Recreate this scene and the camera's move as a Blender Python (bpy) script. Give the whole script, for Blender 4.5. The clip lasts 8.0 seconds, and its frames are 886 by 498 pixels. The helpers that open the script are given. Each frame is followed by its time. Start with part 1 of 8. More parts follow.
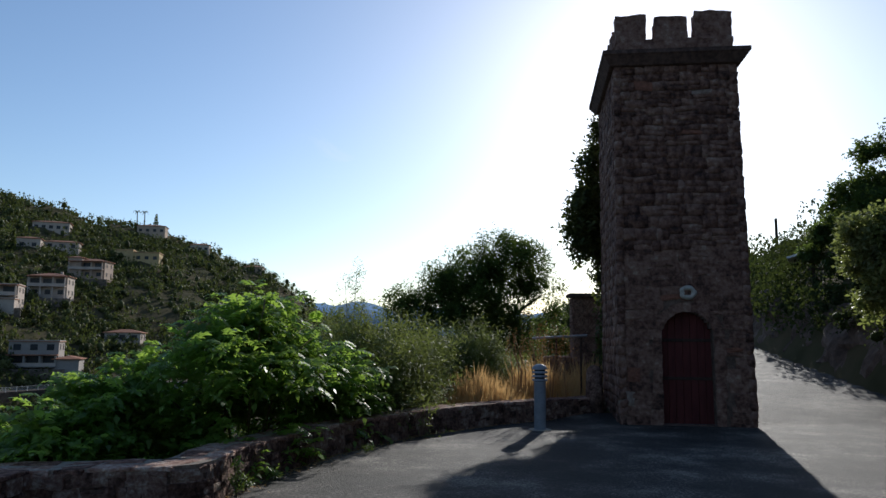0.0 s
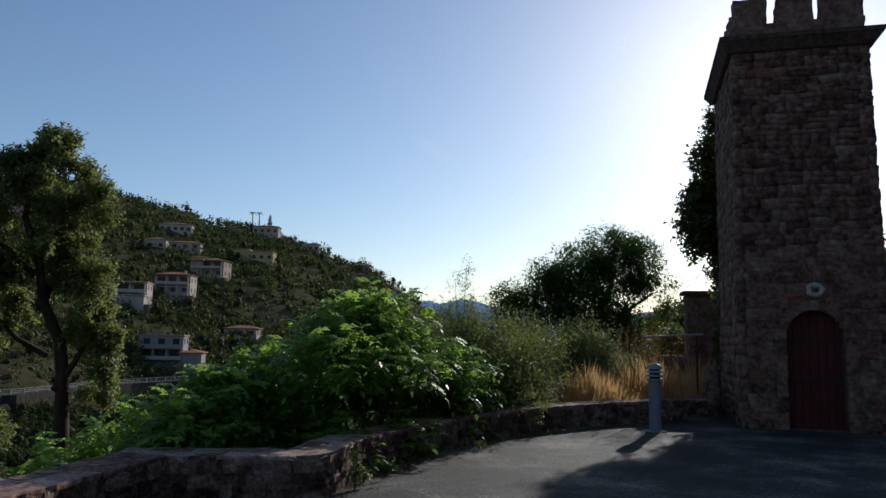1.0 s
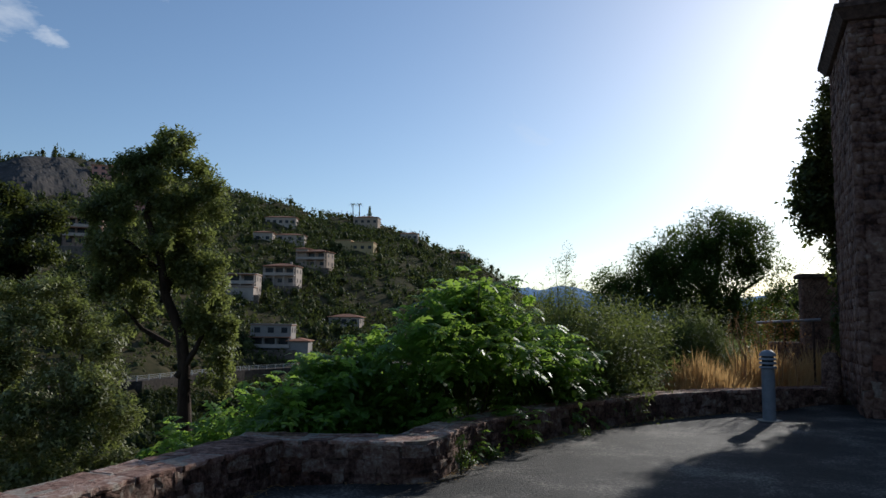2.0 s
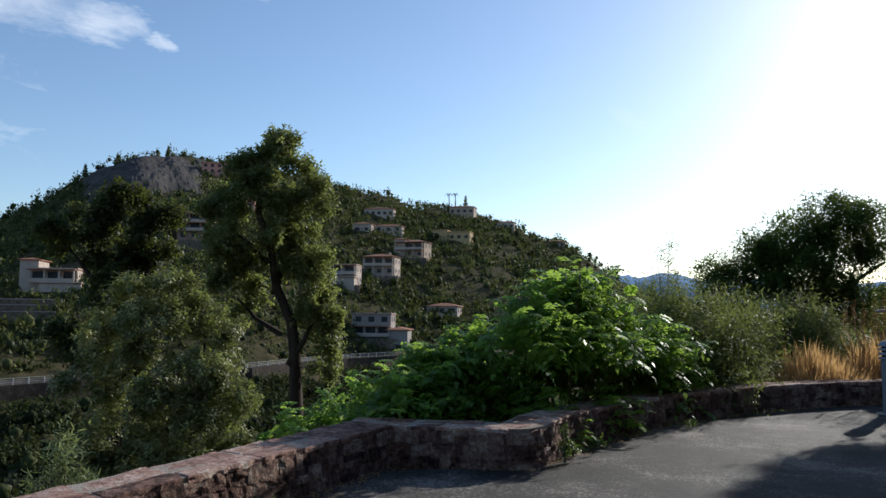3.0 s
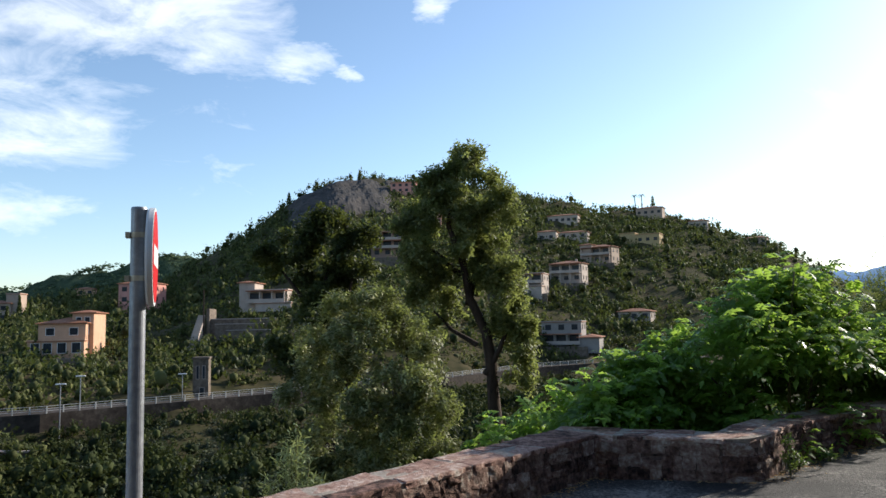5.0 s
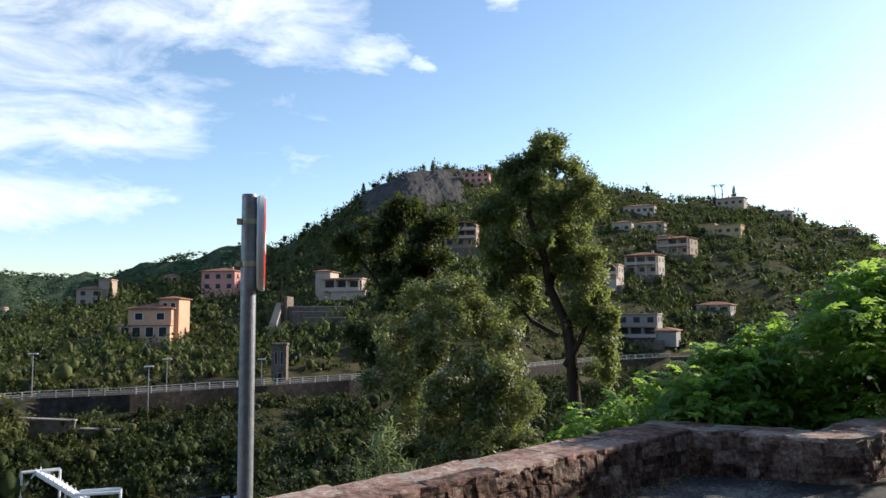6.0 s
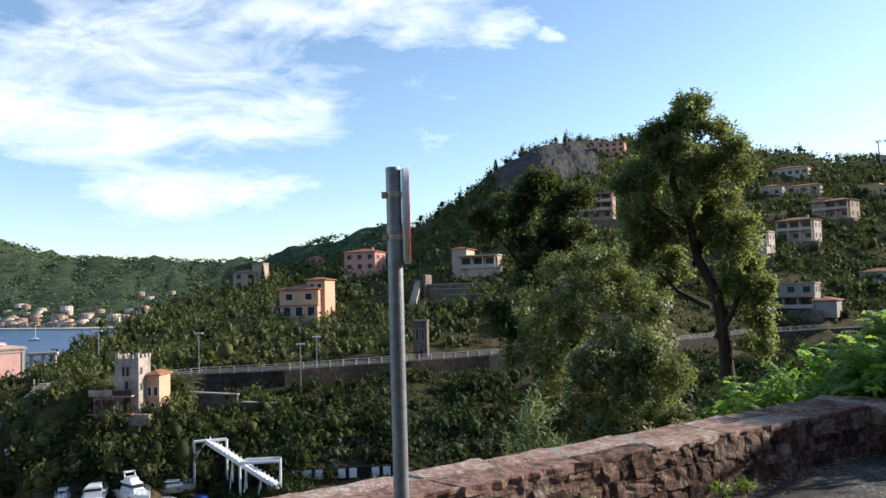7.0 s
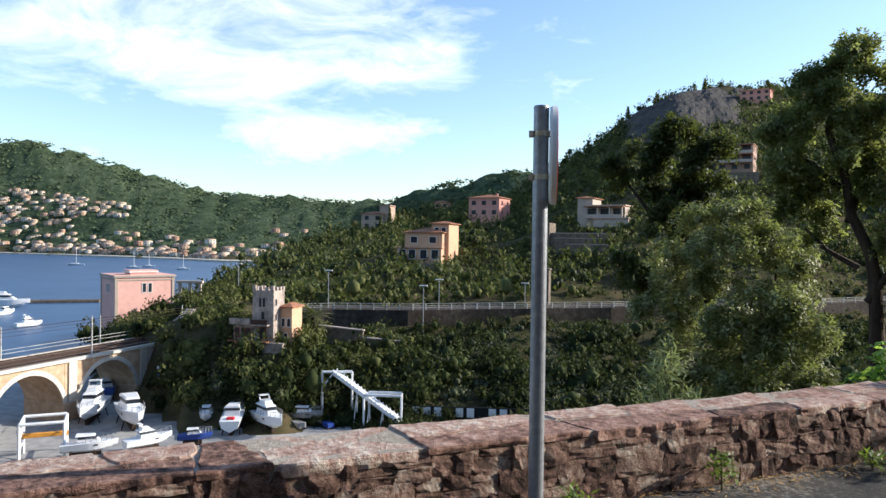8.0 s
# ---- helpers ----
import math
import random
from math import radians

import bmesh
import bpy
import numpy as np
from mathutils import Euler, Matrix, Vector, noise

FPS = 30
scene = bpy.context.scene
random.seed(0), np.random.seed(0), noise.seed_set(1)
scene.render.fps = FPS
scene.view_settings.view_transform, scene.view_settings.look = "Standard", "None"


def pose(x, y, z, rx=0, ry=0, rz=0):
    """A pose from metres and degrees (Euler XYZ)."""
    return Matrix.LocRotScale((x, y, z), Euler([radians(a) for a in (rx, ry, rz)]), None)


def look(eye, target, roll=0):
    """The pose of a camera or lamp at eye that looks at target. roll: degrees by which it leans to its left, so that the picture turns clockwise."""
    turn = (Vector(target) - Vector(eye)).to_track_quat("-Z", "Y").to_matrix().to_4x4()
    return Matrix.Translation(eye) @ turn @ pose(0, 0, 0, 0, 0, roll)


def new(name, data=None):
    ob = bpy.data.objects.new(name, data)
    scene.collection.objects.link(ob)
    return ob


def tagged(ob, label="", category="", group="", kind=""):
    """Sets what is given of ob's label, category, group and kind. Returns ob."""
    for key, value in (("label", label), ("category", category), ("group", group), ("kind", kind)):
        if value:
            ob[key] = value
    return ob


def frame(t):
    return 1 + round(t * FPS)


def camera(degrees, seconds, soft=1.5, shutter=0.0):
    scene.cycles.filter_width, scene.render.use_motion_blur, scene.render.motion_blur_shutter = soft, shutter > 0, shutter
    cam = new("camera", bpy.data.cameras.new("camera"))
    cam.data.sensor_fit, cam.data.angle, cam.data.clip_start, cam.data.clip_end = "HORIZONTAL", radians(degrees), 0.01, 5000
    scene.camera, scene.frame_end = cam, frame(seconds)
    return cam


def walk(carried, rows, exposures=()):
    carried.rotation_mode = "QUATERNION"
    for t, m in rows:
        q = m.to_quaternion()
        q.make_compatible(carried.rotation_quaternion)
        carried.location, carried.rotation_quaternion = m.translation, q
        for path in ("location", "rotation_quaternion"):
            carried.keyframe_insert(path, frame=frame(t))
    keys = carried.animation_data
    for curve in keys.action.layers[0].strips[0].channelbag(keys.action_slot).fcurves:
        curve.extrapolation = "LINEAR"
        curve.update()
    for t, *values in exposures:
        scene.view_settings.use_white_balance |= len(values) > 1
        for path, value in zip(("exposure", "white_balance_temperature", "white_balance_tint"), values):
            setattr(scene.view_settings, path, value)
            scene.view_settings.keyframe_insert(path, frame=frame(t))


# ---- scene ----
cam = camera(61.7, 8.0)
PATH = [
    (0, (1.054, -0.944, 1.442), (0.925, 1.036, 1.695), 0.6),
    (0.5, (1.002, -0.936, 1.435), (0.743, 1.032, 1.688), 1.1),
    (1, (0.963, -0.934, 1.427), (0.557, 1.009, 1.67), 1.2),
    (1.5, (0.941, -0.932, 1.43), (0.408, 0.983, 1.656), 1.0),
    (3, (0.968, -1.156, 1.454), (0.069, 0.622, 1.626), 0.6),
    (3.5, (0.968, -1.185, 1.457), (-0.043, 0.53, 1.643), 0.7),
    (4, (0.957, -1.164, 1.458), (-0.198, 0.456, 1.66), -0.2),
    (4.5, (0.94, -1.167, 1.456), (-0.307, 0.382, 1.667), -1.0),
    (6, (0.768, -1.285, 1.443), (-0.682, 0.081, 1.618), -0.4),
    (6.5, (0.706, -1.254, 1.438), (-0.857, -0.021, 1.629), 0.1),
    (7, (0.641, -1.256, 1.42), (-1.036, -0.173, 1.537), -1.7),
    (7.5, (0.604, -1.309, 1.411), (-1.166, -0.381, 1.484), -0.2),
    (8, (0.593, -1.339, 1.386), (-1.244, -0.547, 1.362), 0.8),
]
walk(cam, [(t, look(eye, target, roll)) for t, eye, target, roll in PATH],
     exposures=[(0, -0.28, 6050, 10), (0.5, -0.5, 6050, 10), (1.5, -0.62, 6050, 10), (2.5, -0.22, 6100, 10), (3.5, 0.15, 6200, 10), (4.5, 0.42, 6450, 10), (6.5, 0.55, 6500, 10), (7.2, 0.62, 6450, 10), (8, 0.74, 6400, 10)])

# ---------------------------------------------------------------- light
SUN_AZ, SUN_EL = -12.6, 21.5          # degrees left of +y, degrees up
world = bpy.data.worlds.new("sky")
scene.world = world
world.use_nodes = True


def nodes_of(tree):
    tree.nodes.clear()

    def n(kind, **props):
        nd = tree.nodes.new(kind)
        for key, value in props.items():
            if key.startswith("i_"):
                nd.inputs[key[2:].replace("_", " ")].default_value = value
            elif key.startswith("n_"):
                nd.inputs[int(key[2:])].default_value = value
            elif key == "blend_type":
                nd.blend_type = value
            elif key == "data_type":
                nd.data_type = value
            elif key == "operation":
                nd.operation = value
            elif key == "sky_type":
                nd.sky_type = value
        return nd

    def link(a, b):
        tree.links.new(a, b)
    return n, link


def ramp(n, stops):
    nd = n("ShaderNodeValToRGB")
    els = nd.color_ramp.elements
    while len(els) < len(stops):
        els.new(0.5)
    for el, (pos, col) in zip(els, stops):
        el.position = pos
        el.color = (*col, 1) if len(col) == 3 else col
    return nd


# cloud banks and puffs: azimuth, elevation, half width, half height, in degrees
CLOUDS = [(68, 22.5, 15, 3.6), (86, 15.5, 22, 5.6), (70, 13.0, 6.5, 3.0), (76, 8.5, 8, 2.4), (51.6, 20.1, 2.6, 1.5), (48.9, 18.8, 1.0, 0.7), (41.5, 24.2, 1.8, 1.4)]


def build_sky():
    n, link = nodes_of(world.node_tree)
    out = n("ShaderNodeOutputWorld")
    bg = n("ShaderNodeBackground")
    bg.inputs["Strength"].default_value = 0.15
    sky = n("ShaderNodeTexSky")
    sky.sky_type = "NISHITA"
    sky.sun_disc = False
    sky.sun_elevation = radians(SUN_EL)
    sky.sun_rotation = radians(-SUN_AZ)
    sky.altitude, sky.air_density, sky.dust_density, sky.ozone_density = 50, 1.0, 0.45, 2.4
    # thin cloud bank over the bay: a few soft-edged banks and puffs, torn by streaky noise
    geo = n("ShaderNodeTexCoord")
    way = geo.outputs["Generated"]
    mp = n("ShaderNodeMapping")
    mp.inputs["Rotation"].default_value = (0, radians(18), radians(-20))
    mp.inputs["Scale"].default_value = (1.5, 1.5, 4.2)
    link(way, mp.inputs[0])
    nz = n("ShaderNodeTexNoise", i_Scale=4.2, i_Detail=10.0, i_Roughness=0.62, i_Distortion=0.7)
    link(mp.outputs[0], nz.inputs["Vector"])

    def math_node(op, a, b):
        nd = n("ShaderNodeMath", operation=op)
        for k, v in enumerate((a, b)):
            if isinstance(v, (int, float)):
                nd.inputs[k].default_value = v
            else:
                link(v, nd.inputs[k])
        return nd.outputs[0]

    warp = n("ShaderNodeTexNoise", i_Scale=9.0, i_Detail=6.0, i_Roughness=0.65)
    link(mp.outputs[0], warp.inputs["Vector"])
    off = n("ShaderNodeVectorMath", operation="MULTIPLY_ADD")
    link(warp.outputs["Color"], off.inputs[0])
    off.inputs[1].default_value = (0.09, 0.09, 0.06)
    off.inputs[2].default_value = (-0.045, -0.045, -0.03)
    torn = n("ShaderNodeVectorMath", operation="ADD")
    link(way, torn.inputs[0])
    link(off.outputs[0], torn.inputs[1])

    def along(vec):
        nd = n("ShaderNodeVectorMath", operation="DOT_PRODUCT")
        link(torn.outputs[0], nd.inputs[0])
        nd.inputs[1].default_value = vec
        return nd.outputs["Value"]
    cover = None
    for az, el, wide, high in CLOUDS:
        a, e = radians(az), radians(el)
        p = math_node("MULTIPLY", along((-math.cos(a), -math.sin(a), 0)), 1 / math.sin(radians(wide)))
        up = Vector((math.sin(a) * math.sin(e), -math.cos(a) * math.sin(e), math.cos(e)))
        q = math_node("MULTIPLY", along(up), 1 / math.sin(radians(high)))
        r2 = math_node("ADD", math_node("MULTIPLY", p, p), math_node("MULTIPLY", q, q))
        one = math_node("SUBTRACT", 1.0, r2)
        one = math_node("MAXIMUM", one, -1.0)
        front = math_node("GREATER_THAN", along((-math.sin(a), math.cos(a), 0)), 0.0)
        one = math_node("SUBTRACT", math_node("MULTIPLY", math_node("ADD", one, 1.0), front), 1.0)
        cover = one if cover is None else math_node("MAXIMUM", cover, one)
    total = math_node("ADD", nz.outputs["Fac"], math_node("MULTIPLY", cover, 0.20))
    cl = ramp(n, [(0.46, (0, 0, 0)), (0.60, (0.28, 0.28, 0.28)), (0.72, (0.55, 0.55, 0.55)), (0.92, (0.8, 0.8, 0.8))])
    link(total, cl.inputs[0])
    mix = n("ShaderNodeMix", data_type="RGBA")
    link(cl.outputs[0], mix.inputs[0])
    link(sky.outputs[0], mix.inputs[6])
    mix.inputs[7].default_value = (6.6, 6.9, 7.3, 1)
    link(mix.outputs[2], bg.inputs["Color"])
    link(bg.outputs[0], out.inputs[0])


build_sky()
sun_data = bpy.data.lights.new("sun", "SUN")
sun_data.energy, sun_data.angle, sun_data.color = 5.0, radians(0.55), (1.0, 0.93, 0.82)
sun = new("sun", sun_data)
_sd = Vector((-math.sin(radians(SUN_AZ)) * math.cos(radians(SUN_EL)), math.cos(radians(SUN_AZ)) * math.cos(radians(SUN_EL)), math.sin(radians(SUN_EL))))
sun.matrix_world = look(_sd * 60, (0, 0, 0))
scene.view_settings.exposure = 0.0


# ---------------------------------------------------------------- materials
def surface(name, stops, scale=8.0, detail=6.0, rough=0.85, bump=0.3, bump_scale=None, coarse=0.8, coarse_amt=0.5, metal=0.0, per_piece=0.0,
            spec=0.18, island=False, stretch=None, deep=0.02):
    """A two-scale noise material: grain runs through the colour stops, a coarse noise stains it; pieces differ in tone."""
    m = bpy.data.materials.new(name)
    m.use_nodes = True
    n, link = nodes_of(m.node_tree)
    out = n("ShaderNodeOutputMaterial")
    bs = n("ShaderNodeBsdfPrincipled", i_Roughness=rough, i_Metallic=metal)
    bs.inputs["Specular IOR Level"].default_value = spec
    tc = n("ShaderNodeNewGeometry")
    src = tc.outputs["Position"]
    if stretch:
        mp = n("ShaderNodeMapping")
        mp.inputs["Scale"].default_value = stretch
        link(src, mp.inputs[0])
        src = mp.outputs[0]
    fine = n("ShaderNodeTexNoise", i_Scale=scale, i_Detail=detail, i_Roughness=0.65)
    big = n("ShaderNodeTexNoise", i_Scale=coarse, i_Detail=3.0, i_Roughness=0.6)
    link(src, fine.inputs["Vector"])
    link(src, big.inputs["Vector"])
    fac = n("ShaderNodeMath", operation="MULTIPLY_ADD", n_1=coarse_amt, n_2=-coarse_amt * 0.5)
    link(big.outputs["Fac"], fac.inputs[0])
    add = n("ShaderNodeMath", operation="ADD")
    link(fac.outputs[0], add.inputs[0])
    link(fine.outputs["Fac"], add.inputs[1])
    last = add.outputs[0]
    if per_piece:
        if island:
            rnd = tc.outputs["Random Per Island"]
        else:
            rnd = n("ShaderNodeObjectInfo").outputs["Random"]
        pm = n("ShaderNodeMath", operation="MULTIPLY_ADD", n_1=per_piece, n_2=-per_piece * 0.5)
        link(rnd, pm.inputs[0])
        ad2 = n("ShaderNodeMath", operation="ADD")
        link(last, ad2.inputs[0])
        link(pm.outputs[0], ad2.inputs[1])
        last = ad2.outputs[0]
    cr = ramp(n, stops)
    link(last, cr.inputs[0])
    link(cr.outputs[0], bs.inputs["Base Color"])
    if bump:
        bp = n("ShaderNodeBump", i_Strength=bump, i_Distance=deep)
        bn = n("ShaderNodeTexNoise", i_Scale=bump_scale or scale * 2, i_Detail=6.0, i_Roughness=0.7)
        link(src, bn.inputs["Vector"])
        link(bn.outputs["Fac"], bp.inputs["Height"])
        link(bp.outputs[0], bs.inputs["Normal"])
    link(bs.outputs[0], out.inputs[0])
    return m


def leaf_material(name, dark, light, through_col, scale=1.5, rough=0.45, trans=0.4, gloss=0.5, speckle=0.6):
    """Leaves: each blade its own tone, light passes through them."""
    m = bpy.data.materials.new(name)
    m.use_nodes = True
    n, link = nodes_of(m.node_tree)
    out = n("ShaderNodeOutputMaterial")
    tc = n("ShaderNodeNewGeometry")
    nz = n("ShaderNodeTexNoise", i_Scale=scale, i_Detail=4.0)
    link(tc.outputs["Position"], nz.inputs["Vector"])
    mu = n("ShaderNodeMath", operation="MULTIPLY_ADD", n_1=speckle, n_2=-speckle / 2)
    link(tc.outputs["Random Per Island"], mu.inputs[0])
    ad = n("ShaderNodeMath", operation="ADD")
    link(nz.outputs["Fac"], ad.inputs[0])
    link(mu.outputs[0], ad.inputs[1])
    cr = ramp(n, [(0.5 - 0.15 - speckle / 4, dark), (0.5 + 0.15 + speckle / 4, light)])
    link(ad.outputs[0], cr.inputs[0])
    bs = n("ShaderNodeBsdfPrincipled", i_Roughness=rough)
    bs.inputs["Specular IOR Level"].default_value = gloss
    link(cr.outputs[0], bs.inputs["Base Color"])
    tr = n("ShaderNodeBsdfTranslucent")
    tm = n("ShaderNodeMix", data_type="RGBA", blend_type="MULTIPLY")
    tm.inputs[0].default_value = 0.5
    tm.inputs[6].default_value = (*through_col, 1)
    link(cr.outputs[0], tm.inputs[7])
    tr.inputs["Color"].default_value = (*through_col, 1)
    mx = n("ShaderNodeMixShader")
    mx.inputs[0].default_value = trans
    link(bs.outputs[0], mx.inputs[1])
    link(tr.outputs[0], mx.inputs[2])
    link(mx.outputs[0], out.inputs[0])
    return m


STONE = [(0.2, (0.045, 0.026, 0.022)), (0.4, (0.14, 0.075, 0.056)), (0.55, (0.23, 0.13, 0.096)), (0.7, (0.29, 0.18, 0.135)), (0.9, (0.42, 0.32, 0.25))]
M_stone = surface("porphyry_stone", [(0.18, (0.035, 0.022, 0.018)), (0.38, (0.13, 0.075, 0.057)), (0.54, (0.24, 0.145, 0.11)), (0.68, (0.33, 0.225, 0.175)), (0.86, (0.52, 0.43, 0.35))], scale=28, detail=11, coarse=9.0, coarse_amt=1.0, per_piece=0.4, bump=1.0, deep=0.05, bump_scale=26, rough=0.92)
M_stone_joined = surface("porphyry_stone_rest", [(p, tuple(v * 0.88 for v in c)) for p, c in STONE], scale=12, detail=9, coarse=3.0, coarse_amt=0.7, per_piece=0.26, bump=0.9, bump_scale=24, rough=0.9, island=True)
M_tower = surface("tower_rubble_stone", [(p, tuple(v * 0.88 for v in c)) for p, c in STONE], scale=12, detail=9, coarse=3.0, coarse_amt=0.7, per_piece=0.26, bump=0.9, bump_scale=24, rough=0.9)
M_rust = surface("orange_rubble_stone", [(0.3, (0.13, 0.06, 0.042)), (0.7, (0.29, 0.13, 0.085))], scale=14, detail=9, bump=0.9, rough=0.9)
M_light = surface("pale_rubble_stone", [(0.3, (0.16, 0.115, 0.09)), (0.7, (0.38, 0.30, 0.245))], scale=14, detail=9, bump=0.9, rough=0.9)
M_cap = surface("coping_stone", [(0.16, (0.06, 0.036, 0.03)), (0.36, (0.23, 0.13, 0.10)), (0.54, (0.40, 0.24, 0.185)), (0.70, (0.52, 0.37, 0.30)), (0.88, (0.70, 0.61, 0.52))], scale=26, detail=12, coarse=8.0, coarse_amt=0.9, per_piece=0.42, bump=1.0, deep=0.035, bump_scale=26, rough=0.92)
M_mortar = surface("old_mortar", [(0.3, (0.07, 0.046, 0.037)), (0.7, (0.19, 0.13, 0.10))], scale=14, bump=0.8, rough=0.95)
M_bed = surface("pale_lime_mortar", [(0.3, (0.24, 0.19, 0.15)), (0.7, (0.48, 0.42, 0.35))], scale=30, bump=0.8, rough=0.95)
M_asphalt = surface("asphalt", [(0.34, (0.014, 0.0125, 0.0115)), (0.48, (0.034, 0.030, 0.026)), (0.58, (0.075, 0.066, 0.057)), (0.70, (0.25, 0.22, 0.185))], scale=38, detail=12, coarse=0.8, coarse_amt=0.95, bump=1.0, bump_scale=60, rough=0.78, spec=0.35)
M_earth = surface("scrub_ground", [(0.25, (0.03, 0.034, 0.014)), (0.5, (0.075, 0.064, 0.033)), (0.75, (0.115, 0.085, 0.05)), (0.92, (0.16, 0.118, 0.075))], scale=0.35, detail=9, coarse=0.04, coarse_amt=0.6, bump=0.6, bump_scale=1.5, rough=1.0, spec=0.03)
# green keyed to the far woods, with distance haze painted into it
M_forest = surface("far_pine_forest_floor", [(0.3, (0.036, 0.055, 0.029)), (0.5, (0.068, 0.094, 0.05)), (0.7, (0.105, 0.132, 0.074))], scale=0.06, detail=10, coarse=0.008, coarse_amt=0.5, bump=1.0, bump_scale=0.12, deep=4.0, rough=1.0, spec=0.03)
M_door = surface("door_paint", [(0.3, (0.05, 0.012, 0.012)), (0.7, (0.10, 0.024, 0.022))], scale=12, bump=0.2, rough=0.6, stretch=(1, 1, 0.2))
M_steel = surface("galvanised_steel", [(0.3, (0.22, 0.23, 0.25)), (0.7, (0.36, 0.37, 0.39))], scale=25, bump=0.1, rough=0.45, metal=0.6)
M_water = surface("sea_water", [(0.3, (0.014, 0.06, 0.15)), (0.7, (0.03, 0.10, 0.22))], scale=0.05, coarse=0.01, bump=0.6, bump_scale=0.6, rough=0.38, spec=0.35)
M_concrete = surface("yard_concrete", [(0.3, (0.22, 0.22, 0.22)), (0.7, (0.38, 0.37, 0.36))], scale=0.8, coarse=0.12, coarse_amt=0.8, bump=0.1, rough=0.9)


# ---------------------------------------------------------------- builders
def part(name, bm, material, parent=None, label="", smooth=False):
    me = bpy.data.meshes.new(name)
    bm.to_mesh(me)
    bm.free()
    if smooth:
        me.polygons.foreach_set("use_smooth", [True] * len(me.polygons))
    me.materials.append(material)
    ob = new(name, me)
    if parent:
        ob.parent = parent
    if label:
        ob["label"] = label
    return ob


def mesh_np(name, verts, faces, material, parent=None, smooth=False):
    me = bpy.data.meshes.new(name)
    me.from_pydata(verts, [], faces)
    me.update()
    if smooth:
        me.polygons.foreach_set("use_smooth", [True] * len(me.polygons))
    me.materials.append(material)
    ob = new(name, me)
    if parent:
        ob.parent = parent
    return ob


def box(bm, lo, hi, m=None, bevel=0.0):
    made = bmesh.ops.create_cube(bm, size=1.0)["verts"]
    c = [(a + b) / 2 for a, b in zip(lo, hi)]
    s = [b - a for a, b in zip(lo, hi)]
    for v in made:
        v.co = Vector((v.co.x * s[0] + c[0], v.co.y * s[1] + c[1], v.co.z * s[2] + c[2]))
    if bevel:
        es = list({e for v in made for e in v.link_edges})
        made = bmesh.ops.bevel(bm, geom=es, offset=bevel, segments=1, affect="EDGES", profile=0.5)["verts"]
    if m is not None:
        bmesh.ops.transform(bm, matrix=m, verts=made)
    return made


def tube(bm, a, b, r0, r1=None, sides=12, caps=True):
    a, b = Vector(a), Vector(b)
    d = b - a
    r1 = r0 if r1 is None else r1
    q = d.to_track_quat("Z", "Y").to_matrix().to_4x4()
    made = bmesh.ops.create_cone(bm, cap_ends=caps, segments=sides, radius1=r0, radius2=r1, depth=d.length)["verts"]
    bmesh.ops.transform(bm, matrix=Matrix.Translation((a + b) / 2) @ q, verts=made)
    return made


def empty(name, loc=(0, 0, 0), rz=0.0):
    ob = new(name)
    ob.matrix_basis = pose(*loc, 0, 0, rz)
    return ob


# ---------------------------------------------------------------- the lie of the land
CX, CY, EYE = 0.9, -1.1, 1.43


def wall_x(y):
    """Inner face of the parapet: straight, then a jog, then a sweeping curve to the tower."""
    return np.interp(y, [-60, 5.0, 5.03, 5.36, 5.62, 6.7, 8.8, 10.7, 12.6, 14.8], [-2.68, -2.68, -2.6, -1.62, -1.42, -1.41, -0.92, -0.15, 1.15, 3.4])


def lane_x(y):
    """Foot of the rock bank along the climbing lane."""
    return np.interp(y, [-30, 12, 16.6, 30, 62], [10.6, 9.9, 10.2, 11.8, 15.0])


def tan_el(az, pts):
    a, e = zip(*pts)
    return np.tan(np.radians(np.interp(az, a, e)))


# ridge lines, each a few (azimuth, distance) and (azimuth, elevation angle) marks
HILL_R = [(-30, 420), (12, 420), (20, 400), (31, 410), (43, 440), (50, 400), (56, 370), (68, 330), (75, 290), (86, 200), (100, 150)]
HILL_E = [(-6, 0.6), (6, 0.8), (10, 1.1), (12.4, 2.1), (14.3, 3.5), (16.5, 5.0), (20, 6.05), (25, 7.9), (31, 8.75), (37, 10.0), (43, 11.0), (49.3, 11.2),
          (52.4, 9.5), (56, 7.0), (59, 5.0), (61.7, 3.4), (66, 2.6), (69.5, 2.0), (75, 0.2), (83, -2.6), (86, -5.5)]
FAR_E = [(-30, 0.1), (30, 0.3), (46, 3.0), (58, 5.5), (61.5, 5.5), (63.4, 5.1), (67.8, 4.1), (70.8, 3.0), (73, 2.9), (81, 3.2), (84.2, 3.35), (87, 4.1), (91.4, 5.4), (95, 6.25), (98, 6.35), (110, 6.1), (140, 3.0)]
BLUE_E = [(-30, 3.0), (2, 2.2), (5, 2.9), (7.5, 2.5), (9.0, 2.95), (10.2, 3.15), (12, 2.8), (14, 3.0), (40, 1)]
ROAD_D = [(-30, 230), (20, 215), (34, 172), (41, 144), (54, 123), (60, 117), (69.5, 111), (75, 112), (82, 108), (90, 104), (110, 120)]
ROAD_Z = -9.0
POINT_FOOT = [76, 80, 81, 86, 93, 100, 114]     # where the wooded point rises from the yard


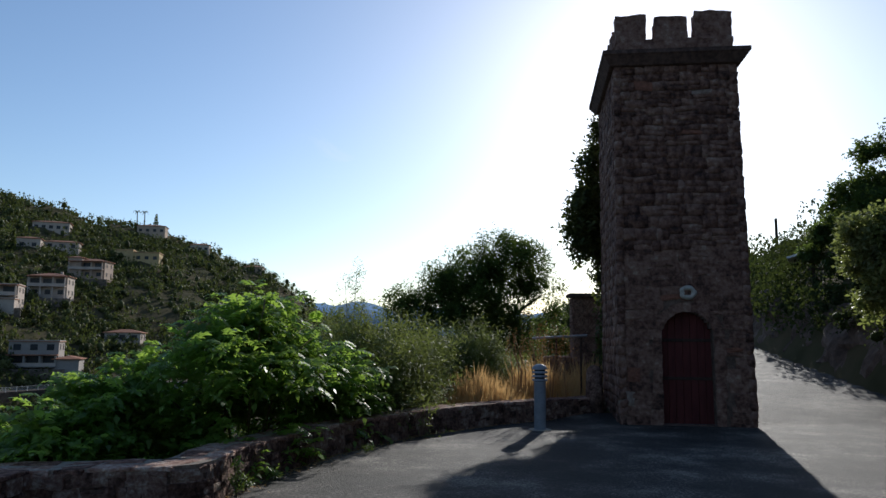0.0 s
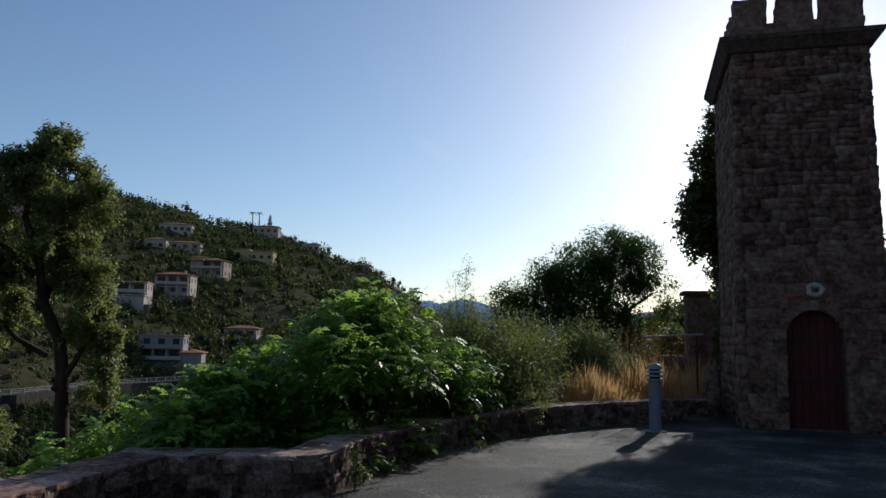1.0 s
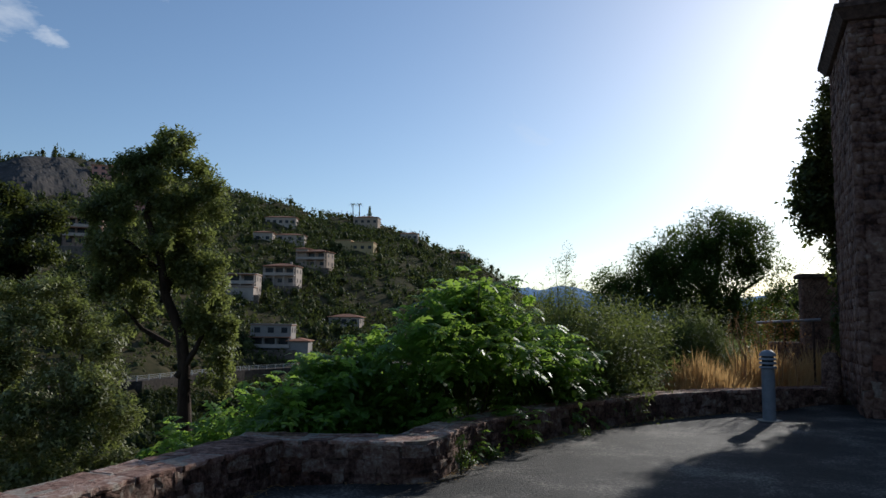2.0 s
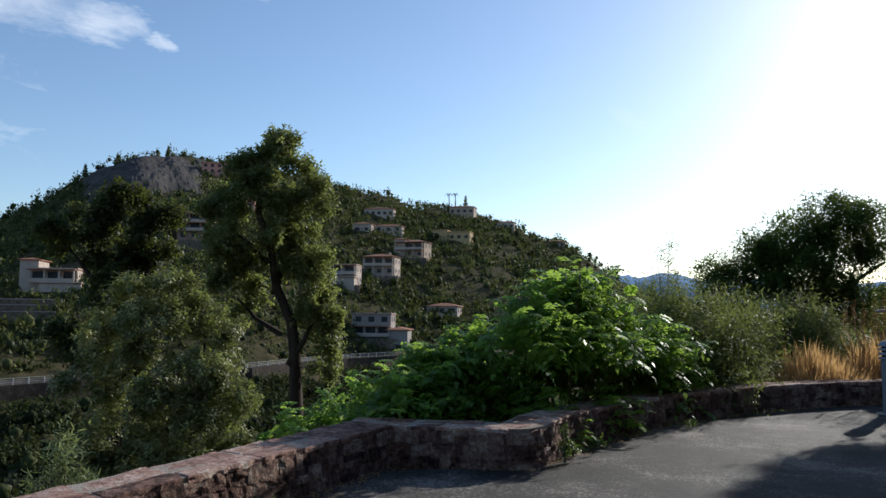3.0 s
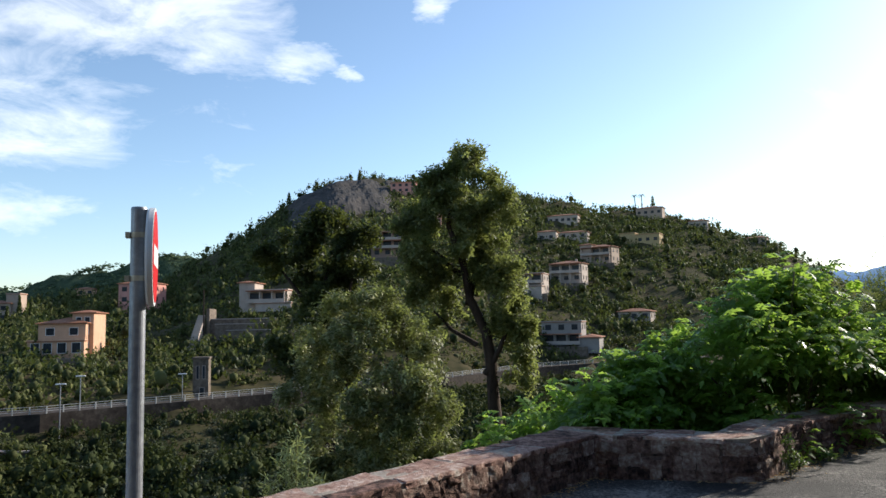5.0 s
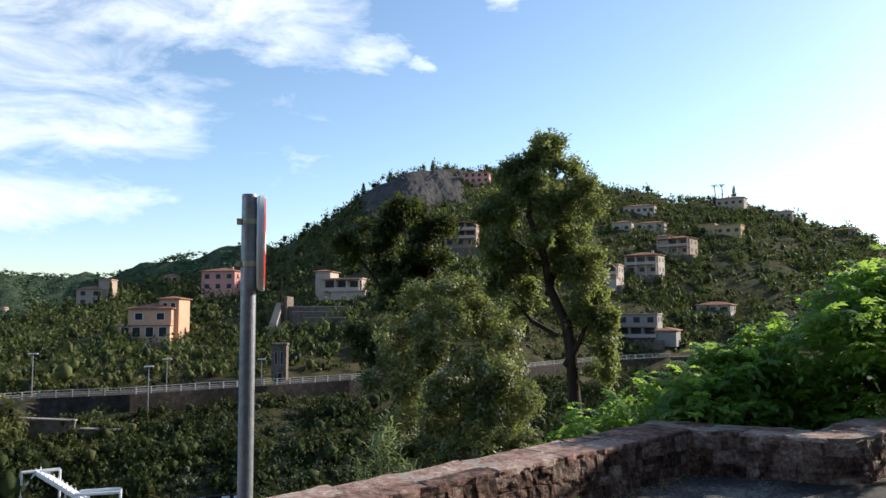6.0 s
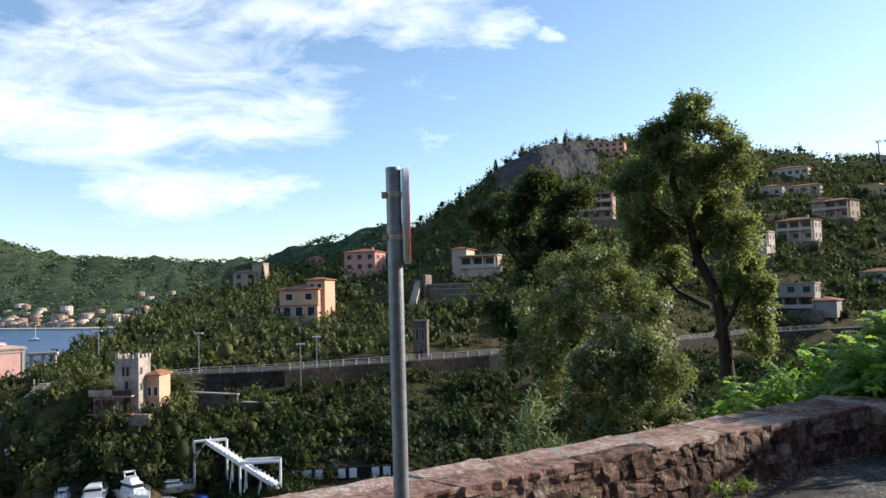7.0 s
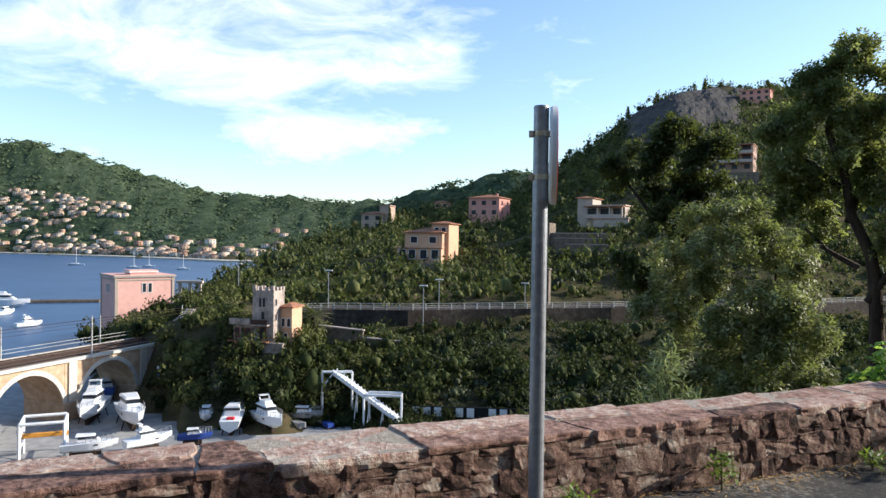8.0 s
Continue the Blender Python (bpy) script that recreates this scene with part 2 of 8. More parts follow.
def land(x, y):
    """Height of the ground at x, y (arrays)."""
    dx, dy = x - CX, y - CY
    r = np.hypot(dx, dy)
    az = np.degrees(np.arctan2(-dx, dy))
    front = np.clip((az + 22) / 8, 0, 1) * np.clip((150 - az) / 20, 0, 1)
    # far shore hills, blue mountains
    shore = np.interp(az, [60, 83, 91, 97.5, 120], [560, 660, 800, 930, 1000])
    fr = np.interp(az, [50, 70, 85, 100], [760, 900, 1150, 1500])
    fh = EYE + fr * tan_el(az, FAR_E)
    k = np.clip((r - shore) / (fr - shore), 0, None)
    far = np.where(k < 1, -20.6 + (fh + 20.6) * k ** 1.25, fh * np.clip(1 - (k - 1) * 0.7, 0.2, 1))
    far = np.where(r < shore, -23.0, far)
    # main hill: valley, road ledge, slope, ridge
    vz = np.interp(az, [-10, 5, 14, 30, 50, 62, 110], [-3, -5, -9, -13, -17, -19, -19])
    rd = np.interp(az, *zip(*ROAD_D))
    hr = np.interp(az, *zip(*HILL_R))
    hh = EYE + hr * tan_el(az, HILL_E)
    foot = rd - np.interp(az, [60, 80], [38, 24])
    up = np.clip((r - foot) / (rd - 3 - foot), 0, 1)
    z1 = vz + (ROAD_Z - 2.3 - vz) * up ** 0.8
    k2 = np.clip((r - rd - 3.5) / (hr - rd - 3.5), 0, None)
    z2 = np.where(k2 < 1, ROAD_Z + (hh - ROAD_Z) * k2, hh - (k2 - 1) * np.maximum(hr, 200) * 0.45)
    hill = np.where(r < rd + 0.2, z1, z2)
    hill = np.where(az > 86, -23.0 + 0 * r, hill)
    # wooded point with the railway and villas
    point = -9.5 - 4.5 * np.clip((r - 98) / 30, 0, 1) * np.clip((az - 83) / 4, 0, 1) - 13 * np.clip((r - np.interp(az, [80, 86, 93], [190, 160, 118])) / 25, 0, 1)
    start = np.interp(az, [70, 74, 80, 86, 88, 89.5, 93], POINT_FOOT)
    edge = np.clip((r - start) / 11, 0, 1) ** 0.75
    point = np.where((az > 68) & (az < 93), -19 + (point + 19) * edge, -40)
    point = np.where(az < 79, point - (79 - az) * 1.3, point)
    point = np.where(az >= 90, np.maximum(point - (az - 90) * 3.5, -23), point)
    z = np.maximum(np.maximum(hill, far), point)
    yard = (az > 58) & (r < 92) & (r > 20)
    z = np.where(yard & (az >= 86), np.maximum(z, -19.0), z)
    # the slope below the terrace
    inner = wall_x(y)
    off = np.where(y < 5.0, inner - x, (inner - x) * 0.8)
    off = np.where(y > 14.8, np.maximum(3.4 - x, y - 14.8) * 0.8, off)
    drop = np.interp(az, [-14, 2, 12, 30, 60], [0.0, 0.03, 0.22, 0.5, 0.62])
    near = -np.clip(off - 0.30, 0, None) * drop - np.where(off > 0.3, np.interp(az, [0, 25], [0.0, 0.35]), 0)
    z_front = np.maximum(near, z)
    z_front = np.where(off <= 0.3, 0.0, z_front)
    # the climbing lane and the bank beyond it
    lane = 0.085 * np.clip(y - 13.5, 0, 40)
    bank = np.clip(x - lane_x(y) - 0.05, 0, None)
    steep = np.interp(y, [-20, 10, 30, 50, 120], [0.7, 0.75, 0.78, 0.33, 0.2])
    z_side = lane + np.minimum(bank * 1.6, 1.9) + np.clip(bank - 1.2, 0, 45) * steep
    z_side = np.where(y < -8, z_side + np.clip(-8 - y, 0, 40) * 0.5, z_side)
    side = np.clip((x - 3.6) / 2.2, 0, 1) * np.clip((y - 13) / 2, 0, 1)
    side = np.where(y <= 13, (off <= 0.3) * 1.0, side)
    out = z_front + (z_side - z_front) * np.where(off <= 0.3, 1.0, side)
    return np.where((az > 150) | (az < -60), np.where(off <= 0.3, z_side, np.maximum(near, -20)), out)


def land_at(x, y):
    return float(land(np.array([float(x)]), np.array([float(y)]))[0])


def build_ground():
    az = np.radians(np.concatenate([np.arange(-180, -34, 3.0), np.arange(-34, 106, 0.5), np.arange(106, 180, 3.0)]))
    r = np.concatenate([np.arange(0.4, 18, 0.22), 18 * 1.052 ** np.arange(0, 110)])
    A, R = np.meshgrid(az, r)
    X, Y = CX - R * np.sin(A), CY + R * np.cos(A)
    Z = land(X, Y)
    rough = np.array([noise.noise((px * 0.06, py * 0.06, 0.3)) + 0.5 * noise.noise((px * 0.21, py * 0.21, 4.3)) for px, py in zip(X.ravel(), Y.ravel())]).reshape(X.shape)
    amt = np.interp(R, [20, 60, 130, 400, 1500], [0, 0.6, 1.6, 4.0, 6.0])
    off_yard = ~((Z < -18.5) & (Z > -20.5))
    Z = Z + rough * amt * off_yard * (Z > -22)
    left = np.where(Y < 14.5, wall_x(Y) + 0.25, 6.1 + np.clip(Y - 16, 0, None) * 0.17)
    under = (X > left) & (X < lane_x(Y)) & (Y > -29) & (Y < 61)
    Z = Z - 0.15 * under                    # a bed under the paving
    nr, na = X.shape
    verts = np.stack([X, Y, Z], -1).reshape(-1, 3)
    i = np.arange(nr - 1)[:, None] * na + np.arange(na)[None, :]
    j = np.arange(nr - 1)[:, None] * na + (np.arange(na)[None, :] + 1) % na
    faces = np.stack([i, i + na, j + na, j], -1).reshape(-1, 4)[:, ::-1]
    centre = np.arange(na)[::-1].tolist()
    ob = mesh_np("ground", verts.tolist(), faces.tolist() + [centre], M_earth, smooth=True)
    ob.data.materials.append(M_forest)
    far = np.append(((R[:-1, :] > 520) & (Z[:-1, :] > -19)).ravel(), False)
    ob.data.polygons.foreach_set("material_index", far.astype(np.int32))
    return ob


tagged(build_ground(), "scrubby Mediterranean hillsides, valley and terrace earth", "ground", kind="structure")


def build_far_mountain():
    """The range beyond the valley's end, blue distance haze painted into its colour."""
    az = np.arange(-12, 30, 0.25)
    verts, faces = [], []
    for k, a in enumerate(az):
        top = EYE + 2600 * float(tan_el(np.array([a]), BLUE_E)[0]) + 9 * noise.noise((a * 0.9, 0, 0)) + 4 * noise.noise((a * 3.1, 5, 0))
        for d, z in ((2150, -60), (2380, top * 0.55 + 12 * noise.noise((a, 2, 1))), (2600, top), (2900, -60)):
            verts.append((CX - d * math.sin(radians(a)), CY + d * math.cos(radians(a)), z))
    for k in range(len(az) - 1):
        for j in range(3):
            i = k * 4 + j
            faces.append((i, i + 4, i + 5, i + 1))
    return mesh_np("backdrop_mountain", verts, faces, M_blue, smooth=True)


# the base colour is distance haze painted blue
M_blue = surface("painted_haze_slope", [(0.3, (0.16, 0.26, 0.42)), (0.7, (0.22, 0.33, 0.50))], scale=0.008, coarse=0.002, bump=0, rough=1.0, spec=0.0)
tagged(build_far_mountain(), "distant mountain range with blue haze painted into its colour", "mountain", kind="structure")


def build_sea():
    bm = bmesh.new()
    vs = [bm.verts.new(p) for p in ((-4500, -4500, -20), (-60, -4500, -20), (-60, -40, -20), (-84, 4, -20), (-84, 200, -20), (-4500, 1500, -20))]
    bm.faces.new(vs)
    return part("water", bm, M_water)


tagged(build_sea(), "calm deep blue bay with fine ripples", "sea", kind="structure")


def tri_mesh(name, verts, tris, material, parent=None):
    """A mesh from arrays of triangles."""
    me = bpy.data.meshes.new(name)
    verts, tris = np.asarray(verts, np.float32), np.asarray(tris, np.int32)
    me.vertices.add(len(verts))
    me.vertices.foreach_set("co", verts.ravel())
    me.loops.add(len(tris) * 3)
    me.loops.foreach_set("vertex_index", tris.ravel())
    me.polygons.add(len(tris))
    me.polygons.foreach_set("loop_start", np.arange(0, len(tris) * 3, 3, dtype=np.int32))
    me.update(calc_edges=True)
    me.materials.append(material)
    ob = new(name, me)
    if parent:
        ob.parent = parent
    return ob


RNG = np.random.default_rng(7)


def spin(k, tilt=None, rng=RNG):
    """k random rotation matrices; with tilt, only leaning that many radians from upright."""
    a = rng.uniform(0, 2 * np.pi, k)
    b = np.abs(rng.normal(0, tilt, k)) if tilt is not None else np.arccos(rng.uniform(-1, 1, k))
    c = rng.uniform(0, 2 * np.pi, k)
    ca, sa, cb, sb, cc, sc = np.cos(a), np.sin(a), np.cos(b), np.sin(b), np.cos(c), np.sin(c)
    o, l = np.zeros(k), np.ones(k)
    rz = np.stack([np.stack([ca, -sa, o], -1), np.stack([sa, ca, o], -1), np.stack([o, o, l], -1)], 1)
    rx = np.stack([np.stack([l, o, o], -1), np.stack([o, cb, -sb], -1), np.stack([o, sb, cb], -1)], 1)
    rw = np.stack([np.stack([cc, -sc, o], -1), np.stack([sc, cc, o], -1), np.stack([o, o, l], -1)], 1)
    return rz @ rx @ rw


def strew(template, places, turns, scales):
    """Copies of a template (verts, tris) at the places, as one pair of arrays."""
    tv, tt = template
    scales = np.asarray(scales, float)
    if scales.ndim == 1:
        scales = np.repeat(scales[:, None], 3, 1)
    v = np.einsum("kij,kvj->kvi", turns, tv[None] * scales[:, None, :]) + np.asarray(places)[:, None, :]
    t = tt[None] + (np.arange(len(v)) * len(tv))[:, None, None]
    return v.reshape(-1, 3), t.reshape(-1, 3)


def joined(*pairs):
    vs, ts, n = [], [], 0
    for v, t in pairs:
        vs.append(v)
        ts.append(t + n)
        n += len(v)
    return np.concatenate(vs), np.concatenate(ts)


def blade(length, width, droop=0.1, at=(0, 0, 0), heading=0.0, rise=0.0):
    """One folded leaf, two triangles a side of its rib, along a heading."""
    c, s = math.cos(heading), math.sin(heading)
    pts = [(0, 0, 0), (length * 0.45, width / 2, rise * length * 0.45 + 0.12 * width), (length * 0.45, -width / 2, rise * length * 0.45 + 0.12 * width), (length, 0, rise * length - droop * length)]
    v = np.array([(at[0] + x * c - y * s, at[1] + x * s + y * c, at[2] + z) for x, y, z in pts])
    return v, np.array([(0, 2, 1), (1, 2, 3)])


def sprig(count, length, leaf, width, seed, spread=0.5):
    """A short twig along +z with leaves set round it."""
    rng = random.Random(seed)
    out = []
    for i in range(count):
        z = length * (i + 0.5) / count
        out.append(blade(leaf * rng.uniform(0.7, 1.15), width, rng.uniform(-0.1, 0.4), (rng.uniform(-spread, spread) * leaf, rng.uniform(-spread, spread) * leaf, z), i * 2.4 + rng.uniform(-0.5, 0.5), rng.uniform(-0.2, 0.9)))
    return joined(*out)


def frond(pairs, length, leaf, width, seed):
    """A feathered compound leaf along +x, arching down."""
    rng = random.Random(seed)
    out = []
    for i in range(pairs):
        x = length * (0.18 + 0.82 * i / pairs)
        z = 0.25 * x - 0.45 * x * x / length
        k = leaf * (1 - 0.35 * abs(i / pairs - 0.45)) * rng.uniform(0.85, 1.1)
        for side in (1, -1):
            out.append(blade(k, width, rng.uniform(0.15, 0.45), (x, 0, z), side * rng.uniform(1.0, 1.3), 0.05))
    x = length
    out.append(blade(leaf, width, 0.3, (x, 0, 0.25 * x - 0.45 * x), 0, -0.3))
    return joined(*out)


def lumps(rng, count, lobes, shell=0.55):
    """Points in the outer part of lobed crowns; lobes are (x, y, z, rx, ry, rz)."""
    lobes = np.array(lobes, float)
    size = lobes[:, 3] * lobes[:, 4] + lobes[:, 4] * lobes[:, 5] + lobes[:, 3] * lobes[:, 5]
    pick = rng.choice(len(lobes), count, p=size / size.sum())
    d = rng.normal(size=(count, 3))
    d /= np.linalg.norm(d, axis=1, keepdims=True)
    rad = rng.uniform(shell ** 3, 1, count) ** (1 / 3)
    wob = 1 + 0.22 * np.sin(d[:, 0] * 7 + pick) * np.sin(d[:, 1] * 6 + 2 * pick) + 0.12 * np.sin(d[:, 2] * 13 + 5 * d[:, 0] * 3)
    return lobes[pick, :3] + d * lobes[pick, 3:] * (rad * wob)[:, None], d


def limb(bm, pts, r0, r1, sides=8):
    """A tapering bough through the points."""
    k = len(pts) - 1
    rings = []
    for i, p in enumerate(pts):
        p = Vector(p)
        d = (Vector(pts[min(i + 1, k)]) - Vector(pts[max(i - 1, 0)])).normalized()
        q = d.to_track_quat("Z", "Y")
        r = r0 + (r1 - r0) * i / k
        rings.append([bm.verts.new(p + q @ Vector((r * math.cos(a), r * math.sin(a), 0))) for a in [2 * math.pi * s / sides for s in range(sides)]])
    for a, b in zip(rings, rings[1:]):
        for s in range(sides):
            bm.faces.new((a[s], a[(s + 1) % sides], b[(s + 1) % sides], b[s]))
    bm.faces.new(rings[-1])


# ---------------------------------------------------------------- paving
def build_pavement():
    ys = np.concatenate([np.arange(-30, 14.6, 0.4), np.arange(14.6, 62, 1.0)])
    verts, faces, cols = [], [], 24
    for y in ys:
        x0 = float(wall_x(y)) + 0.03 if y < 14.5 else 5.9 + max(0, y - 16) * 0.17
        for c in range(cols + 1):
            x = x0 + (float(lane_x(y)) + 0.2 - x0) * c / cols
            verts.append((x, y, 0.085 * min(max(y - 13.5, 0), 40) + 0.012 + 0.012 * noise.noise((x * 0.6, y * 0.6, 0))))
    for r in range(len(ys) - 1):
        for c in range(cols):
            i = r * (cols + 1) + c
            faces.append((i, i + 1, i + cols + 2, i + cols + 1))
    return mesh_np("road", verts, faces, M_asphalt, smooth=True)


tagged(build_pavement(), "worn grey asphalt terrace and climbing lane", "road", kind="structure")


# ---------------------------------------------------------------- stone pieces
def rubble_mesh(seed, cuts=2, material=None):
    """A rough field stone: a cube pulled part way to a ball, its faces broken by noise."""
    bm = bmesh.new()
    bmesh.ops.create_cube(bm, size=1.0)
    bmesh.ops.subdivide_edges(bm, edges=bm.edges[:], cuts=cuts, use_grid_fill=True)
    rng = random.Random(seed)
    skew = [rng.uniform(-0.16, 0.16) for _ in range(3)]
    for v in bm.verts:
        ball = v.co.normalized() * 0.6
        v.co = v.co.lerp(ball, 0.15)
        k = noise.noise_vector((v.co.x * 2.4 + seed * 5.3, v.co.y * 2.4, v.co.z * 2.4))
        v.co += k * 0.11
        v.co.x += skew[0] * v.co.z
        v.co.z += skew[1] * v.co.x
    me = bpy.data.meshes.new("stone")
    bm.to_mesh(me)
    bm.free()
    me.materials.append(material or M_stone)
    return me


STONES = [rubble_mesh(s) for s in range(14)]
TOWER_STONES = [rubble_mesh(40 + s, 1, M_tower) for s in range(16)]


def slab_mesh(corners, thick, rng):
    """A flat slab over four corners with a broken outline, a worn arris and an uneven top."""
    bm = bmesh.new()
    P = [Vector(c) for c in corners]
    mid = sum(P, Vector((0, 0))) / 4
    outline = []
    for a, b in zip(P, P[1:] + P[:1]):
        k = max(2, int((b - a).length / 0.065))
        for j in range(k):
            q = a.lerp(b, j / k)
            w = noise.noise_vector((q.x * 13 + rng.random() * 0.5, q.y * 13, 3.1))
            outline.append(q + Vector((w.x, w.y)) * 0.026 - (q - mid).normalized() * (0.006 if j == 0 else 0.0))
    rings = []
    for inset, z in ((0.006, -thick), (0.0, -thick * 0.55), (0.0, -0.010), (0.007, 0.0)):
        rings.append([bm.verts.new((*(q - (q - mid).normalized() * (inset + rng.uniform(0, 0.004))), z + 0.010 * noise.noise((q.x * 6, q.y * 6, 1.7 + mid.x)) + (rng.uniform(-0.012, 0.012) if -thick < z < -0.02 else 0))) for q in outline])
    m = len(outline)
    for a, b in zip(rings, rings[1:]):
        for k in range(m):
            bm.faces.new((a[k], a[(k + 1) % m], b[(k + 1) % m], b[k]))
    top = bm.verts.new((mid.x, mid.y, rng.uniform(-0.004, 0.008)))
    for k in range(m):
        bm.faces.new((rings[-1][k], rings[-1][(k + 1) % m], top))
    for v in bm.verts:
        if v.co.z < -0.02:
            k = noise.noise_vector((v.co.x * 14 + rng.random() * 9, v.co.y * 14, v.co.z * 14))
            v.co += Vector((k.x, k.y, 0)) * 0.014
    me = bpy.data.meshes.new("coping_stone")
    bm.to_mesh(me)
    bm.free()
    me.materials.append(M_cap)
    return me


def set_piece(name, me, parent, m, size):
    ob = new(name, me)
    ob.parent = parent
    ob.matrix_basis = m @ Matrix.Diagonal((*size, 1))
    return ob


def tri_of(me):
    me.calc_loop_triangles()
    v = np.array([tuple(p.co) for p in me.vertices])
    t = np.array([tuple(l.vertices) for l in me.loop_triangles])
    return v, t


# ---------------------------------------------------------------- parapet
def smooth_line(pts, step=0.1):
    out = []
    P = [Vector(p) for p in pts]
    for i in range(len(P) - 1):
        a, b, c, d = P[max(i - 1, 0)], P[i], P[i + 1], P[min(i + 2, len(P) - 1)]
        k = max(2, int((c - b).length / step))
        for j in range(k):
            t = j / k
            out.append(0.5 * ((2 * b) + (c - a) * t + (2 * a - 5 * b + 4 * c - d) * t * t + (3 * b - a - 3 * c + d) * t ** 3))
    return out + [P[-1]]


def build_parapet():
    rng = random.Random(11)
    runs = [[Vector((-2.68, -9.0)), Vector((-2.68, 5.025))], [Vector((-3.12, 4.88)), Vector((-1.64, 5.36))],
            smooth_line([(-1.66, 5.35), (-1.46, 5.52), (-1.40, 5.9), (-1.40, 6.7), (-0.92, 8.8), (-0.15, 10.7), (1.15, 12.6), (3.42, 14.75)])]
    thick, top = 0.47, 0.30
    bm = bmesh.new()
    lines = []
    for ri, run in enumerate(runs):
        ins, outs = [], []
        for i, p in enumerate(run):
            d = (run[min(i + 1, len(run) - 1)] - run[max(i - 1, 0)]).normalized()
            nrm = Vector((-d.y, d.x))
            ins.append((p + nrm * 0.004, d, nrm))
            outs.append(p + nrm * (thick - 0.03))
        quads = []
        for (p, _, _), q in zip(ins, outs):
            quads.append([bm.verts.new((p.x, p.y, -0.9)), bm.verts.new((p.x, p.y, top)), bm.verts.new((q.x, q.y, top)), bm.verts.new((q.x, q.y, -0.9))])
        for a, b in zip(quads, quads[1:]):
            for k in range(4):
                bm.faces.new((a[k], a[(k + 1) % 4], b[(k + 1) % 4], b[k]))
        bm.faces.new(quads[0])
        bm.faces.new(quads[-1][::-1])
        lines.append(run)
    wall = part("wall_parapet", bm, M_mortar)
    for run in lines:
        cum = [0.0]
        for a, b in zip(run, run[1:]):
            cum.append(cum[-1] + (b - a).length)

        def spot(s):
            s = min(max(s, 0), cum[-1])
            i = max(k for k in range(len(cum)) if cum[k] <= s + 1e-9)
            i = min(i, len(run) - 2)
            d = (run[i + 1] - run[i]).normalized()
            return run[i] + d * (s - cum[i]), d
        first = 5.2 if cum[-1] > 13.9 else 0.0

        def place(s, off):
            p, d = spot(s)
            over = s - min(max(s, 0), cum[-1])
            return Vector((p.x + d.x * over - d.y * off, p.y + d.y * over + d.x * off))
        # rough rubble on the inner face: beds of unequal stones, some split in two
        for z0, z1 in ((-0.03, 0.11), (0.11, 0.235), (0.235, 0.35)):
            s = first + rng.uniform(0, 0.05)
            while s < cum[-1] - 0.06:
                w = min(rng.choice((0.09, 0.12, 0.16, 0.21, 0.28)) * rng.uniform(0.85, 1.15), cum[-1] - s)
                rows = [(z0, z1)]
                if w > 0.12 and rng.random() < 0.3:
                    cutz = z0 + (z1 - z0) * rng.uniform(0.35, 0.65)
                    rows = [(z0, cutz), (cutz, z1)]
                for a, b in rows:
                    halves = [(s, s + w)]
                    if w > 0.2 and rng.random() < 0.25:
                        cuts = s + w * rng.uniform(0.35, 0.65)
                        halves = [(s, cuts), (cuts, s + w)]
                    for u, v in halves:
                        p, d = spot((u + v) / 2)
                        deep = 0.12
                        c = p + Vector((-d.y, d.x)) * (deep / 2 - rng.uniform(-0.002, 0.016))
                        m = Matrix.Translation((c.x, c.y, (a + b) / 2 + rng.uniform(-0.008, 0.008))) @ Matrix.Rotation(math.atan2(d.y, d.x), 4, "Z") @ Matrix.Rotation(rng.uniform(-0.09, 0.09), 4, "Y")
                        set_piece("stone", rng.choice(STONES), wall, m, ((v - u) * 1.03, deep, (b - a) * rng.uniform(1.02, 1.12)))
                s += w
        # pale mortar bed showing between the coping slabs
        bm = bmesh.new()
        steps = np.arange(first, cum[-1] + 0.05, 0.25)
        rows = [[bm.verts.new((*place(float(q), o), z)) for o, z in ((0.022, top - 0.02), (0.012, 0.384), (thick - 0.02, 0.384), (thick - 0.02, top - 0.02))] for q in steps]
        for a, b in zip(rows, rows[1:]):
            for k in range(3):
                bm.faces.new((a[k], a[k + 1], b[k + 1], b[k]))
        part("mortar_bed", bm, M_bed, wall, "pale lime mortar between the coping slabs")
        # coping of thick irregular slabs laid like crazy paving
        s, lean = first, 0.0
        full = thick + 0.012
        while s < cum[-1] - 0.02:
            w = min(rng.choice((0.26, 0.36, 0.5, 0.68, 0.85)) * rng.uniform(0.85, 1.15), cum[-1] - s + 0.02)
            lean2 = rng.uniform(-0.16, 0.16) if s + w < cum[-1] - 0.05 else 0.0
            split = rng.random()
            gap = 0.006
            cells = []
            if split < 0.3:
                cells = [((s, 0), (s + w, 0), (s + w + lean2, 1), (s + lean, 1))]
            else:
                f0, f1 = rng.uniform(0.35, 0.68), rng.uniform(0.35, 0.68)
                cells = [((s, 0), (s + w, 0), (s + w + lean2 * f1, f1), (s + lean * f0, f0)), ((s + lean * f0, f0), (s + w + lean2 * f1, f1), (s + w + lean2, 1), (s + lean, 1))]
                if w > 0.48 and split < 0.7:
                    a, b, c, d = cells.pop()
                    t = rng.uniform(0.35, 0.65)
                    e, f = [a[k] + (b[k] - a[k]) * t for k in (0, 1)], [d[k] + (c[k] - d[k]) * (1 - t * 0.9) for k in (0, 1)]
                    cells += [(a, e, f, d), (e, b, c, f)]
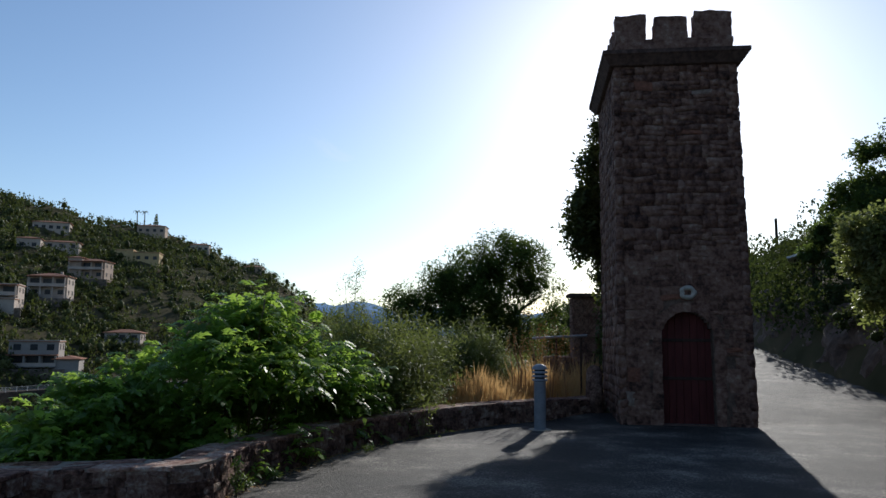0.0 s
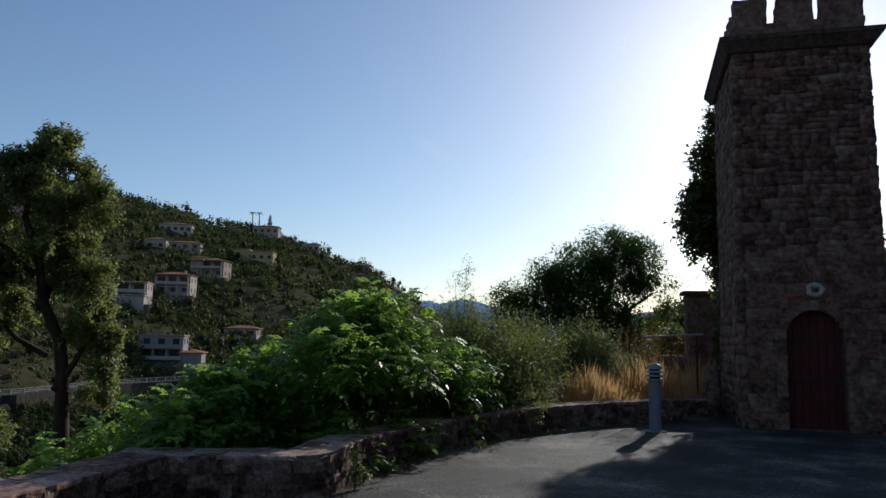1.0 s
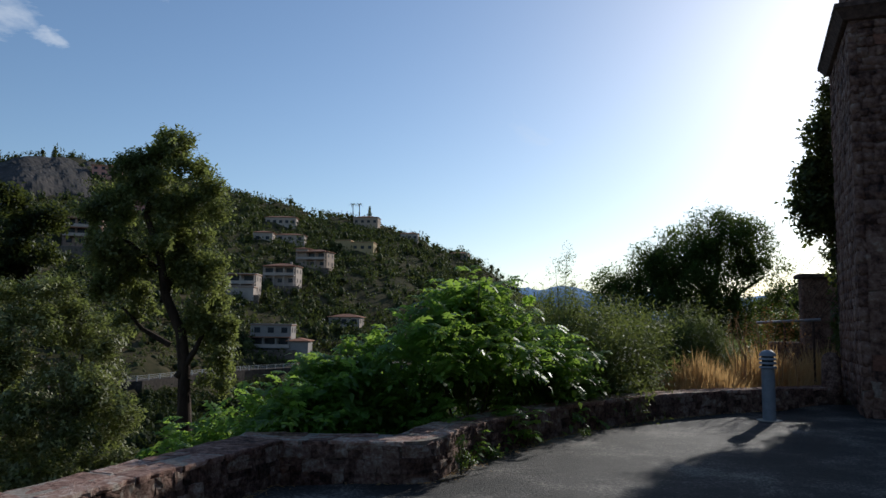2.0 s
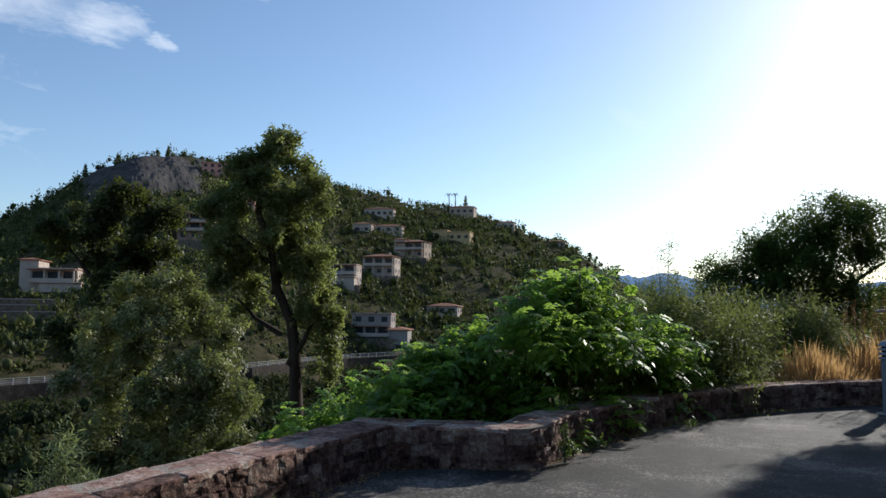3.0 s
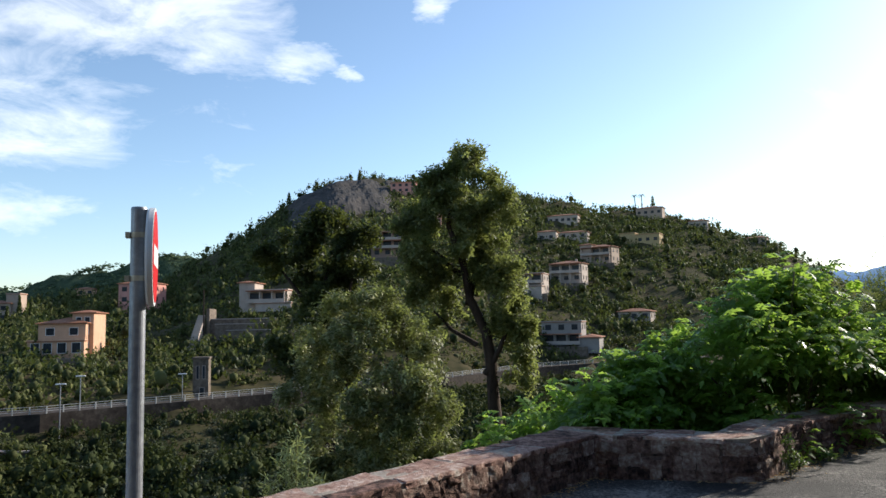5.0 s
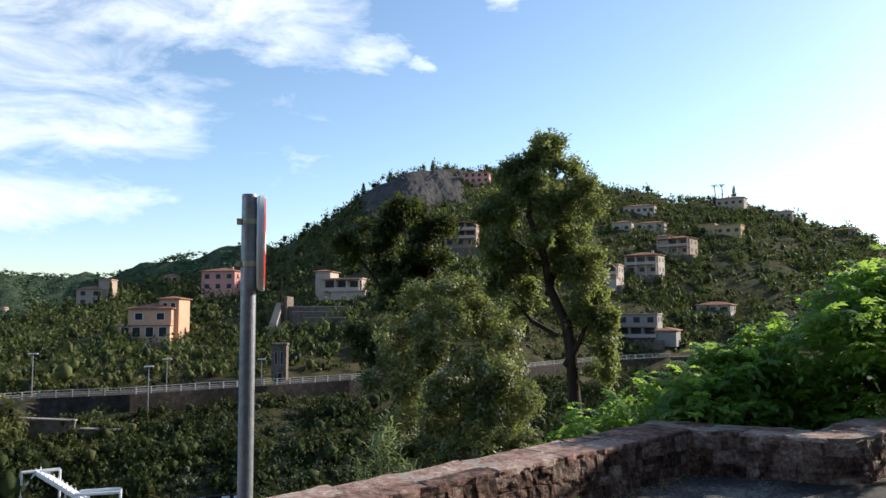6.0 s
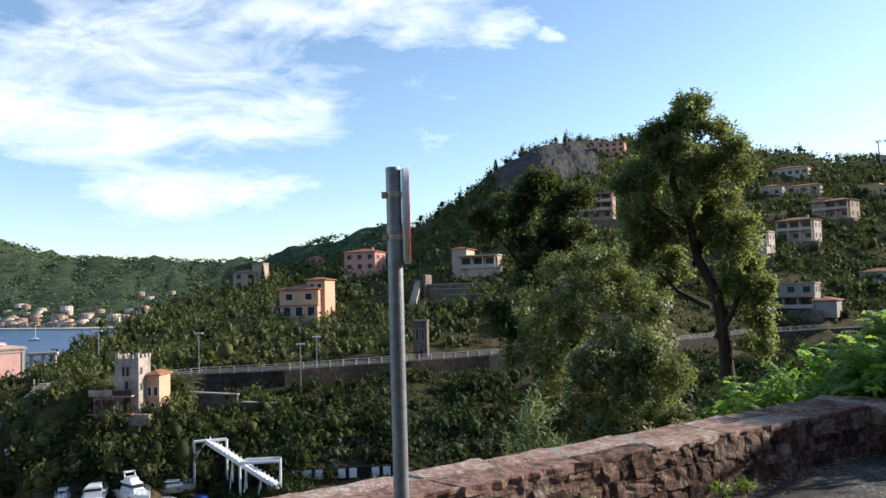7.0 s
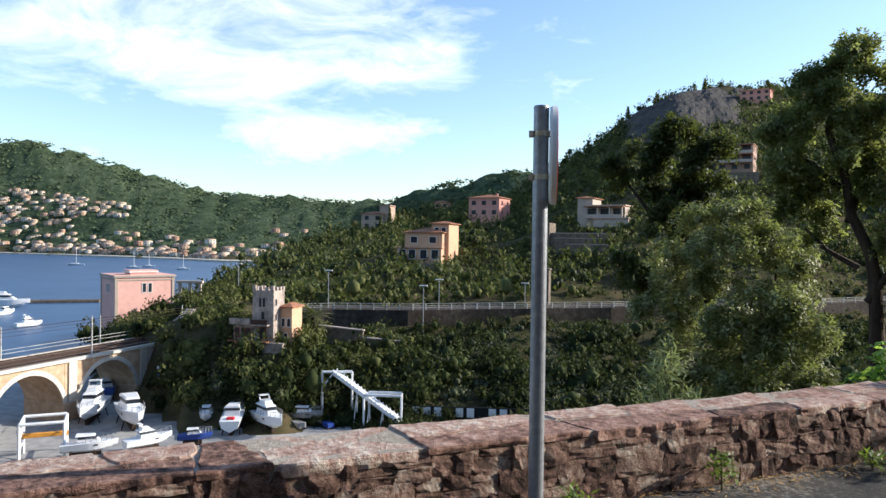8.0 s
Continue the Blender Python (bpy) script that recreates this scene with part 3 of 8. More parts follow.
            for cell in cells:
                m0 = [sum(q[k] for q in cell) / 4 for k in (0, 1)]
                c0 = place(m0[0], -0.008 + full * m0[1])
                corners = []
                for q in cell:
                    us, un = q[0] + (gap if q[0] < m0[0] else -gap), -0.008 + full * q[1] + (gap if q[1] < m0[1] else -gap) * (0 < q[1] < 1)
                    corners.append(place(us, un) - c0)
                ob = new("coping_stone", slab_mesh(corners, rng.uniform(0.03, 0.065) if m0[1] < 0.6 else 0.08, rng))
                ob.parent = wall
                ob.matrix_basis = Matrix.Translation((c0.x, c0.y, 0.388 + rng.uniform(-0.005, 0.006))) @ Matrix.Rotation(rng.uniform(-0.012, 0.012), 4, "X") @ Matrix.Rotation(rng.uniform(-0.012, 0.012), 4, "Y")
            s, lean = s + w, lean2
    return tagged(wall, "low rubble parapet of reddish stone with flat coping slabs", "wall", kind="structure")


build_parapet()


# ---------------------------------------------------------------- tower
T_W, T_D = 2.37, 3.10


def tower_x(z):
    return 0.0 * z / 7, T_W - 0.13 * z / 7


def build_tower():
    rng = random.Random(5)
    tower = empty("watchtower", (3.44, 13.04, 0.0), -3.0)
    dl, dr, spring, rise = 0.75, 1.69, 1.60, 0.47      # door opening and its arch
    dc, dw = (dl + dr) / 2, (dr - dl) / 2

    def arch(x):
        k = (x - dc) / dw
        return spring + rise * math.sqrt(max(0, 1 - k * k)) if abs(k) < 1 else 0.0
    # shaft behind the front skin
    bm = bmesh.new()
    ring0 = [bm.verts.new(p) for p in ((0.02, 0.30, -0.5), (T_W - 0.02, 0.30, -0.5), (T_W - 0.02, T_D, -0.5), (0.02, T_D, -0.5))]
    ring1 = [bm.verts.new(p) for p in ((0.03, 0.30, 7.1), (T_W - 0.15, 0.30, 7.1), (T_W - 0.15, T_D - 0.1, 7.1), (0.03, T_D - 0.1, 7.1))]
    bm.faces.new(ring0[::-1]), bm.faces.new(ring1)
    for k in range(4):
        bm.faces.new((ring0[k], ring0[(k + 1) % 4], ring1[(k + 1) % 4], ring1[k]))
    part("shaft", bm, M_mortar, tower)
    # front skin of rubble and mortar with the arched opening through it
    bm = bmesh.new()

    def slab(xa, xb, za, zb):
        la, ra = tower_x(za)
        lb, rb = tower_x(zb)

        def px(x, l, r):
            return l + 0.02 + (r - l - 0.04) * x / T_W
        lo = [(px(xa, la, ra), 0.03, za), (px(xb, la, ra), 0.03, za), (px(xb, la, ra), 0.31, za), (px(xa, la, ra), 0.31, za)]
        hi = [(px(xa, lb, rb), 0.03, zb), (px(xb, lb, rb), 0.03, zb), (px(xb, lb, rb), 0.31, zb), (px(xa, lb, rb), 0.31, zb)]
        v0, v1 = [bm.verts.new(p) for p in lo], [bm.verts.new(p) for p in hi]
        bm.faces.new(v0[::-1]), bm.faces.new(v1)
        for k in range(4):
            bm.faces.new((v0[k], v0[(k + 1) % 4], v1[(k + 1) % 4], v1[k]))
    slab(0, dl, -0.4, 2.2)
    slab(dr, T_W, -0.4, 2.2)
    for k in range(16):
        xa, xb = dl + (dr - dl) * k / 16, dl + (dr - dl) * (k + 1) / 16
        slab(xa, xb, arch((xa + xb) / 2), 2.2)
    slab(0, T_W, 2.2, 7.1)
    part("masonry", bm, M_mortar, tower)
    # small uneven rubble: the lower front as single pieces, the rest joined
    pairs = []
    shapes = [tri_of(me) for me in TOWER_STONES]
    odd = [rubble_mesh(70, 2, M_light), rubble_mesh(71, 2, M_rust)]

    def inside(x, zz):
        return dl - 0.17 < x < dr + 0.17 and zz < spring + 0.03 or (x - dc) ** 2 + (zz - spring) ** 2 < (dw + 0.18) ** 2

    def lay(cx, cz, w, h):
        if inside(cx, cz):
            return
        size = (w * 1.06, 0.15, h * rng.uniform(1.02, 1.16))
        m = Matrix.Translation((cx, 0.088 - rng.uniform(0, 0.014), cz + rng.uniform(-0.015, 0.015))) @ Matrix.Rotation(rng.uniform(-0.14, 0.14), 4, "Y")
        luck = rng.random()
        if cz < 3.3:
            set_piece("stone", odd[0] if luck < 0.012 else odd[1] if luck < 0.022 else rng.choice(TOWER_STONES), tower, m, size)
        elif luck < 0.022:
            set_piece("stone", odd[0] if luck < 0.014 else odd[1], tower, m, (size[0] * 1.1, 0.17, size[2] * 0.9))
        else:
            v, t = rng.choice(shapes)
            mm = np.array(m @ Matrix.Diagonal((*size, 1)))
            pairs.append((v @ mm[:3, :3].T + mm[:3, 3], t))
    z = -0.05
    while z < 6.9:
        h = rng.uniform(0.15, 0.26)
        l, r = tower_x(z + h / 2)
        x = l - 0.01
        while x < r - 0.03:
            w = min(rng.choice((0.13, 0.18, 0.23, 0.30, 0.40)) * rng.uniform(0.85, 1.15), r - x + 0.02)
            if r - x - w < 0.09:
                w = r - x + 0.015
            if rng.random() < 0.55 and w > 0.14:
                k = rng.uniform(0.38, 0.62)
                lay(x + w / 2, z + h * k / 2, w, h * k)
                lay(x + w / 2, z + h * (1 + k) / 2, w, h * (1 - k))
            else:
                lay(x + w / 2, z + h / 2, w, h)
            x += w
        z += h
    for side in ("left", "right", "back"):
        z = -0.05
        while z < 6.9:
            h = rng.uniform(0.14, 0.24)
            l, r = tower_x(z + h / 2)
            y = 0.0
            span = T_D if side != "back" else T_W
            while y < span - 0.05:
                w = min(rng.choice((0.16, 0.22, 0.3, 0.4)), span - y)
                v, t = rng.choice(shapes)
                if side == "back":
                    q = v * np.array([w, 0.14, h * 1.1]) + np.array([y + w / 2, T_D - 0.04, z + h / 2])
                else:
                    q = v * np.array([0.14, w * 1.05, h * 1.1]) + np.array([l + 0.05 - rng.uniform(0, 0.02) if side == "left" else r - 0.05 + rng.uniform(0, 0.02), y + w / 2, z + h / 2])
                pairs.append((q, t))
                y += w
            z += h
    v, t = joined(*pairs)
    tagged(tri_mesh("rubble_facing", v, t, M_stone_joined, tower), kind="stuff")
    # arch stones and jambs round the door, clear of the opening
    for k in range(13):
        a = math.pi * (k + 0.5) / 13
        cx, cz = dc + (dw + 0.088) * math.cos(a), spring + (rise + 0.088) * math.sin(a)
        m = Matrix.Translation((cx, 0.075, cz)) @ Matrix.Rotation(-a + math.pi / 2, 4, "Y")
        set_piece("arch_stone", rng.choice(TOWER_STONES), tower, m, (0.145, 0.15, 0.18))
    for e, x in ((-1, dl), (1, dr)):
        zz = 0.0
        while zz < spring - 0.05:
            h = min(rng.uniform(0.14, 0.3), spring - zz)
            w = rng.uniform(0.16, 0.24)
            m = Matrix.Translation((x + e * (w / 2 - 0.005), 0.075, zz + h / 2))
            set_piece("jamb_stone", rng.choice(TOWER_STONES), tower, m, (w, 0.15, h * 1.06))
            zz += h
    # pale carved keystone with a round hollow
    bm = bmesh.new()
    bmesh.ops.create_uvsphere(bm, u_segments=20, v_segments=12, radius=0.135)
    for v in bm.verts:
        rr = math.hypot(v.co.x, v.co.z)
        v.co.y *= 0.5
        v.co.x *= 1.15 + 0.12 * math.cos(5 * math.atan2(v.co.z, v.co.x))
        if v.co.y < 0 and rr < 0.06:
            v.co.y += 0.09
    bmesh.ops.transform(bm, matrix=Matrix.Translation((dc + 0.02, 0.0, 2.42)), verts=bm.verts[:])
    part("carved_keystone", bm, M_pale, tower, "pale carved keystone with a round hollow", smooth=True)
    # cornice
    bm = bmesh.new()
    l, r = -0.24, T_W + 0.13
    prof = [(0.0, 6.78), (0.05, 6.80), (0.16, 6.96), (0.19, 6.985), (0.19, 7.06), (0.0, 7.09)]
    rings = []
    for out, zz in prof:
        e = 0.19 - out
        rings.append([bm.verts.new(p) for p in ((l + e, -0.19 + e, zz), (r - e, -0.19 + e, zz), (r - e, T_D + 0.15 - e, zz), (l + e, T_D + 0.15 - e, zz))])
    bm.faces.new(rings[0][::-1]), bm.faces.new(rings[-1])
    for a, b in zip(rings, rings[1:]):
        for k in range(4):
            bm.faces.new((a[k], a[(k + 1) % 4], b[(k + 1) % 4], b[k]))
    part("cornice", bm, M_slab, tower, "dark weathered stone cornice slab")
    # crenellated parapet: low wall, then merlons
    def ragged(name, xa, xb, ya, yb, za, zb, seed):
        bm = bmesh.new()
        box(bm, (xa, ya, za), (xb, yb, zb))
        bmesh.ops.subdivide_edges(bm, edges=bm.edges[:], cuts=4, use_grid_fill=True)
        for v in bm.verts:
            k = noise.noise_vector((v.co.x * 6 + seed, v.co.y * 6, v.co.z * 6))
            v.co += k * 0.035
            if v.co.z > zb - 0.03:
                v.co.z += 0.05 * noise.noise((v.co.x * 3 + seed, v.co.y * 3, 0))
        part(name, bm, M_stone_joined, tower)
    x0, x1 = 0.03, T_W - 0.14
    ragged("parapet", x0, x1, 0.03, 0.33, 7.07, 7.34, 1)
    ragged("parapet", x0, x0 + 0.3, 0.33, T_D - 0.1, 7.07, 7.30, 2)
    ragged("parapet", x1 - 0.3, x1, 0.33, T_D - 0.1, 7.07, 7.30, 3)
    ragged("parapet", x0 + 0.3, x1 - 0.3, T_D - 0.4, T_D - 0.1, 7.07, 7.30, 4)
    for k, (a, b, top) in enumerate(((0.0, 0.58, 7.84), (0.75, 1.36, 7.78), (1.50, 2.19, 7.88))):
        ragged("merlon", x0 + a, x0 + b, 0.03, 0.36, 7.30, top, 10 + k)
        ragged("merlon", x0 + a, x0 + b, T_D - 0.42, T_D - 0.1, 7.27, top - 0.04, 20 + k)
    for k, (a, b) in enumerate(((0.62, 1.15), (1.36, 1.95), (2.15, 2.58))):
        ragged("merlon", x0, x0 + 0.32, a, b, 7.27, 7.78, 30 + k)
        ragged("merlon", x1 - 0.32, x1, a, b, 7.27, 7.78, 40 + k)
    # plank door with two iron straps
    door = new("door")
    door.parent = tower
    edges = [dl + (dr - dl) * k / 7 for k in range(8)]
    for a, b in zip(edges, edges[1:]):
        bm = bmesh.new()
        cols = [a + 0.004 + (b - a - 0.008) * j / 3 for j in range(4)]
        front, back = [], []
        for x in cols:
            zt = arch(min(max(x, dl + 0.004), dr - 0.004)) - 0.0
            front.append((bm.verts.new((x, 0.20, 0.03)), bm.verts.new((x, 0.20, zt))))
            back.append((bm.verts.new((x, 0.26, 0.03)), bm.verts.new((x, 0.26, zt))))
        for f0, f1, b0, b1 in zip(front, front[1:], back, back[1:]):
            bm.faces.new((f0[0], f1[0], f1[1], f0[1]))
            bm.faces.new((b0[0], b0[1], b1[1], b1[0]))
            bm.faces.new((f0[1], f1[1], b1[1], b0[1]))
        bm.faces.new((front[0][0], front[0][1], back[0][1], back[0][0]))
        bm.faces.new((front[-1][1], front[-1][0], back[-1][0], back[-1][1]))
        part("plank", bm, M_door, door)
    for zz in (0.85, 1.55):
        bm = bmesh.new()
        box(bm, (dl + 0.02, 0.185, zz - 0.03), (dr - 0.02, 0.202, zz + 0.03), bevel=0.004)
        part("iron_strap", bm, M_iron, door)
    bm = bmesh.new()
    box(bm, (dl - 0.02, 0.0, -0.1), (dr + 0.02, 0.28, 0.035), bevel=0.01)
    part("threshold", bm, M_slab, tower)
    door["label"] = "closed arched plank door painted dark red"
    return tagged(tower, "square crenellated watchtower of dark reddish rubble stone", "tower")


M_pale = surface("pale_stone", [(0.3, (0.3, 0.27, 0.23)), (0.7, (0.55, 0.52, 0.46))], scale=14, bump=0.5)
M_slab = surface("dark_slab", [(0.3, (0.06, 0.038, 0.032)), (0.7, (0.16, 0.105, 0.085))], scale=10, detail=9, bump=0.9, rough=0.95)
M_iron = surface("rusty_iron", [(0.3, (0.03, 0.018, 0.015)), (0.7, (0.07, 0.04, 0.03))], scale=20, rough=0.7, bump=0.2)
M_red = surface("sign_red", [(0.3, (0.55, 0.02, 0.025)), (0.7, (0.62, 0.03, 0.035))], scale=6, bump=0, rough=0.35)
M_white = surface("white_paint", [(0.3, (0.70, 0.70, 0.68)), (0.7, (0.82, 0.82, 0.80))], scale=5, bump=0, rough=0.4)
M_clamp = surface("brass_clamp", [(0.3, (0.45, 0.40, 0.30)), (0.7, (0.6, 0.54, 0.42))], scale=30, bump=0.1, rough=0.5, metal=0.5)
M_bollard = surface("bollard_paint", [(0.3, (0.20, 0.22, 0.25)), (0.7, (0.28, 0.30, 0.33))], scale=10, bump=0.1, rough=0.5)
M_black = surface("dark_slot", [(0.3, (0.01, 0.01, 0.012)), (0.7, (0.02, 0.02, 0.024))], scale=10, bump=0, rough=0.6)
build_tower()


# ---------------------------------------------------------------- street furniture
def build_sign():
    post = empty("road_sign", (-2.40, 0.44, 0.0))
    bm = bmesh.new()
    tube(bm, (0, 0, -0.05), (0, 0, 2.005), 0.0355, sides=24)
    part("post", bm, M_steel, post, "grey galvanised round post", smooth=False)
    bm = bmesh.new()
    tube(bm, (0, 0, 2.003), (0, 0, 2.015), 0.037, 0.034, sides=24)
    part("post_cap", bm, M_steel, post)
    a = radians(-30.6)
    nrm = Vector((-math.sin(a), math.cos(a), 0))
    flat = Matrix.Translation(nrm * 0.062 + Vector((0, 0, 1.785))) @ nrm.to_track_quat("Z", "Y").to_matrix().to_4x4()
    bm = bmesh.new()
    tube(bm, (0, 0, -0.012), (0, 0, 0.010), 0.228, sides=56)
    tube(bm, (0, 0, -0.022), (0, 0, -0.010), 0.220, 0.228, sides=56)
    disc = part("sign_plate", bm, M_white, post, "white-rimmed round sign plate")
    disc.matrix_basis = flat
    bm = bmesh.new()
    tube(bm, (0, 0, 0.010), (0, 0, 0.0125), 0.212, sides=56)
    part("red_field", bm, M_red, disc)
    bm = bmesh.new()
    box(bm, (-0.045, -0.165, 0.012), (0.045, 0.165, 0.0145))
    bar = part("white_bar", bm, M_white, disc)
    up = flat.to_3x3().inverted() @ Vector((0, 0, 1))
    bar.matrix_basis = Matrix.Rotation(math.atan2(up.y, up.x), 4, "Z")
    for z in (1.885, 1.685):
        bm = bmesh.new()
        tube(bm, (0, 0, z - 0.012), (0, 0, z + 0.012), 0.040, sides=20)
        box(bm, (-0.02, 0.03, -0.012), (0.02, 0.062, 0.012), Matrix.Translation((0, 0, z)) @ Matrix.Rotation(a, 4, "Z"))
        box(bm, (-0.03, -0.01, -0.012), (0.03, 0.01, 0.012), Matrix.Translation(Vector((0, 0, z)) - nrm * 0.046) @ Matrix.Rotation(a, 4, "Z"))
        part("clamp", bm, M_clamp, post, "pale metal clamp band")
    tagged(post, "no-entry sign on a grey steel post beside the parapet", "road sign")


def build_bollard():
    b = empty("bollard_light", (1.89, 11.95, 0.0))
    bm = bmesh.new()
    tube(bm, (0, 0, 0.01), (0, 0, 0.82), 0.100, sides=28)
    part("column", bm, M_bollard, b)
    bm = bmesh.new()
    tube(bm, (0, 0, 0.0), (0, 0, 0.025), 0.19, sides=28)
    part("base_plate", bm, M_pale, b)
    for k in range(3):
        z = 0.83 + k * 0.065
        bm = bmesh.new()
        tube(bm, (0, 0, z), (0, 0, z + 0.035), 0.135, 0.125, sides=28)
        part("louvre_ring", bm, M_bollard, b, "pale grey louvre ring")
    bm = bmesh.new()
    tube(bm, (0, 0, 0.80), (0, 0, 1.02), 0.088, sides=28)
    part("dark_core", bm, M_black, b)
    bm = bmesh.new()
    bmesh.ops.create_uvsphere(bm, u_segments=28, v_segments=10, radius=0.13)
    bmesh.ops.delete(bm, geom=[v for v in bm.verts if v.co.z < -0.01], context="VERTS")
    for v in bm.verts:
        v.co.z = v.co.z * 0.75 + 1.02
    part("dome", bm, M_bollard, b, smooth=True)
    tagged(b, "grey cylindrical bollard lamp with a domed louvred head", "bollard")


def build_stone_post():
    bm = bmesh.new()
    tube(bm, (0, 0, -0.1), (0, 0, 0.78), 0.19, 0.16, sides=18)
    bmesh.ops.create_uvsphere(bm, u_segments=18, v_segments=8, radius=0.16, matrix=Matrix.Translation((0, 0, 0.78)))
    ob = part("stone_post", bm, M_stone, smooth=True)
    ob.matrix_basis = pose(3.16, 14.55, 0.1)
    tagged(ob, "round-topped reddish stone post at the tower foot", "stone post")
    rail = empty("hand_rail", (2.0, 16.2, 0.0))
    bm = bmesh.new()
    tube(bm, (0, 0, 1.58), (1.25, 0.1, 1.66), 0.028, sides=10)
    part("bar", bm, M_steel, rail)
    for x in (0.55, 1.1):
        bm = bmesh.new()
        tube(bm, (x, 0.05, -0.3), (x, 0.05, 1.62), 0.022, sides=8)
        part("upright", bm, M_iron, rail)
    tagged(rail, "grey metal hand rail on thin uprights beside the tower", "rail")


build_sign()
build_bollard()
build_stone_post()


# ---------------------------------------------------------------- near plants
def at(az, dist):
    return CX - dist * math.sin(radians(az)), CY + dist * math.cos(radians(az))


def lobes_at(rows):
    """Crown lobes from (azimuth, distance, height, radius[, flatness])."""
    out = []
    for az, dist, z, r, *k in rows:
        x, y = at(az, dist)
        out.append((x, y, z, r, r, r * (k[0] if k else 1.0)))
    return out


L_green = leaf_material("fresh_green_leaves", (0.034, 0.078, 0.016), (0.20, 0.33, 0.07), (0.42, 0.62, 0.09), scale=1.2, rough=0.45, trans=0.5, gloss=0.4)
L_olive = leaf_material("silvery_leaves", (0.032, 0.038, 0.014), (0.40, 0.40, 0.19), (0.32, 0.38, 0.10), scale=1.6, rough=0.55, trans=0.32, gloss=0.3)
L_oak = leaf_material("cork_oak_leaves", (0.036, 0.048, 0.018), (0.27, 0.285, 0.115), (0.33, 0.38, 0.10), scale=1.4, rough=0.55, trans=0.42, gloss=0.3)
L_dark = leaf_material("dark_leaves", (0.012, 0.022, 0.007), (0.08, 0.10, 0.03), (0.16, 0.19, 0.04), scale=1.0, rough=0.6, trans=0.3, gloss=0.25)
L_pepper = leaf_material("pepper_tree_leaves", (0.018, 0.036, 0.010), (0.06, 0.10, 0.025), (0.20, 0.28, 0.05), scale=0.8, rough=0.6, trans=0.35, gloss=0.2)
L_willow = leaf_material("narrow_light_leaves", (0.05, 0.075, 0.02), (0.17, 0.22, 0.07), (0.28, 0.33, 0.08), scale=1.4, rough=0.65, trans=0.35, gloss=0.15)
L_young = leaf_material("pale_young_leaves", (0.14, 0.18, 0.08), (0.32, 0.38, 0.20), (0.35, 0.4, 0.14), scale=3, rough=0.6, trans=0.35, gloss=0.2)
L_valley = leaf_material("valley_leaves", (0.010, 0.017, 0.006), (0.068, 0.082, 0.028), (0.08, 0.10, 0.02), scale=0.24, rough=0.8, trans=0.15, gloss=0.1, speckle=0.22)
L_dry = leaf_material("dry_scrub_leaves", (0.045, 0.036, 0.018), (0.155, 0.12, 0.062), (0.14, 0.11, 0.05), scale=0.1, rough=0.85, trans=0.15, gloss=0.08, speckle=0.25)
L_scrub = leaf_material("hill_scrub_leaves", (0.013, 0.021, 0.007), (0.145, 0.15, 0.052), (0.12, 0.15, 0.03), scale=0.24, rough=0.75, trans=0.2, gloss=0.12, speckle=0.22)
# distance haze is painted into these leaf tones, the dark one lifted most
L_pine = leaf_material("haze_paled_pine_woods", (0.07, 0.10, 0.06), (0.135, 0.175, 0.09), (0.08, 0.11, 0.04), scale=0.03, rough=0.8, trans=0.15, gloss=0.05, speckle=0.15)
L_straw = leaf_material("dry_grass_blades", (0.32, 0.19, 0.08), (0.60, 0.42, 0.20), (0.70, 0.45, 0.19), scale=2.0, rough=0.7, trans=0.5, gloss=0.1)
M_bark = surface("dark_bark", [(0.3, (0.022, 0.016, 0.012)), (0.7, (0.085, 0.06, 0.045))], scale=10, bump=1.0, bump_scale=18, rough=0.95, stretch=(1, 1, 0.3))
M_twig = surface("green_twig", [(0.3, (0.07, 0.07, 0.03)), (0.7, (0.15, 0.14, 0.07))], scale=20, bump=0.2)

SPRIG_OAK = [sprig(9, 0.22, 0.095, 0.055, s) for s in range(4)]
SPRIG_OLIVE = [sprig(11, 0.24, 0.095, 0.042, s + 10, spread=0.35) for s in range(4)]
SPRIG_SMALL = [sprig(12, 0.5, 0.17, 0.05, s + 20, spread=0.6) for s in range(4)]
FROND = [frond(4, 0.23, 0.105, 0.060, s) for s in range(4)]


def break_up(lobes, seed, k=6, f=0.46):
    """Splits each lobe of a crown into smaller clumps round its surface, with gaps between them."""
    r = np.random.default_rng(seed)
    out = []
    for x, y, z, a, b, c in lobes:
        d = r.normal(size=(k, 3))
        d /= np.linalg.norm(d, axis=1, keepdims=True)
        for q in d:
            g = f * r.uniform(0.65, 1.25)
            out.append((x + q[0] * a * 0.68, y + q[1] * b * 0.68, z + q[2] * c * 0.68, a * g, b * g, c * g * 0.85))
    return out


def crown(name, sprigs, lobes, count, material, parent, seed, size=(0.8, 1.25), tilt=0.9, shell=0.45, hang=False):
    rng = np.random.default_rng(seed)
    pairs = []
    for k, sp in enumerate(sprigs):
        n = count // len(sprigs)
        p, d = lumps(rng, n, lobes, shell)
        turns = spin(n, tilt, rng)
        if hang:
            turns = turns @ np.diag([1.0, -1.0, -1.0])
        pairs.append(strew(sp, p, turns, rng.uniform(*size, n)))
    v, t = joined(*pairs)
    return tri_mesh(name, v, t, material, parent)


def wood(parent, paths, material, name="trunk"):
    for k, (pts, r0, r1) in enumerate(paths):
        bm = bmesh.new()
        limb(bm, pts, r0, r1)
        part(name if k == 0 else "branch", bm, material, parent, smooth=True)


def p3(az, dist, z):
    return (*at(az, dist), z)


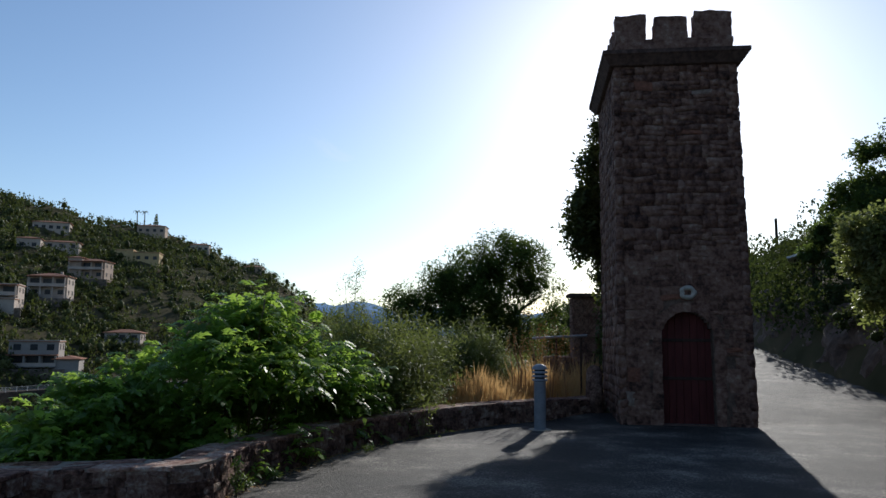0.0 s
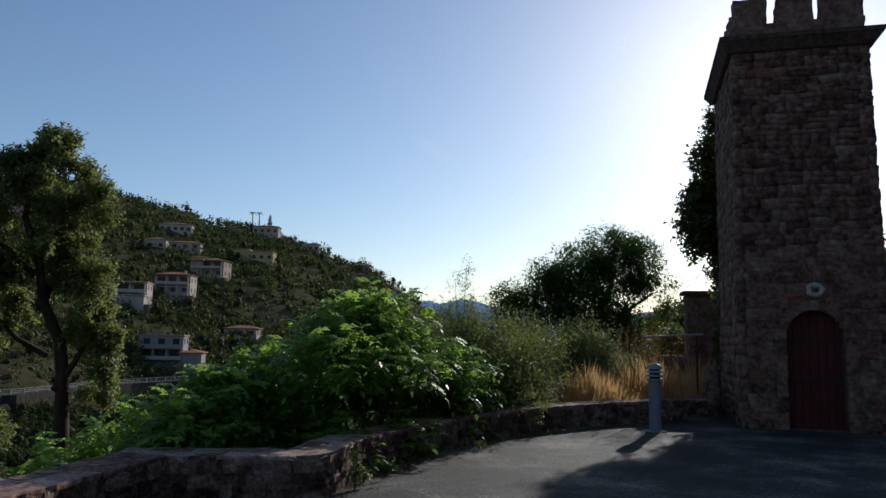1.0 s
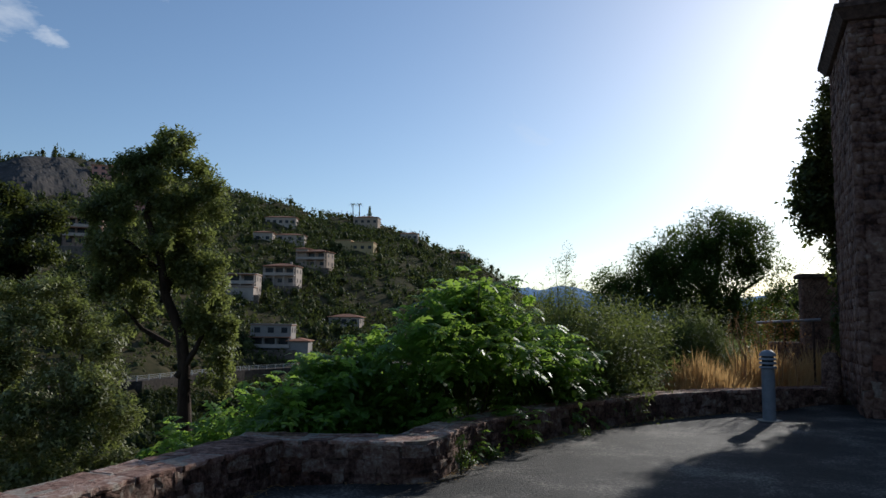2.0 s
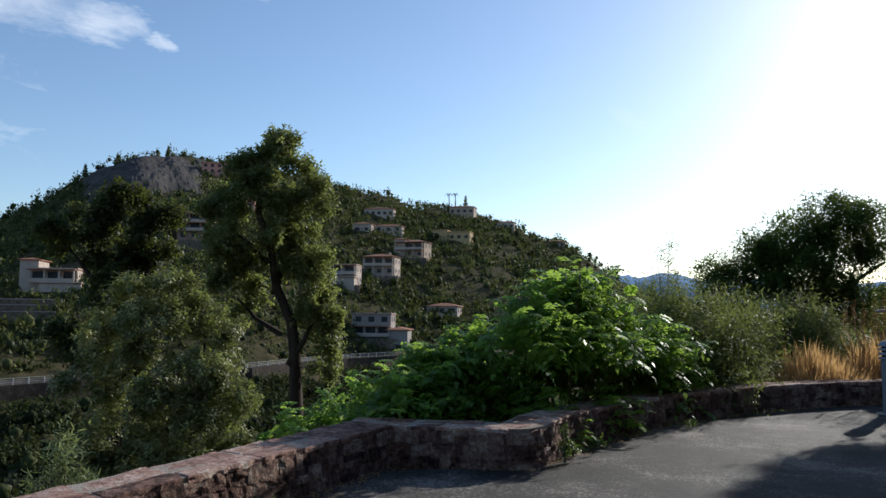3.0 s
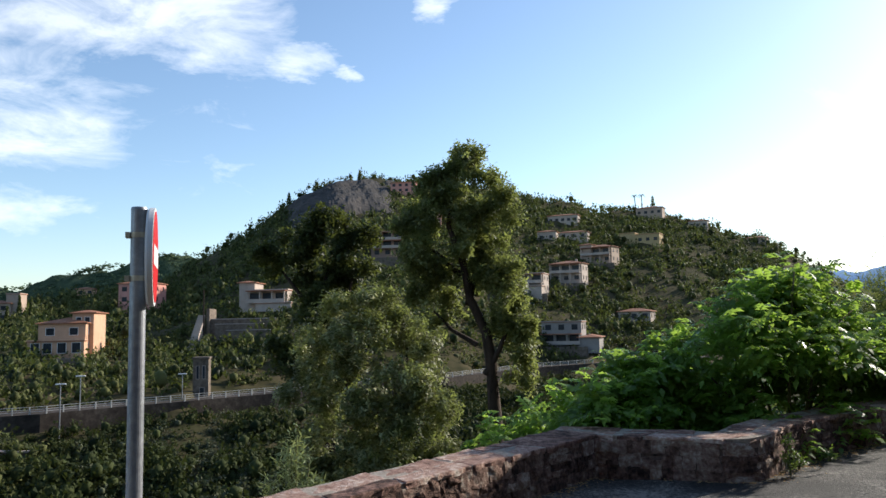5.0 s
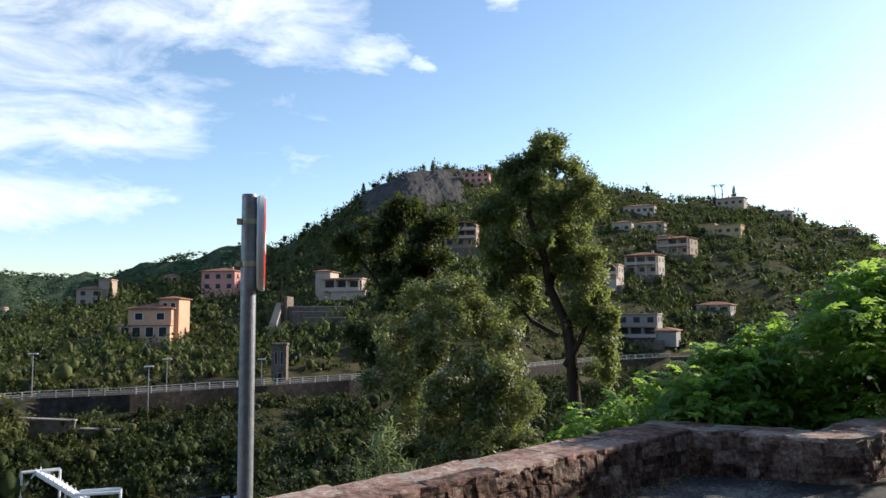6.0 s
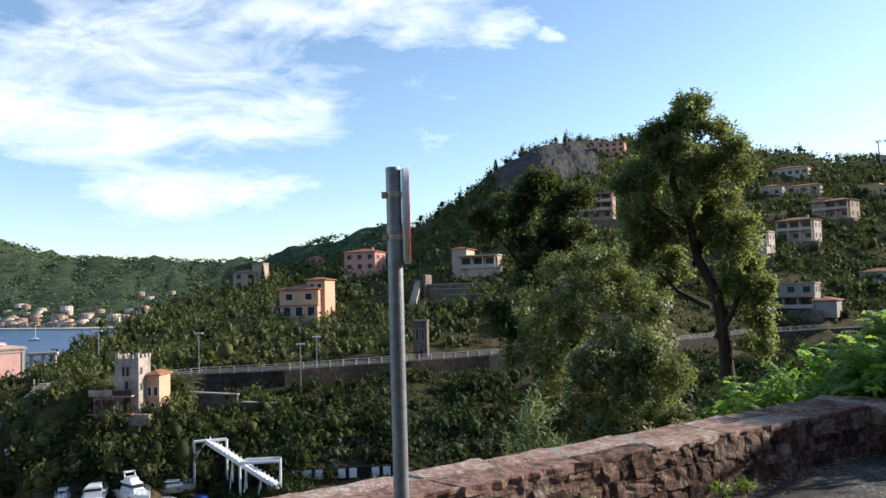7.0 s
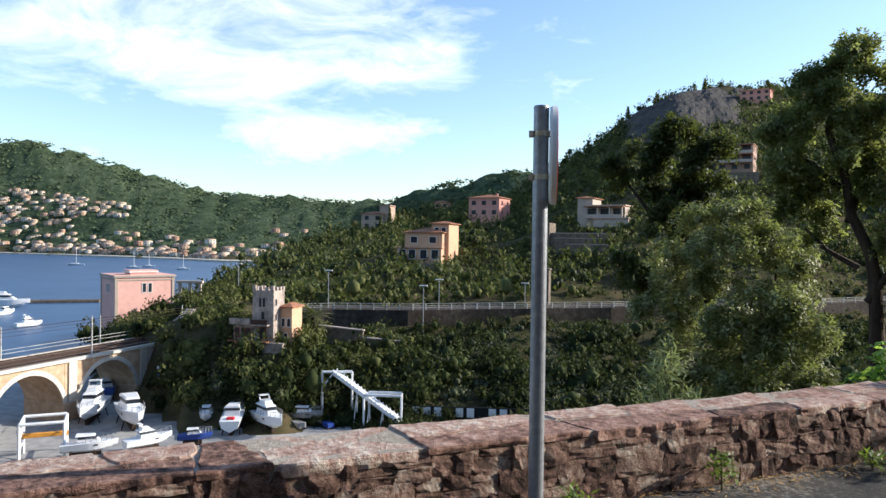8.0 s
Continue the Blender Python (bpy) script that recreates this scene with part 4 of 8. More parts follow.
def near_root(name, az, dist):
    """An Empty at the foot; parts keep world coordinates through its inverse."""
    x, y = at(az, dist)
    return x, y, land_at(x, y)


def plant(name, label, category):
    ob = new(name)
    return tagged(ob, label, category)


def settle(ob, x, y, z):
    """Puts a thing's origin at its foot without shifting the parts."""
    ob.location = (x, y, z)
    for c in ob.children:
        c.matrix_parent_inverse = Matrix.Translation((-x, -y, -z))


def build_green_shrub():
    # many shoots in loose clumps
    sh = plant("leafy_shrub", "dense fresh-green shrub with feathered leaves behind the parapet", "shrub")
    lobes = lobes_at([(10.6, 11.2, 0.35, 0.6), (9.4, 11.7, 0.45, 0.5), (11.6, 10.4, -0.1, 0.55), (17.2, 9.5, 1.05, 0.85), (20.5, 9.0, 0.80, 0.85), (14.9, 10.3, 1.05, 0.8), (24, 8.6, 0.45, 0.85), (12.2, 11.0, 0.75, 0.85), (27.2, 8.4, 0.4, 0.75), (30.3, 8.3, 0.22, 0.65), (22.4, 9.4, 1.05, 0.4), (18.8, 9.3, 1.5, 0.45), (15.6, 9.9, 1.4, 0.4), (25.6, 8.8, 0.85, 0.4),
                      (17.8, 8.9, -0.3, 0.75), (21.5, 8.3, -0.4, 0.8), (14.8, 9.4, -0.05, 0.62), (33.5, 8.8, -0.05, 0.65), (36.5, 9.2, -0.4, 0.6), (39.5, 9.6, -0.8, 0.65), (42.5, 9.8, -1.6, 0.7), (26, 8.1, -0.8, 0.8), (13.2, 10.8, 0.2, 0.65), (15.2, 10.4, 1.75, 0.45), (13.2, 10.9, 1.3, 0.45), (17.6, 9.7, 1.75, 0.35), (31.5, 8.8, -0.6, 0.7)])
    rng = np.random.default_rng(3)
    pairs = []
    tips, d = lumps(rng, 2200, break_up(lobes, 9, 7, 0.5), 0.45)
    for k in range(5):
        a = rng.uniform(0, 2 * np.pi, len(tips))
        lean = rng.uniform(-0.75, 0.6, len(tips))
        c, s, cl, sl = np.cos(a), np.sin(a), np.cos(lean), np.sin(lean)
        o, l = np.zeros(len(tips)), np.ones(len(tips))
        rz = np.stack([np.stack([c, -s, o], -1), np.stack([s, c, o], -1), np.stack([o, o, l], -1)], 1)
        ry = np.stack([np.stack([cl, o, sl], -1), np.stack([o, l, o], -1), np.stack([-sl, o, cl], -1)], 1)
        pairs.append(strew(FROND[k % 4], tips + rng.normal(0, 0.05, tips.shape), rz @ ry, rng.uniform(0.65, 1.15, len(tips))))
    v, t = joined(*pairs)
    tri_mesh("foliage", v, t, L_green, sh)
    base = [(at(az, dist)) for az, dist in ((17, 9.6), (21, 9.2), (25, 8.9), (29, 8.8), (14, 10.4))]
    r = random.Random(2)
    paths = []
    for k in range(26):
        bx, by = r.choice(base)
        lo = r.choice(lobes)
        top = (lo[0] + r.uniform(-0.5, 0.5), lo[1] + r.uniform(-0.5, 0.5), lo[2] + r.uniform(0, 0.6))
        bz = land_at(bx, by) - 0.1
        mid = ((bx + top[0]) / 2 + r.uniform(-0.1, 0.1), (by + top[1]) / 2, (bz + top[2]) / 2 + 0.15)
        paths.append(([(bx, by, bz), mid, top], 0.024, 0.008))
    wood(sh, paths, M_twig, "stem")
    settle(sh, *base[0], land_at(*base[0]))


def build_oak():
    tr = plant("cork_oak", "tall slender cork oak with a crooked dark trunk", "tree")
    lobes = lobes_at([(40.0, 15, 4.5, 0.5), (38.6, 15, 4.55, 0.42), (41.6, 15, 4.15, 0.45), (37.7, 15, 4.05, 0.5), (40, 15.1, 3.8, 0.6), (42.8, 15, 3.55, 0.5), (44.0, 15, 3.4, 0.38, 0.8), (37.3, 15, 3.35, 0.55), (39.3, 14.8, 3.05, 0.5),
                      (42.2, 14.9, 2.85, 0.55), (43.8, 15, 2.7, 0.4), (36.9, 15, 2.65, 0.5), (38.1, 15, 2.35, 0.42), (41.8, 15.1, 2.15, 0.45), (43.2, 15, 1.9, 0.36), (36.4, 15, 1.95, 0.5), (36.1, 15, 1.35, 0.45), (35.8, 15, 0.85, 0.42),
                      (37.0, 14.9, 1.5, 0.28), (35.7, 15, 0.35, 0.34), (42.6, 15.3, 1.35, 0.3), (40.9, 15.2, 1.6, 0.25)])
    crown("crown", SPRIG_OAK, break_up(lobes, 1, 7, 0.46), 7200, L_oak, tr, 21, size=(0.55, 1.0), shell=0.35)
    x, y, z = near_root("", 37.3, 15)
    wood(tr, [([(x, y, z - 0.3), p3(37.4, 15, -1.8), p3(37.7, 15, -0.3), p3(37.9, 15, 0.7), p3(38.2, 14.9, 1.25), p3(39.4, 14.9, 1.95), p3(39.8, 14.8, 2.6), p3(40.9, 14.8, 3.4), p3(40.4, 15, 4.3)], 0.165, 0.04),
              ([p3(38.3, 15, 0.4), p3(37.2, 14.9, 0.9), p3(36.4, 14.8, 1.4)], 0.08, 0.03), ([p3(39.5, 15, 1.8), p3(38.8, 15.2, 2.6), p3(38.6, 15.1, 3.7)], 0.08, 0.03),
              ([p3(40.0, 15, 2.4), p3(42.0, 15, 2.9), p3(44.3, 15.1, 3.05)], 0.07, 0.02), ([p3(38.9, 15, 1.0), p3(40.8, 15.1, 1.3), p3(42.2, 15, 1.7)], 0.06, 0.02)], M_bark)
    settle(tr, x, y, z)


def build_olive():
    tr = plant("holm_bush_tree", "rounded silvery-green tree with small leaves below the parapet", "tree")
    lobes = lobes_at([(46.4, 11.8, 1.62, 0.45, 0.9), (49.6, 11.9, 1.45, 0.48, 0.9), (44.0, 11.8, 1.32, 0.48, 0.9), (51.6, 12.0, 1.05, 0.42), (47.6, 11.6, 1.0, 0.6), (43.2, 11.8, 0.8, 0.42), (50.4, 11.9, 0.5, 0.55), (52.4, 12.0, 0.35, 0.36),
                      (45.0, 11.0, 0.45, 0.55), (43.0, 11.1, 0.1, 0.5), (46.8, 11.0, 0.05, 0.55), (44.4, 10.9, -0.35, 0.6), (42.2, 11.3, -0.45, 0.4), (47.6, 11.2, -0.6, 0.6), (45.8, 11.0, -1.0, 0.7), (50.2, 11.7, -0.5, 0.6), (43.4, 11.2, -1.1, 0.6), (49.4, 11.6, -1.2, 0.7), (46, 11.4, -1.8, 0.9)])
    crown("crown", SPRIG_OLIVE, break_up(lobes, 2, 9, 0.36), 7000, L_olive, tr, 31, size=(0.6, 1.0), shell=0.45, tilt=0.7)
    x, y, z = near_root("", 46.3, 11.9)
    wood(tr, [([(x, y, z - 0.3), p3(46.5, 11.9, -2.4), p3(46.2, 11.8, -1.0), p3(46.6, 11.8, 0.6)], 0.17, 0.05), ([p3(46.3, 11.9, -1.2), p3(48.5, 11.8, 0.2), p3(49.4, 11.9, 0.9)], 0.07, 0.02),
              ([p3(46.3, 11.9, -0.9), p3(44.5, 11.7, 0.3), p3(44.3, 11.8, 1.2)], 0.07, 0.02)], M_bark)
    settle(tr, x, y, z)


def build_dark_oak():
    tr = plant("oak_tree", "dark spreading oak on the slope below", "tree")
    lobes = lobes_at([(50.4, 24, 4.75, 0.75, 0.8), (48.2, 24, 4.2, 0.85, 0.8), (52.6, 24, 4.2, 0.85, 0.7), (54.6, 24.2, 3.7, 0.7, 0.7), (50.2, 23.8, 3.7, 1.0, 0.8), (48.3, 24, 3.0, 0.75, 0.7), (53.0, 24, 3.0, 0.9, 0.7), (49.6, 24, 2.5, 0.9, 0.7),
                      (51.8, 24, 1.7, 0.9, 0.7), (48.8, 24, 1.6, 0.75), (52.5, 23.6, 0.4, 1.0), (50, 23.6, 0.0, 1.0)])
    crown("crown", SPRIG_OAK, break_up(lobes, 3, 5, 0.40), 3000, L_dark, tr, 41, size=(1.1, 1.8), shell=0.3)
    x, y, z = near_root("", 50.3, 24)
    wood(tr, [([(x, y, z - 0.4), p3(50.2, 24, -2), p3(50.6, 24, 1.2), p3(50.2, 24, 3.4)], 0.3, 0.06), ([p3(50.5, 24, 1.0), p3(52.2, 24, 2.4), p3(53.6, 24, 3.2)], 0.1, 0.03),
              ([p3(50.4, 24, 0.8), p3(48.8, 24, 2.2), p3(48.0, 24, 3.4)], 0.1, 0.03)], M_bark)
    settle(tr, x, y, z)


def build_pepper_tree():
    tr = plant("pepper_tree", "broad drooping pepper tree seen against the light", "tree")
    lobes = lobes_at([(-1.6, 27, 4.7, 1.25, 0.65), (1.2, 27, 4.2, 1.25, 0.75), (-3.7, 27, 3.8, 0.95, 0.9), (3.6, 27, 3.4, 1.15, 0.85), (5.8, 27, 2.7, 0.95, 0.9), (0, 26.5, 3.0, 1.4, 0.8), (2.8, 26.4, 2.1, 1.2, 0.8), (-0.8, 26.4, 1.9, 1.2, 0.8),
                      (-5.0, 27, 2.9, 0.45, 1.0), (-5.3, 27.3, 1.7, 0.6, 0.8), (-7.2, 28, 1.6, 0.7, 0.7), (6.8, 26.5, 1.5, 0.8, 0.8), (5.0, 26, 1.0, 1.0, 0.8)])
    crown("crown", SPRIG_SMALL, break_up(lobes, 4, 9, 0.60), 6800, L_pepper, tr, 51, size=(0.75, 1.15), shell=0.35, tilt=0.55, hang=True)
    x, y, z = near_root("", 0.2, 27)
    wood(tr, [([(x, y, z - 0.3), p3(0.3, 27, 1.0), p3(-0.4, 27, 2.2), p3(-1.2, 27, 3.6)], 0.28, 0.07), ([p3(0.2, 27, 1.2), p3(2.2, 27, 2.4), p3(4.0, 27, 3.0)], 0.12, 0.03),
              ([p3(0.0, 27, 1.6), p3(-2.4, 27, 2.6), p3(-4.2, 27, 3.2)], 0.1, 0.03)], M_bark)
    settle(tr, x, y, z)


def build_cypress():
    tr = plant("ivy_clad_cypress", "narrow dark ivy-clad cypress behind the tower", "tree")
    # the lobes beyond -9 degrees are added behind the tower to shade the ground
    lobes = lobes_at([(-8.7, 18.4, 6.5, 0.16, 2.4), (-8.0, 18.4, 5.4, 0.28, 1.8), (-7.6, 18.4, 4.7, 0.36, 1.4), (-7.4, 18.4, 4.1, 0.42, 1.2), (-7.9, 18.4, 3.7, 0.34, 1.0), (-8.5, 18.4, 5.9, 0.24, 1.4), (-8.7, 18.6, 4.6, 0.4, 2.0), (-9.5, 18.9, 3.2, 0.45, 2.2), (-10.2, 19.0, 1.6, 0.5, 2.0), (-9.6, 18.9, 1.2, 0.4, 2.0), (-10.4, 19.0, 4.0, 0.5, 2.0)])
    crown("crown", SPRIG_OAK, lobes, 3000, L_dark, tr, 61, size=(0.9, 1.5), shell=0.2)
    x, y, z = near_root("", -9.0, 18.6)
    paths = [([(x, y, z - 0.2), p3(-9.0, 18.6, 2.0), p3(-8.8, 18.6, 5.5)], 0.13, 0.03)]
    r = random.Random(4)
    for k in range(7):
        zz = r.uniform(1.1, 2.7)
        a = -7.8 + r.uniform(0.6, 1.9)
        paths.append(([p3(-8.9, 18.5, zz + 0.9), p3((a - 8.9) / 2, 18.4, zz + 0.5), p3(a, 18.3, zz)], 0.009, 0.003))
    wood(tr, paths, M_bark)
    tagged(crown("dead_twigs", [sprig(5, 0.3, 0.05, 0.012, 77)], lobes_at([(-6.7, 18.4, 2.0, 0.35, 1.4), (-7.2, 18.4, 1.5, 0.3, 1.2), (-6.9, 18.4, 2.6, 0.4, 1.3)]), 420, M_bark, tr, 62), kind="stuff")
    settle(tr, x, y, z)


def build_light_shrubs():
    sh = plant("willow_leaved_shrub", "light green narrow-leaved shrub beside the dry grass", "shrub")
    lobes = lobes_at([(8.6, 12.6, 0.75, 0.85), (6.6, 13.4, 0.65, 0.85), (10.2, 12.2, 0.55, 0.7), (5.4, 13.6, 0.25, 0.6), (8, 12.4, 0.0, 0.9), (9.4, 13.2, 1.25, 0.5), (11.5, 14, 0.9, 0.9), (5.2, 15.0, 0.85, 0.8)])
    crown("foliage", [sprig(16, 0.55, 0.13, 0.022, s + 60, spread=0.3) for s in range(3)], lobes, 2600, L_willow, sh, 71, shell=0.3, tilt=0.8)
    x, y, z = near_root("", 8, 13.0)
    r = random.Random(9)
    wood(sh, [([(x + r.uniform(-0.4, 0.4), y, z - 0.1), p3(8 + r.uniform(-2, 2), 13, 0.5), p3(8 + r.uniform(-3, 3), 13, 1.1)], 0.02, 0.006) for _ in range(9)], M_twig, "stem")
    settle(sh, x, y, z)
    sh = plant("feathery_sapling", "tall thin feathery sapling standing above the shrubs", "sapling")
    x, y, z = near_root("", 9.9, 12.6)
    tops = [(9.5, 2.7), (10.4, 2.45), (10.9, 2.1), (8.9, 2.2)]
    wood(sh, [([(x, y, z - 0.1), p3(9.9, 12.6, 1.0), p3(a, 12.6, h)], 0.012, 0.003) for a, h in tops], M_twig, "stem")
    crown("foliage", [sprig(10, 0.28, 0.06, 0.012, 80)], lobes_at([(9.6, 12.6, 2.35, 0.12, 2.6), (10.3, 12.6, 2.15, 0.16, 2.0), (10.8, 12.6, 1.8, 0.2, 1.6), (9.0, 12.6, 1.9, 0.16, 1.8)]), 130, L_willow, sh, 72, shell=0.1)
    settle(sh, x, y, z)
    sh = plant("rounded_shrub", "rounded dull-green shrub beyond the dry grass", "shrub")
    crown("foliage", [sprig(14, 0.4, 0.11, 0.02, s + 90) for s in range(3)], lobes_at([(1.0, 17.5, 0.75, 0.95), (2.6, 17.5, 0.45, 0.9), (-0.6, 17.8, 0.45, 0.8), (1.4, 17.0, 0.1, 1.0)]), 2600, L_willow, sh, 73, shell=0.4, tilt=0.5)
    x, y, z = near_root("", 1.2, 17.6)
    wood(sh, [([(x, y, z - 0.1), p3(1 + k, 17.5, 0.8)], 0.03, 0.01) for k in (-1, 0, 1)], M_twig, "stem")
    settle(sh, x, y, z)
    sh = plant("young_oleander", "young upright shrub with narrow pale leaves just outside the wall", "shrub")
    x, y, z = near_root("", 53.2, 5.9)
    stems = [(53.2, 0.60), (52.2, 0.42), (54.1, 0.36), (55.1, 0.2), (51.6, 0.2), (53.6, 0.5)]
    wood(sh, [([(x, y, z - 0.1), p3(53.2, 5.9, -0.4), p3(a, 5.9, h)], 0.012, 0.004) for a, h in stems], M_twig, "stem")
    crown("foliage", [sprig(9, 0.12, 0.09, 0.016, 95), sprig(9, 0.12, 0.08, 0.016, 96)], [(*at(a, 5.9), h - 0.2, 0.05, 0.05, 0.26) for a, h in stems], 120, L_young, sh, 74, size=(0.6, 1.0), shell=0.05, tilt=0.5)
    settle(sh, x, y, z)


def build_dry_grass():
    rng = np.random.default_rng(81)
    n = 22000
    az = rng.uniform(-9.0, 4.5, n)
    d = 13.8 + rng.uniform(0, 5.0, n) + np.interp(az, [-9, -3, 4.5], [2.4, 0.9, -1.2])
    x, y = CX - d * np.sin(np.radians(az)), CY + d * np.cos(np.radians(az))
    keep = (wall_x(y) - x > 0.55) | (y > 15.4)
    keep &= ~((x > 3.2) & (y < 16.3))
    x, y = x[keep], y[keep]
    z = land(x, y) - 0.03
    hgt = rng.uniform(0.45, 1.05, len(x)) * (0.75 + 0.55 * np.sin(x * 2.3) * np.sin(y * 1.9)) * np.interp(np.degrees(np.arctan2(-(x - CX), y - CY)), [-8, -3, 1, 4.5], [1.05, 1.05, 0.9, 0.55])
    tv = np.array([(-0.012, 0, 0), (0.012, 0, 0), (0.010, 0.03, 0.5), (-0.010, 0.03, 0.5), (0.0, 0.16, 1.0)])
    tt = np.array([(0, 1, 2), (0, 2, 3), (3, 2, 4)])
    v, t = strew((tv, tt), np.stack([x, y, z], -1), spin(len(x), 0.5, rng), np.stack([rng.uniform(0.7, 1.6, len(x)), hgt, hgt], -1))
    tagged(tri_mesh("dry_grass", v, t, L_straw), "golden dry grass bank beyond the parapet", "grass", kind="stuff")
    st = plant("dry_weed_stalks", "tall rusty dry weed stalks standing in the grass", "dry weeds")
    r = random.Random(6)
    x, y, z = near_root("", -4, 15.6)
    wood(st, [([p3(a, 15.6 + r.uniform(-0.5, 0.8), land_at(*at(a, 15.6)) - 0.05), p3(a + r.uniform(-0.3, 0.3), 15.6, 0.9), p3(a + r.uniform(-0.7, 0.9), 15.6, r.uniform(1.1, 1.7))], 0.014, 0.005) for a in [r.uniform(-6.3, -1.5) for _ in range(15)]], M_straw, "stalk")
    crown("seed_plume", [sprig(14, 0.5, 0.05, 0.03, 83, spread=0.2)], lobes_at([(-5.2, 15.7, 1.15, 0.35, 1.2), (-3.6, 15.7, 1.1, 0.35, 1.2), (-2.2, 15.7, 1.1, 0.2, 1.4), (-6.0, 15.8, 0.9, 0.3)]), 90, M_straw_leaf, st, 82, tilt=0.15)
    settle(st, x, y, z)


def build_weeds():
    r = random.Random(12)
    spots = [(-1.27, 5.95, 0.34), (-1.18, 6.9, 0.12), (-0.55, 8.9, 0.10), (-2.58, 1.75, 0.20), (-2.56, 0.75, 0.12), (-2.52, 2.9, 0.09), (-2.55, 3.2, 0.08), (-1.3, 6.3, 0.10)]
    for k, (x, y, h) in enumerate(spots):
        w = plant("weed", "small green weed rooted at the foot of the parapet", "weed")
        w["group"] = "weeds along the parapet"
        wood(w, [([(x, y, 0.0), (x + r.uniform(-0.03, 0.03), y + r.uniform(-0.03, 0.03), h)], 0.006, 0.002) for _ in range(3)], M_twig, "stem")
        crown("foliage", [sprig(8, 0.09, 0.07, 0.022, 100 + k)], [(x, y, h * 0.55, 0.06, 0.06, h * 0.5)], int(10 + 60 * h), L_weed, w, 110 + k, size=(0.4, 0.75), shell=0.05)
        settle(w, x, y, 0.0)
    rng = np.random.default_rng(91)
    n = 2600
    y = rng.uniform(-2.5, 14, n)
    inner = wall_x(y)
    keep = np.abs(y - 5.0) > 0.12
    y, inner = y[keep], inner[keep]
    x = inner + 0.03 + np.abs(rng.normal(0, 0.10, len(y)))
    tv = np.array([(-0.03, -0.004, 0), (0.03, -0.005, 0), (0.028, 0.005, 0.006), (-0.03, 0.006, 0.004)])
    v, t = strew((tv, np.array([(0, 1, 2), (0, 2, 3)])), np.stack([x, y, np.full(len(x), 0.024)], -1), spin(len(x), 0.25, rng), rng.uniform(0.2, 0.7, len(x)))
    tagged(tri_mesh("leaf_litter", v, t, L_straw), "dry leaf litter along the parapet foot", "litter", kind="stuff")


M_straw = surface("dry_stalk", [(0.3, (0.24, 0.12, 0.05)), (0.7, (0.42, 0.24, 0.11))], scale=20, bump=0.2)
M_straw_leaf = leaf_material("dry_seed_heads", (0.25, 0.12, 0.05), (0.42, 0.24, 0.11), (0.4, 0.22, 0.09), rough=0.85, trans=0.3, gloss=0.0)
L_weed = leaf_material("weed_leaves", (0.05, 0.10, 0.015), (0.16, 0.24, 0.05), (0.25, 0.36, 0.05), scale=6)


def build_bank_oaks():
    for k, (label, lobes, foot, n) in enumerate((
            ("spreading dark oak above the lane", [(-27.6, 25, 6.6, 1.0, 0.8), (-29.5, 25, 6.9, 1.3, 0.8), (-26.4, 25, 5.6, 0.9, 0.8), (-28.4, 24.5, 5.2, 1.2, 0.8), (-30.5, 25, 5.4, 1.3), (-27.0, 24.5, 4.5, 0.8)], (-29, 25.2), 3600),
            ("small dark oak on the bank beside the lane", [(-24.4, 31, 5.5, 0.75, 0.8), (-25.4, 31, 5.9, 0.8, 0.8), (-23.4, 31.5, 5.0, 0.6, 0.7), (-25.0, 30.6, 4.7, 0.9, 0.8)], (-24.8, 31.2), 1700),
            ("bushy tree with lighter leaves at the lane's edge", [(-27.2, 19.5, 3.7, 0.75), (-28.6, 19.5, 4.0, 0.8), (-26.3, 19.8, 3.2, 0.45), (-27.6, 19.3, 2.7, 0.75), (-29.6, 19.4, 3.2, 0.8)], (-28, 19.6), 2600))):
        tr = plant("bank_oak", label, "tree")
        rows = lobes_at(lobes)
        crown("crown", SPRIG_OAK, break_up(rows, 70 + k, 6, 0.5), n, L_pepper if k < 2 else L_oak, tr, 75 + k, size=(0.9, 1.5), shell=0.4)
        x, y, z = near_root("", *foot)
        a, b = rows[0], rows[1]
        wood(tr, [([(x, y, z - 0.4), (x, y, (z + a[2]) / 2), a[:3]], 0.16, 0.05), ([(x, y, (z + a[2]) / 2 - 0.2), b[:3]], 0.1, 0.04), ([(x, y, (z + a[2]) / 2 - 0.4), rows[2][:3]], 0.08, 0.03)], M_bark)
        settle(tr, x, y, z)


build_bank_oaks()
build_green_shrub()
build_oak()
build_olive()
build_dark_oak()
build_pepper_tree()
build_cypress()
build_light_shrubs()
build_dry_grass()
build_weeds()


# ---------------------------------------------------------------- houses on the hill
M_roof = surface("terracotta_tiles", [(0.3, (0.22, 0.09, 0.05)), (0.7, (0.42, 0.20, 0.12))], scale=1.5, coarse=0.3, bump=0.4, bump_scale=4)
M_glass = surface("dark_window_glass", [(0.3, (0.015, 0.018, 0.022)), (0.7, (0.04, 0.045, 0.055))], scale=0.5, bump=0, rough=0.3, spec=0.2)
M_stonewall = surface("terrace_walling", [(0.3, (0.085, 0.066, 0.05)), (0.7, (0.23, 0.18, 0.14))], scale=1.6, coarse=0.2, bump=0.8, bump_scale=3)


def render_coat(name, c):
    return surface(name, [(0.25, tuple(v * 0.78 for v in c)), (0.75, c)], scale=0.9, coarse=0.15, coarse_amt=0.6, bump=0.1, rough=0.9)


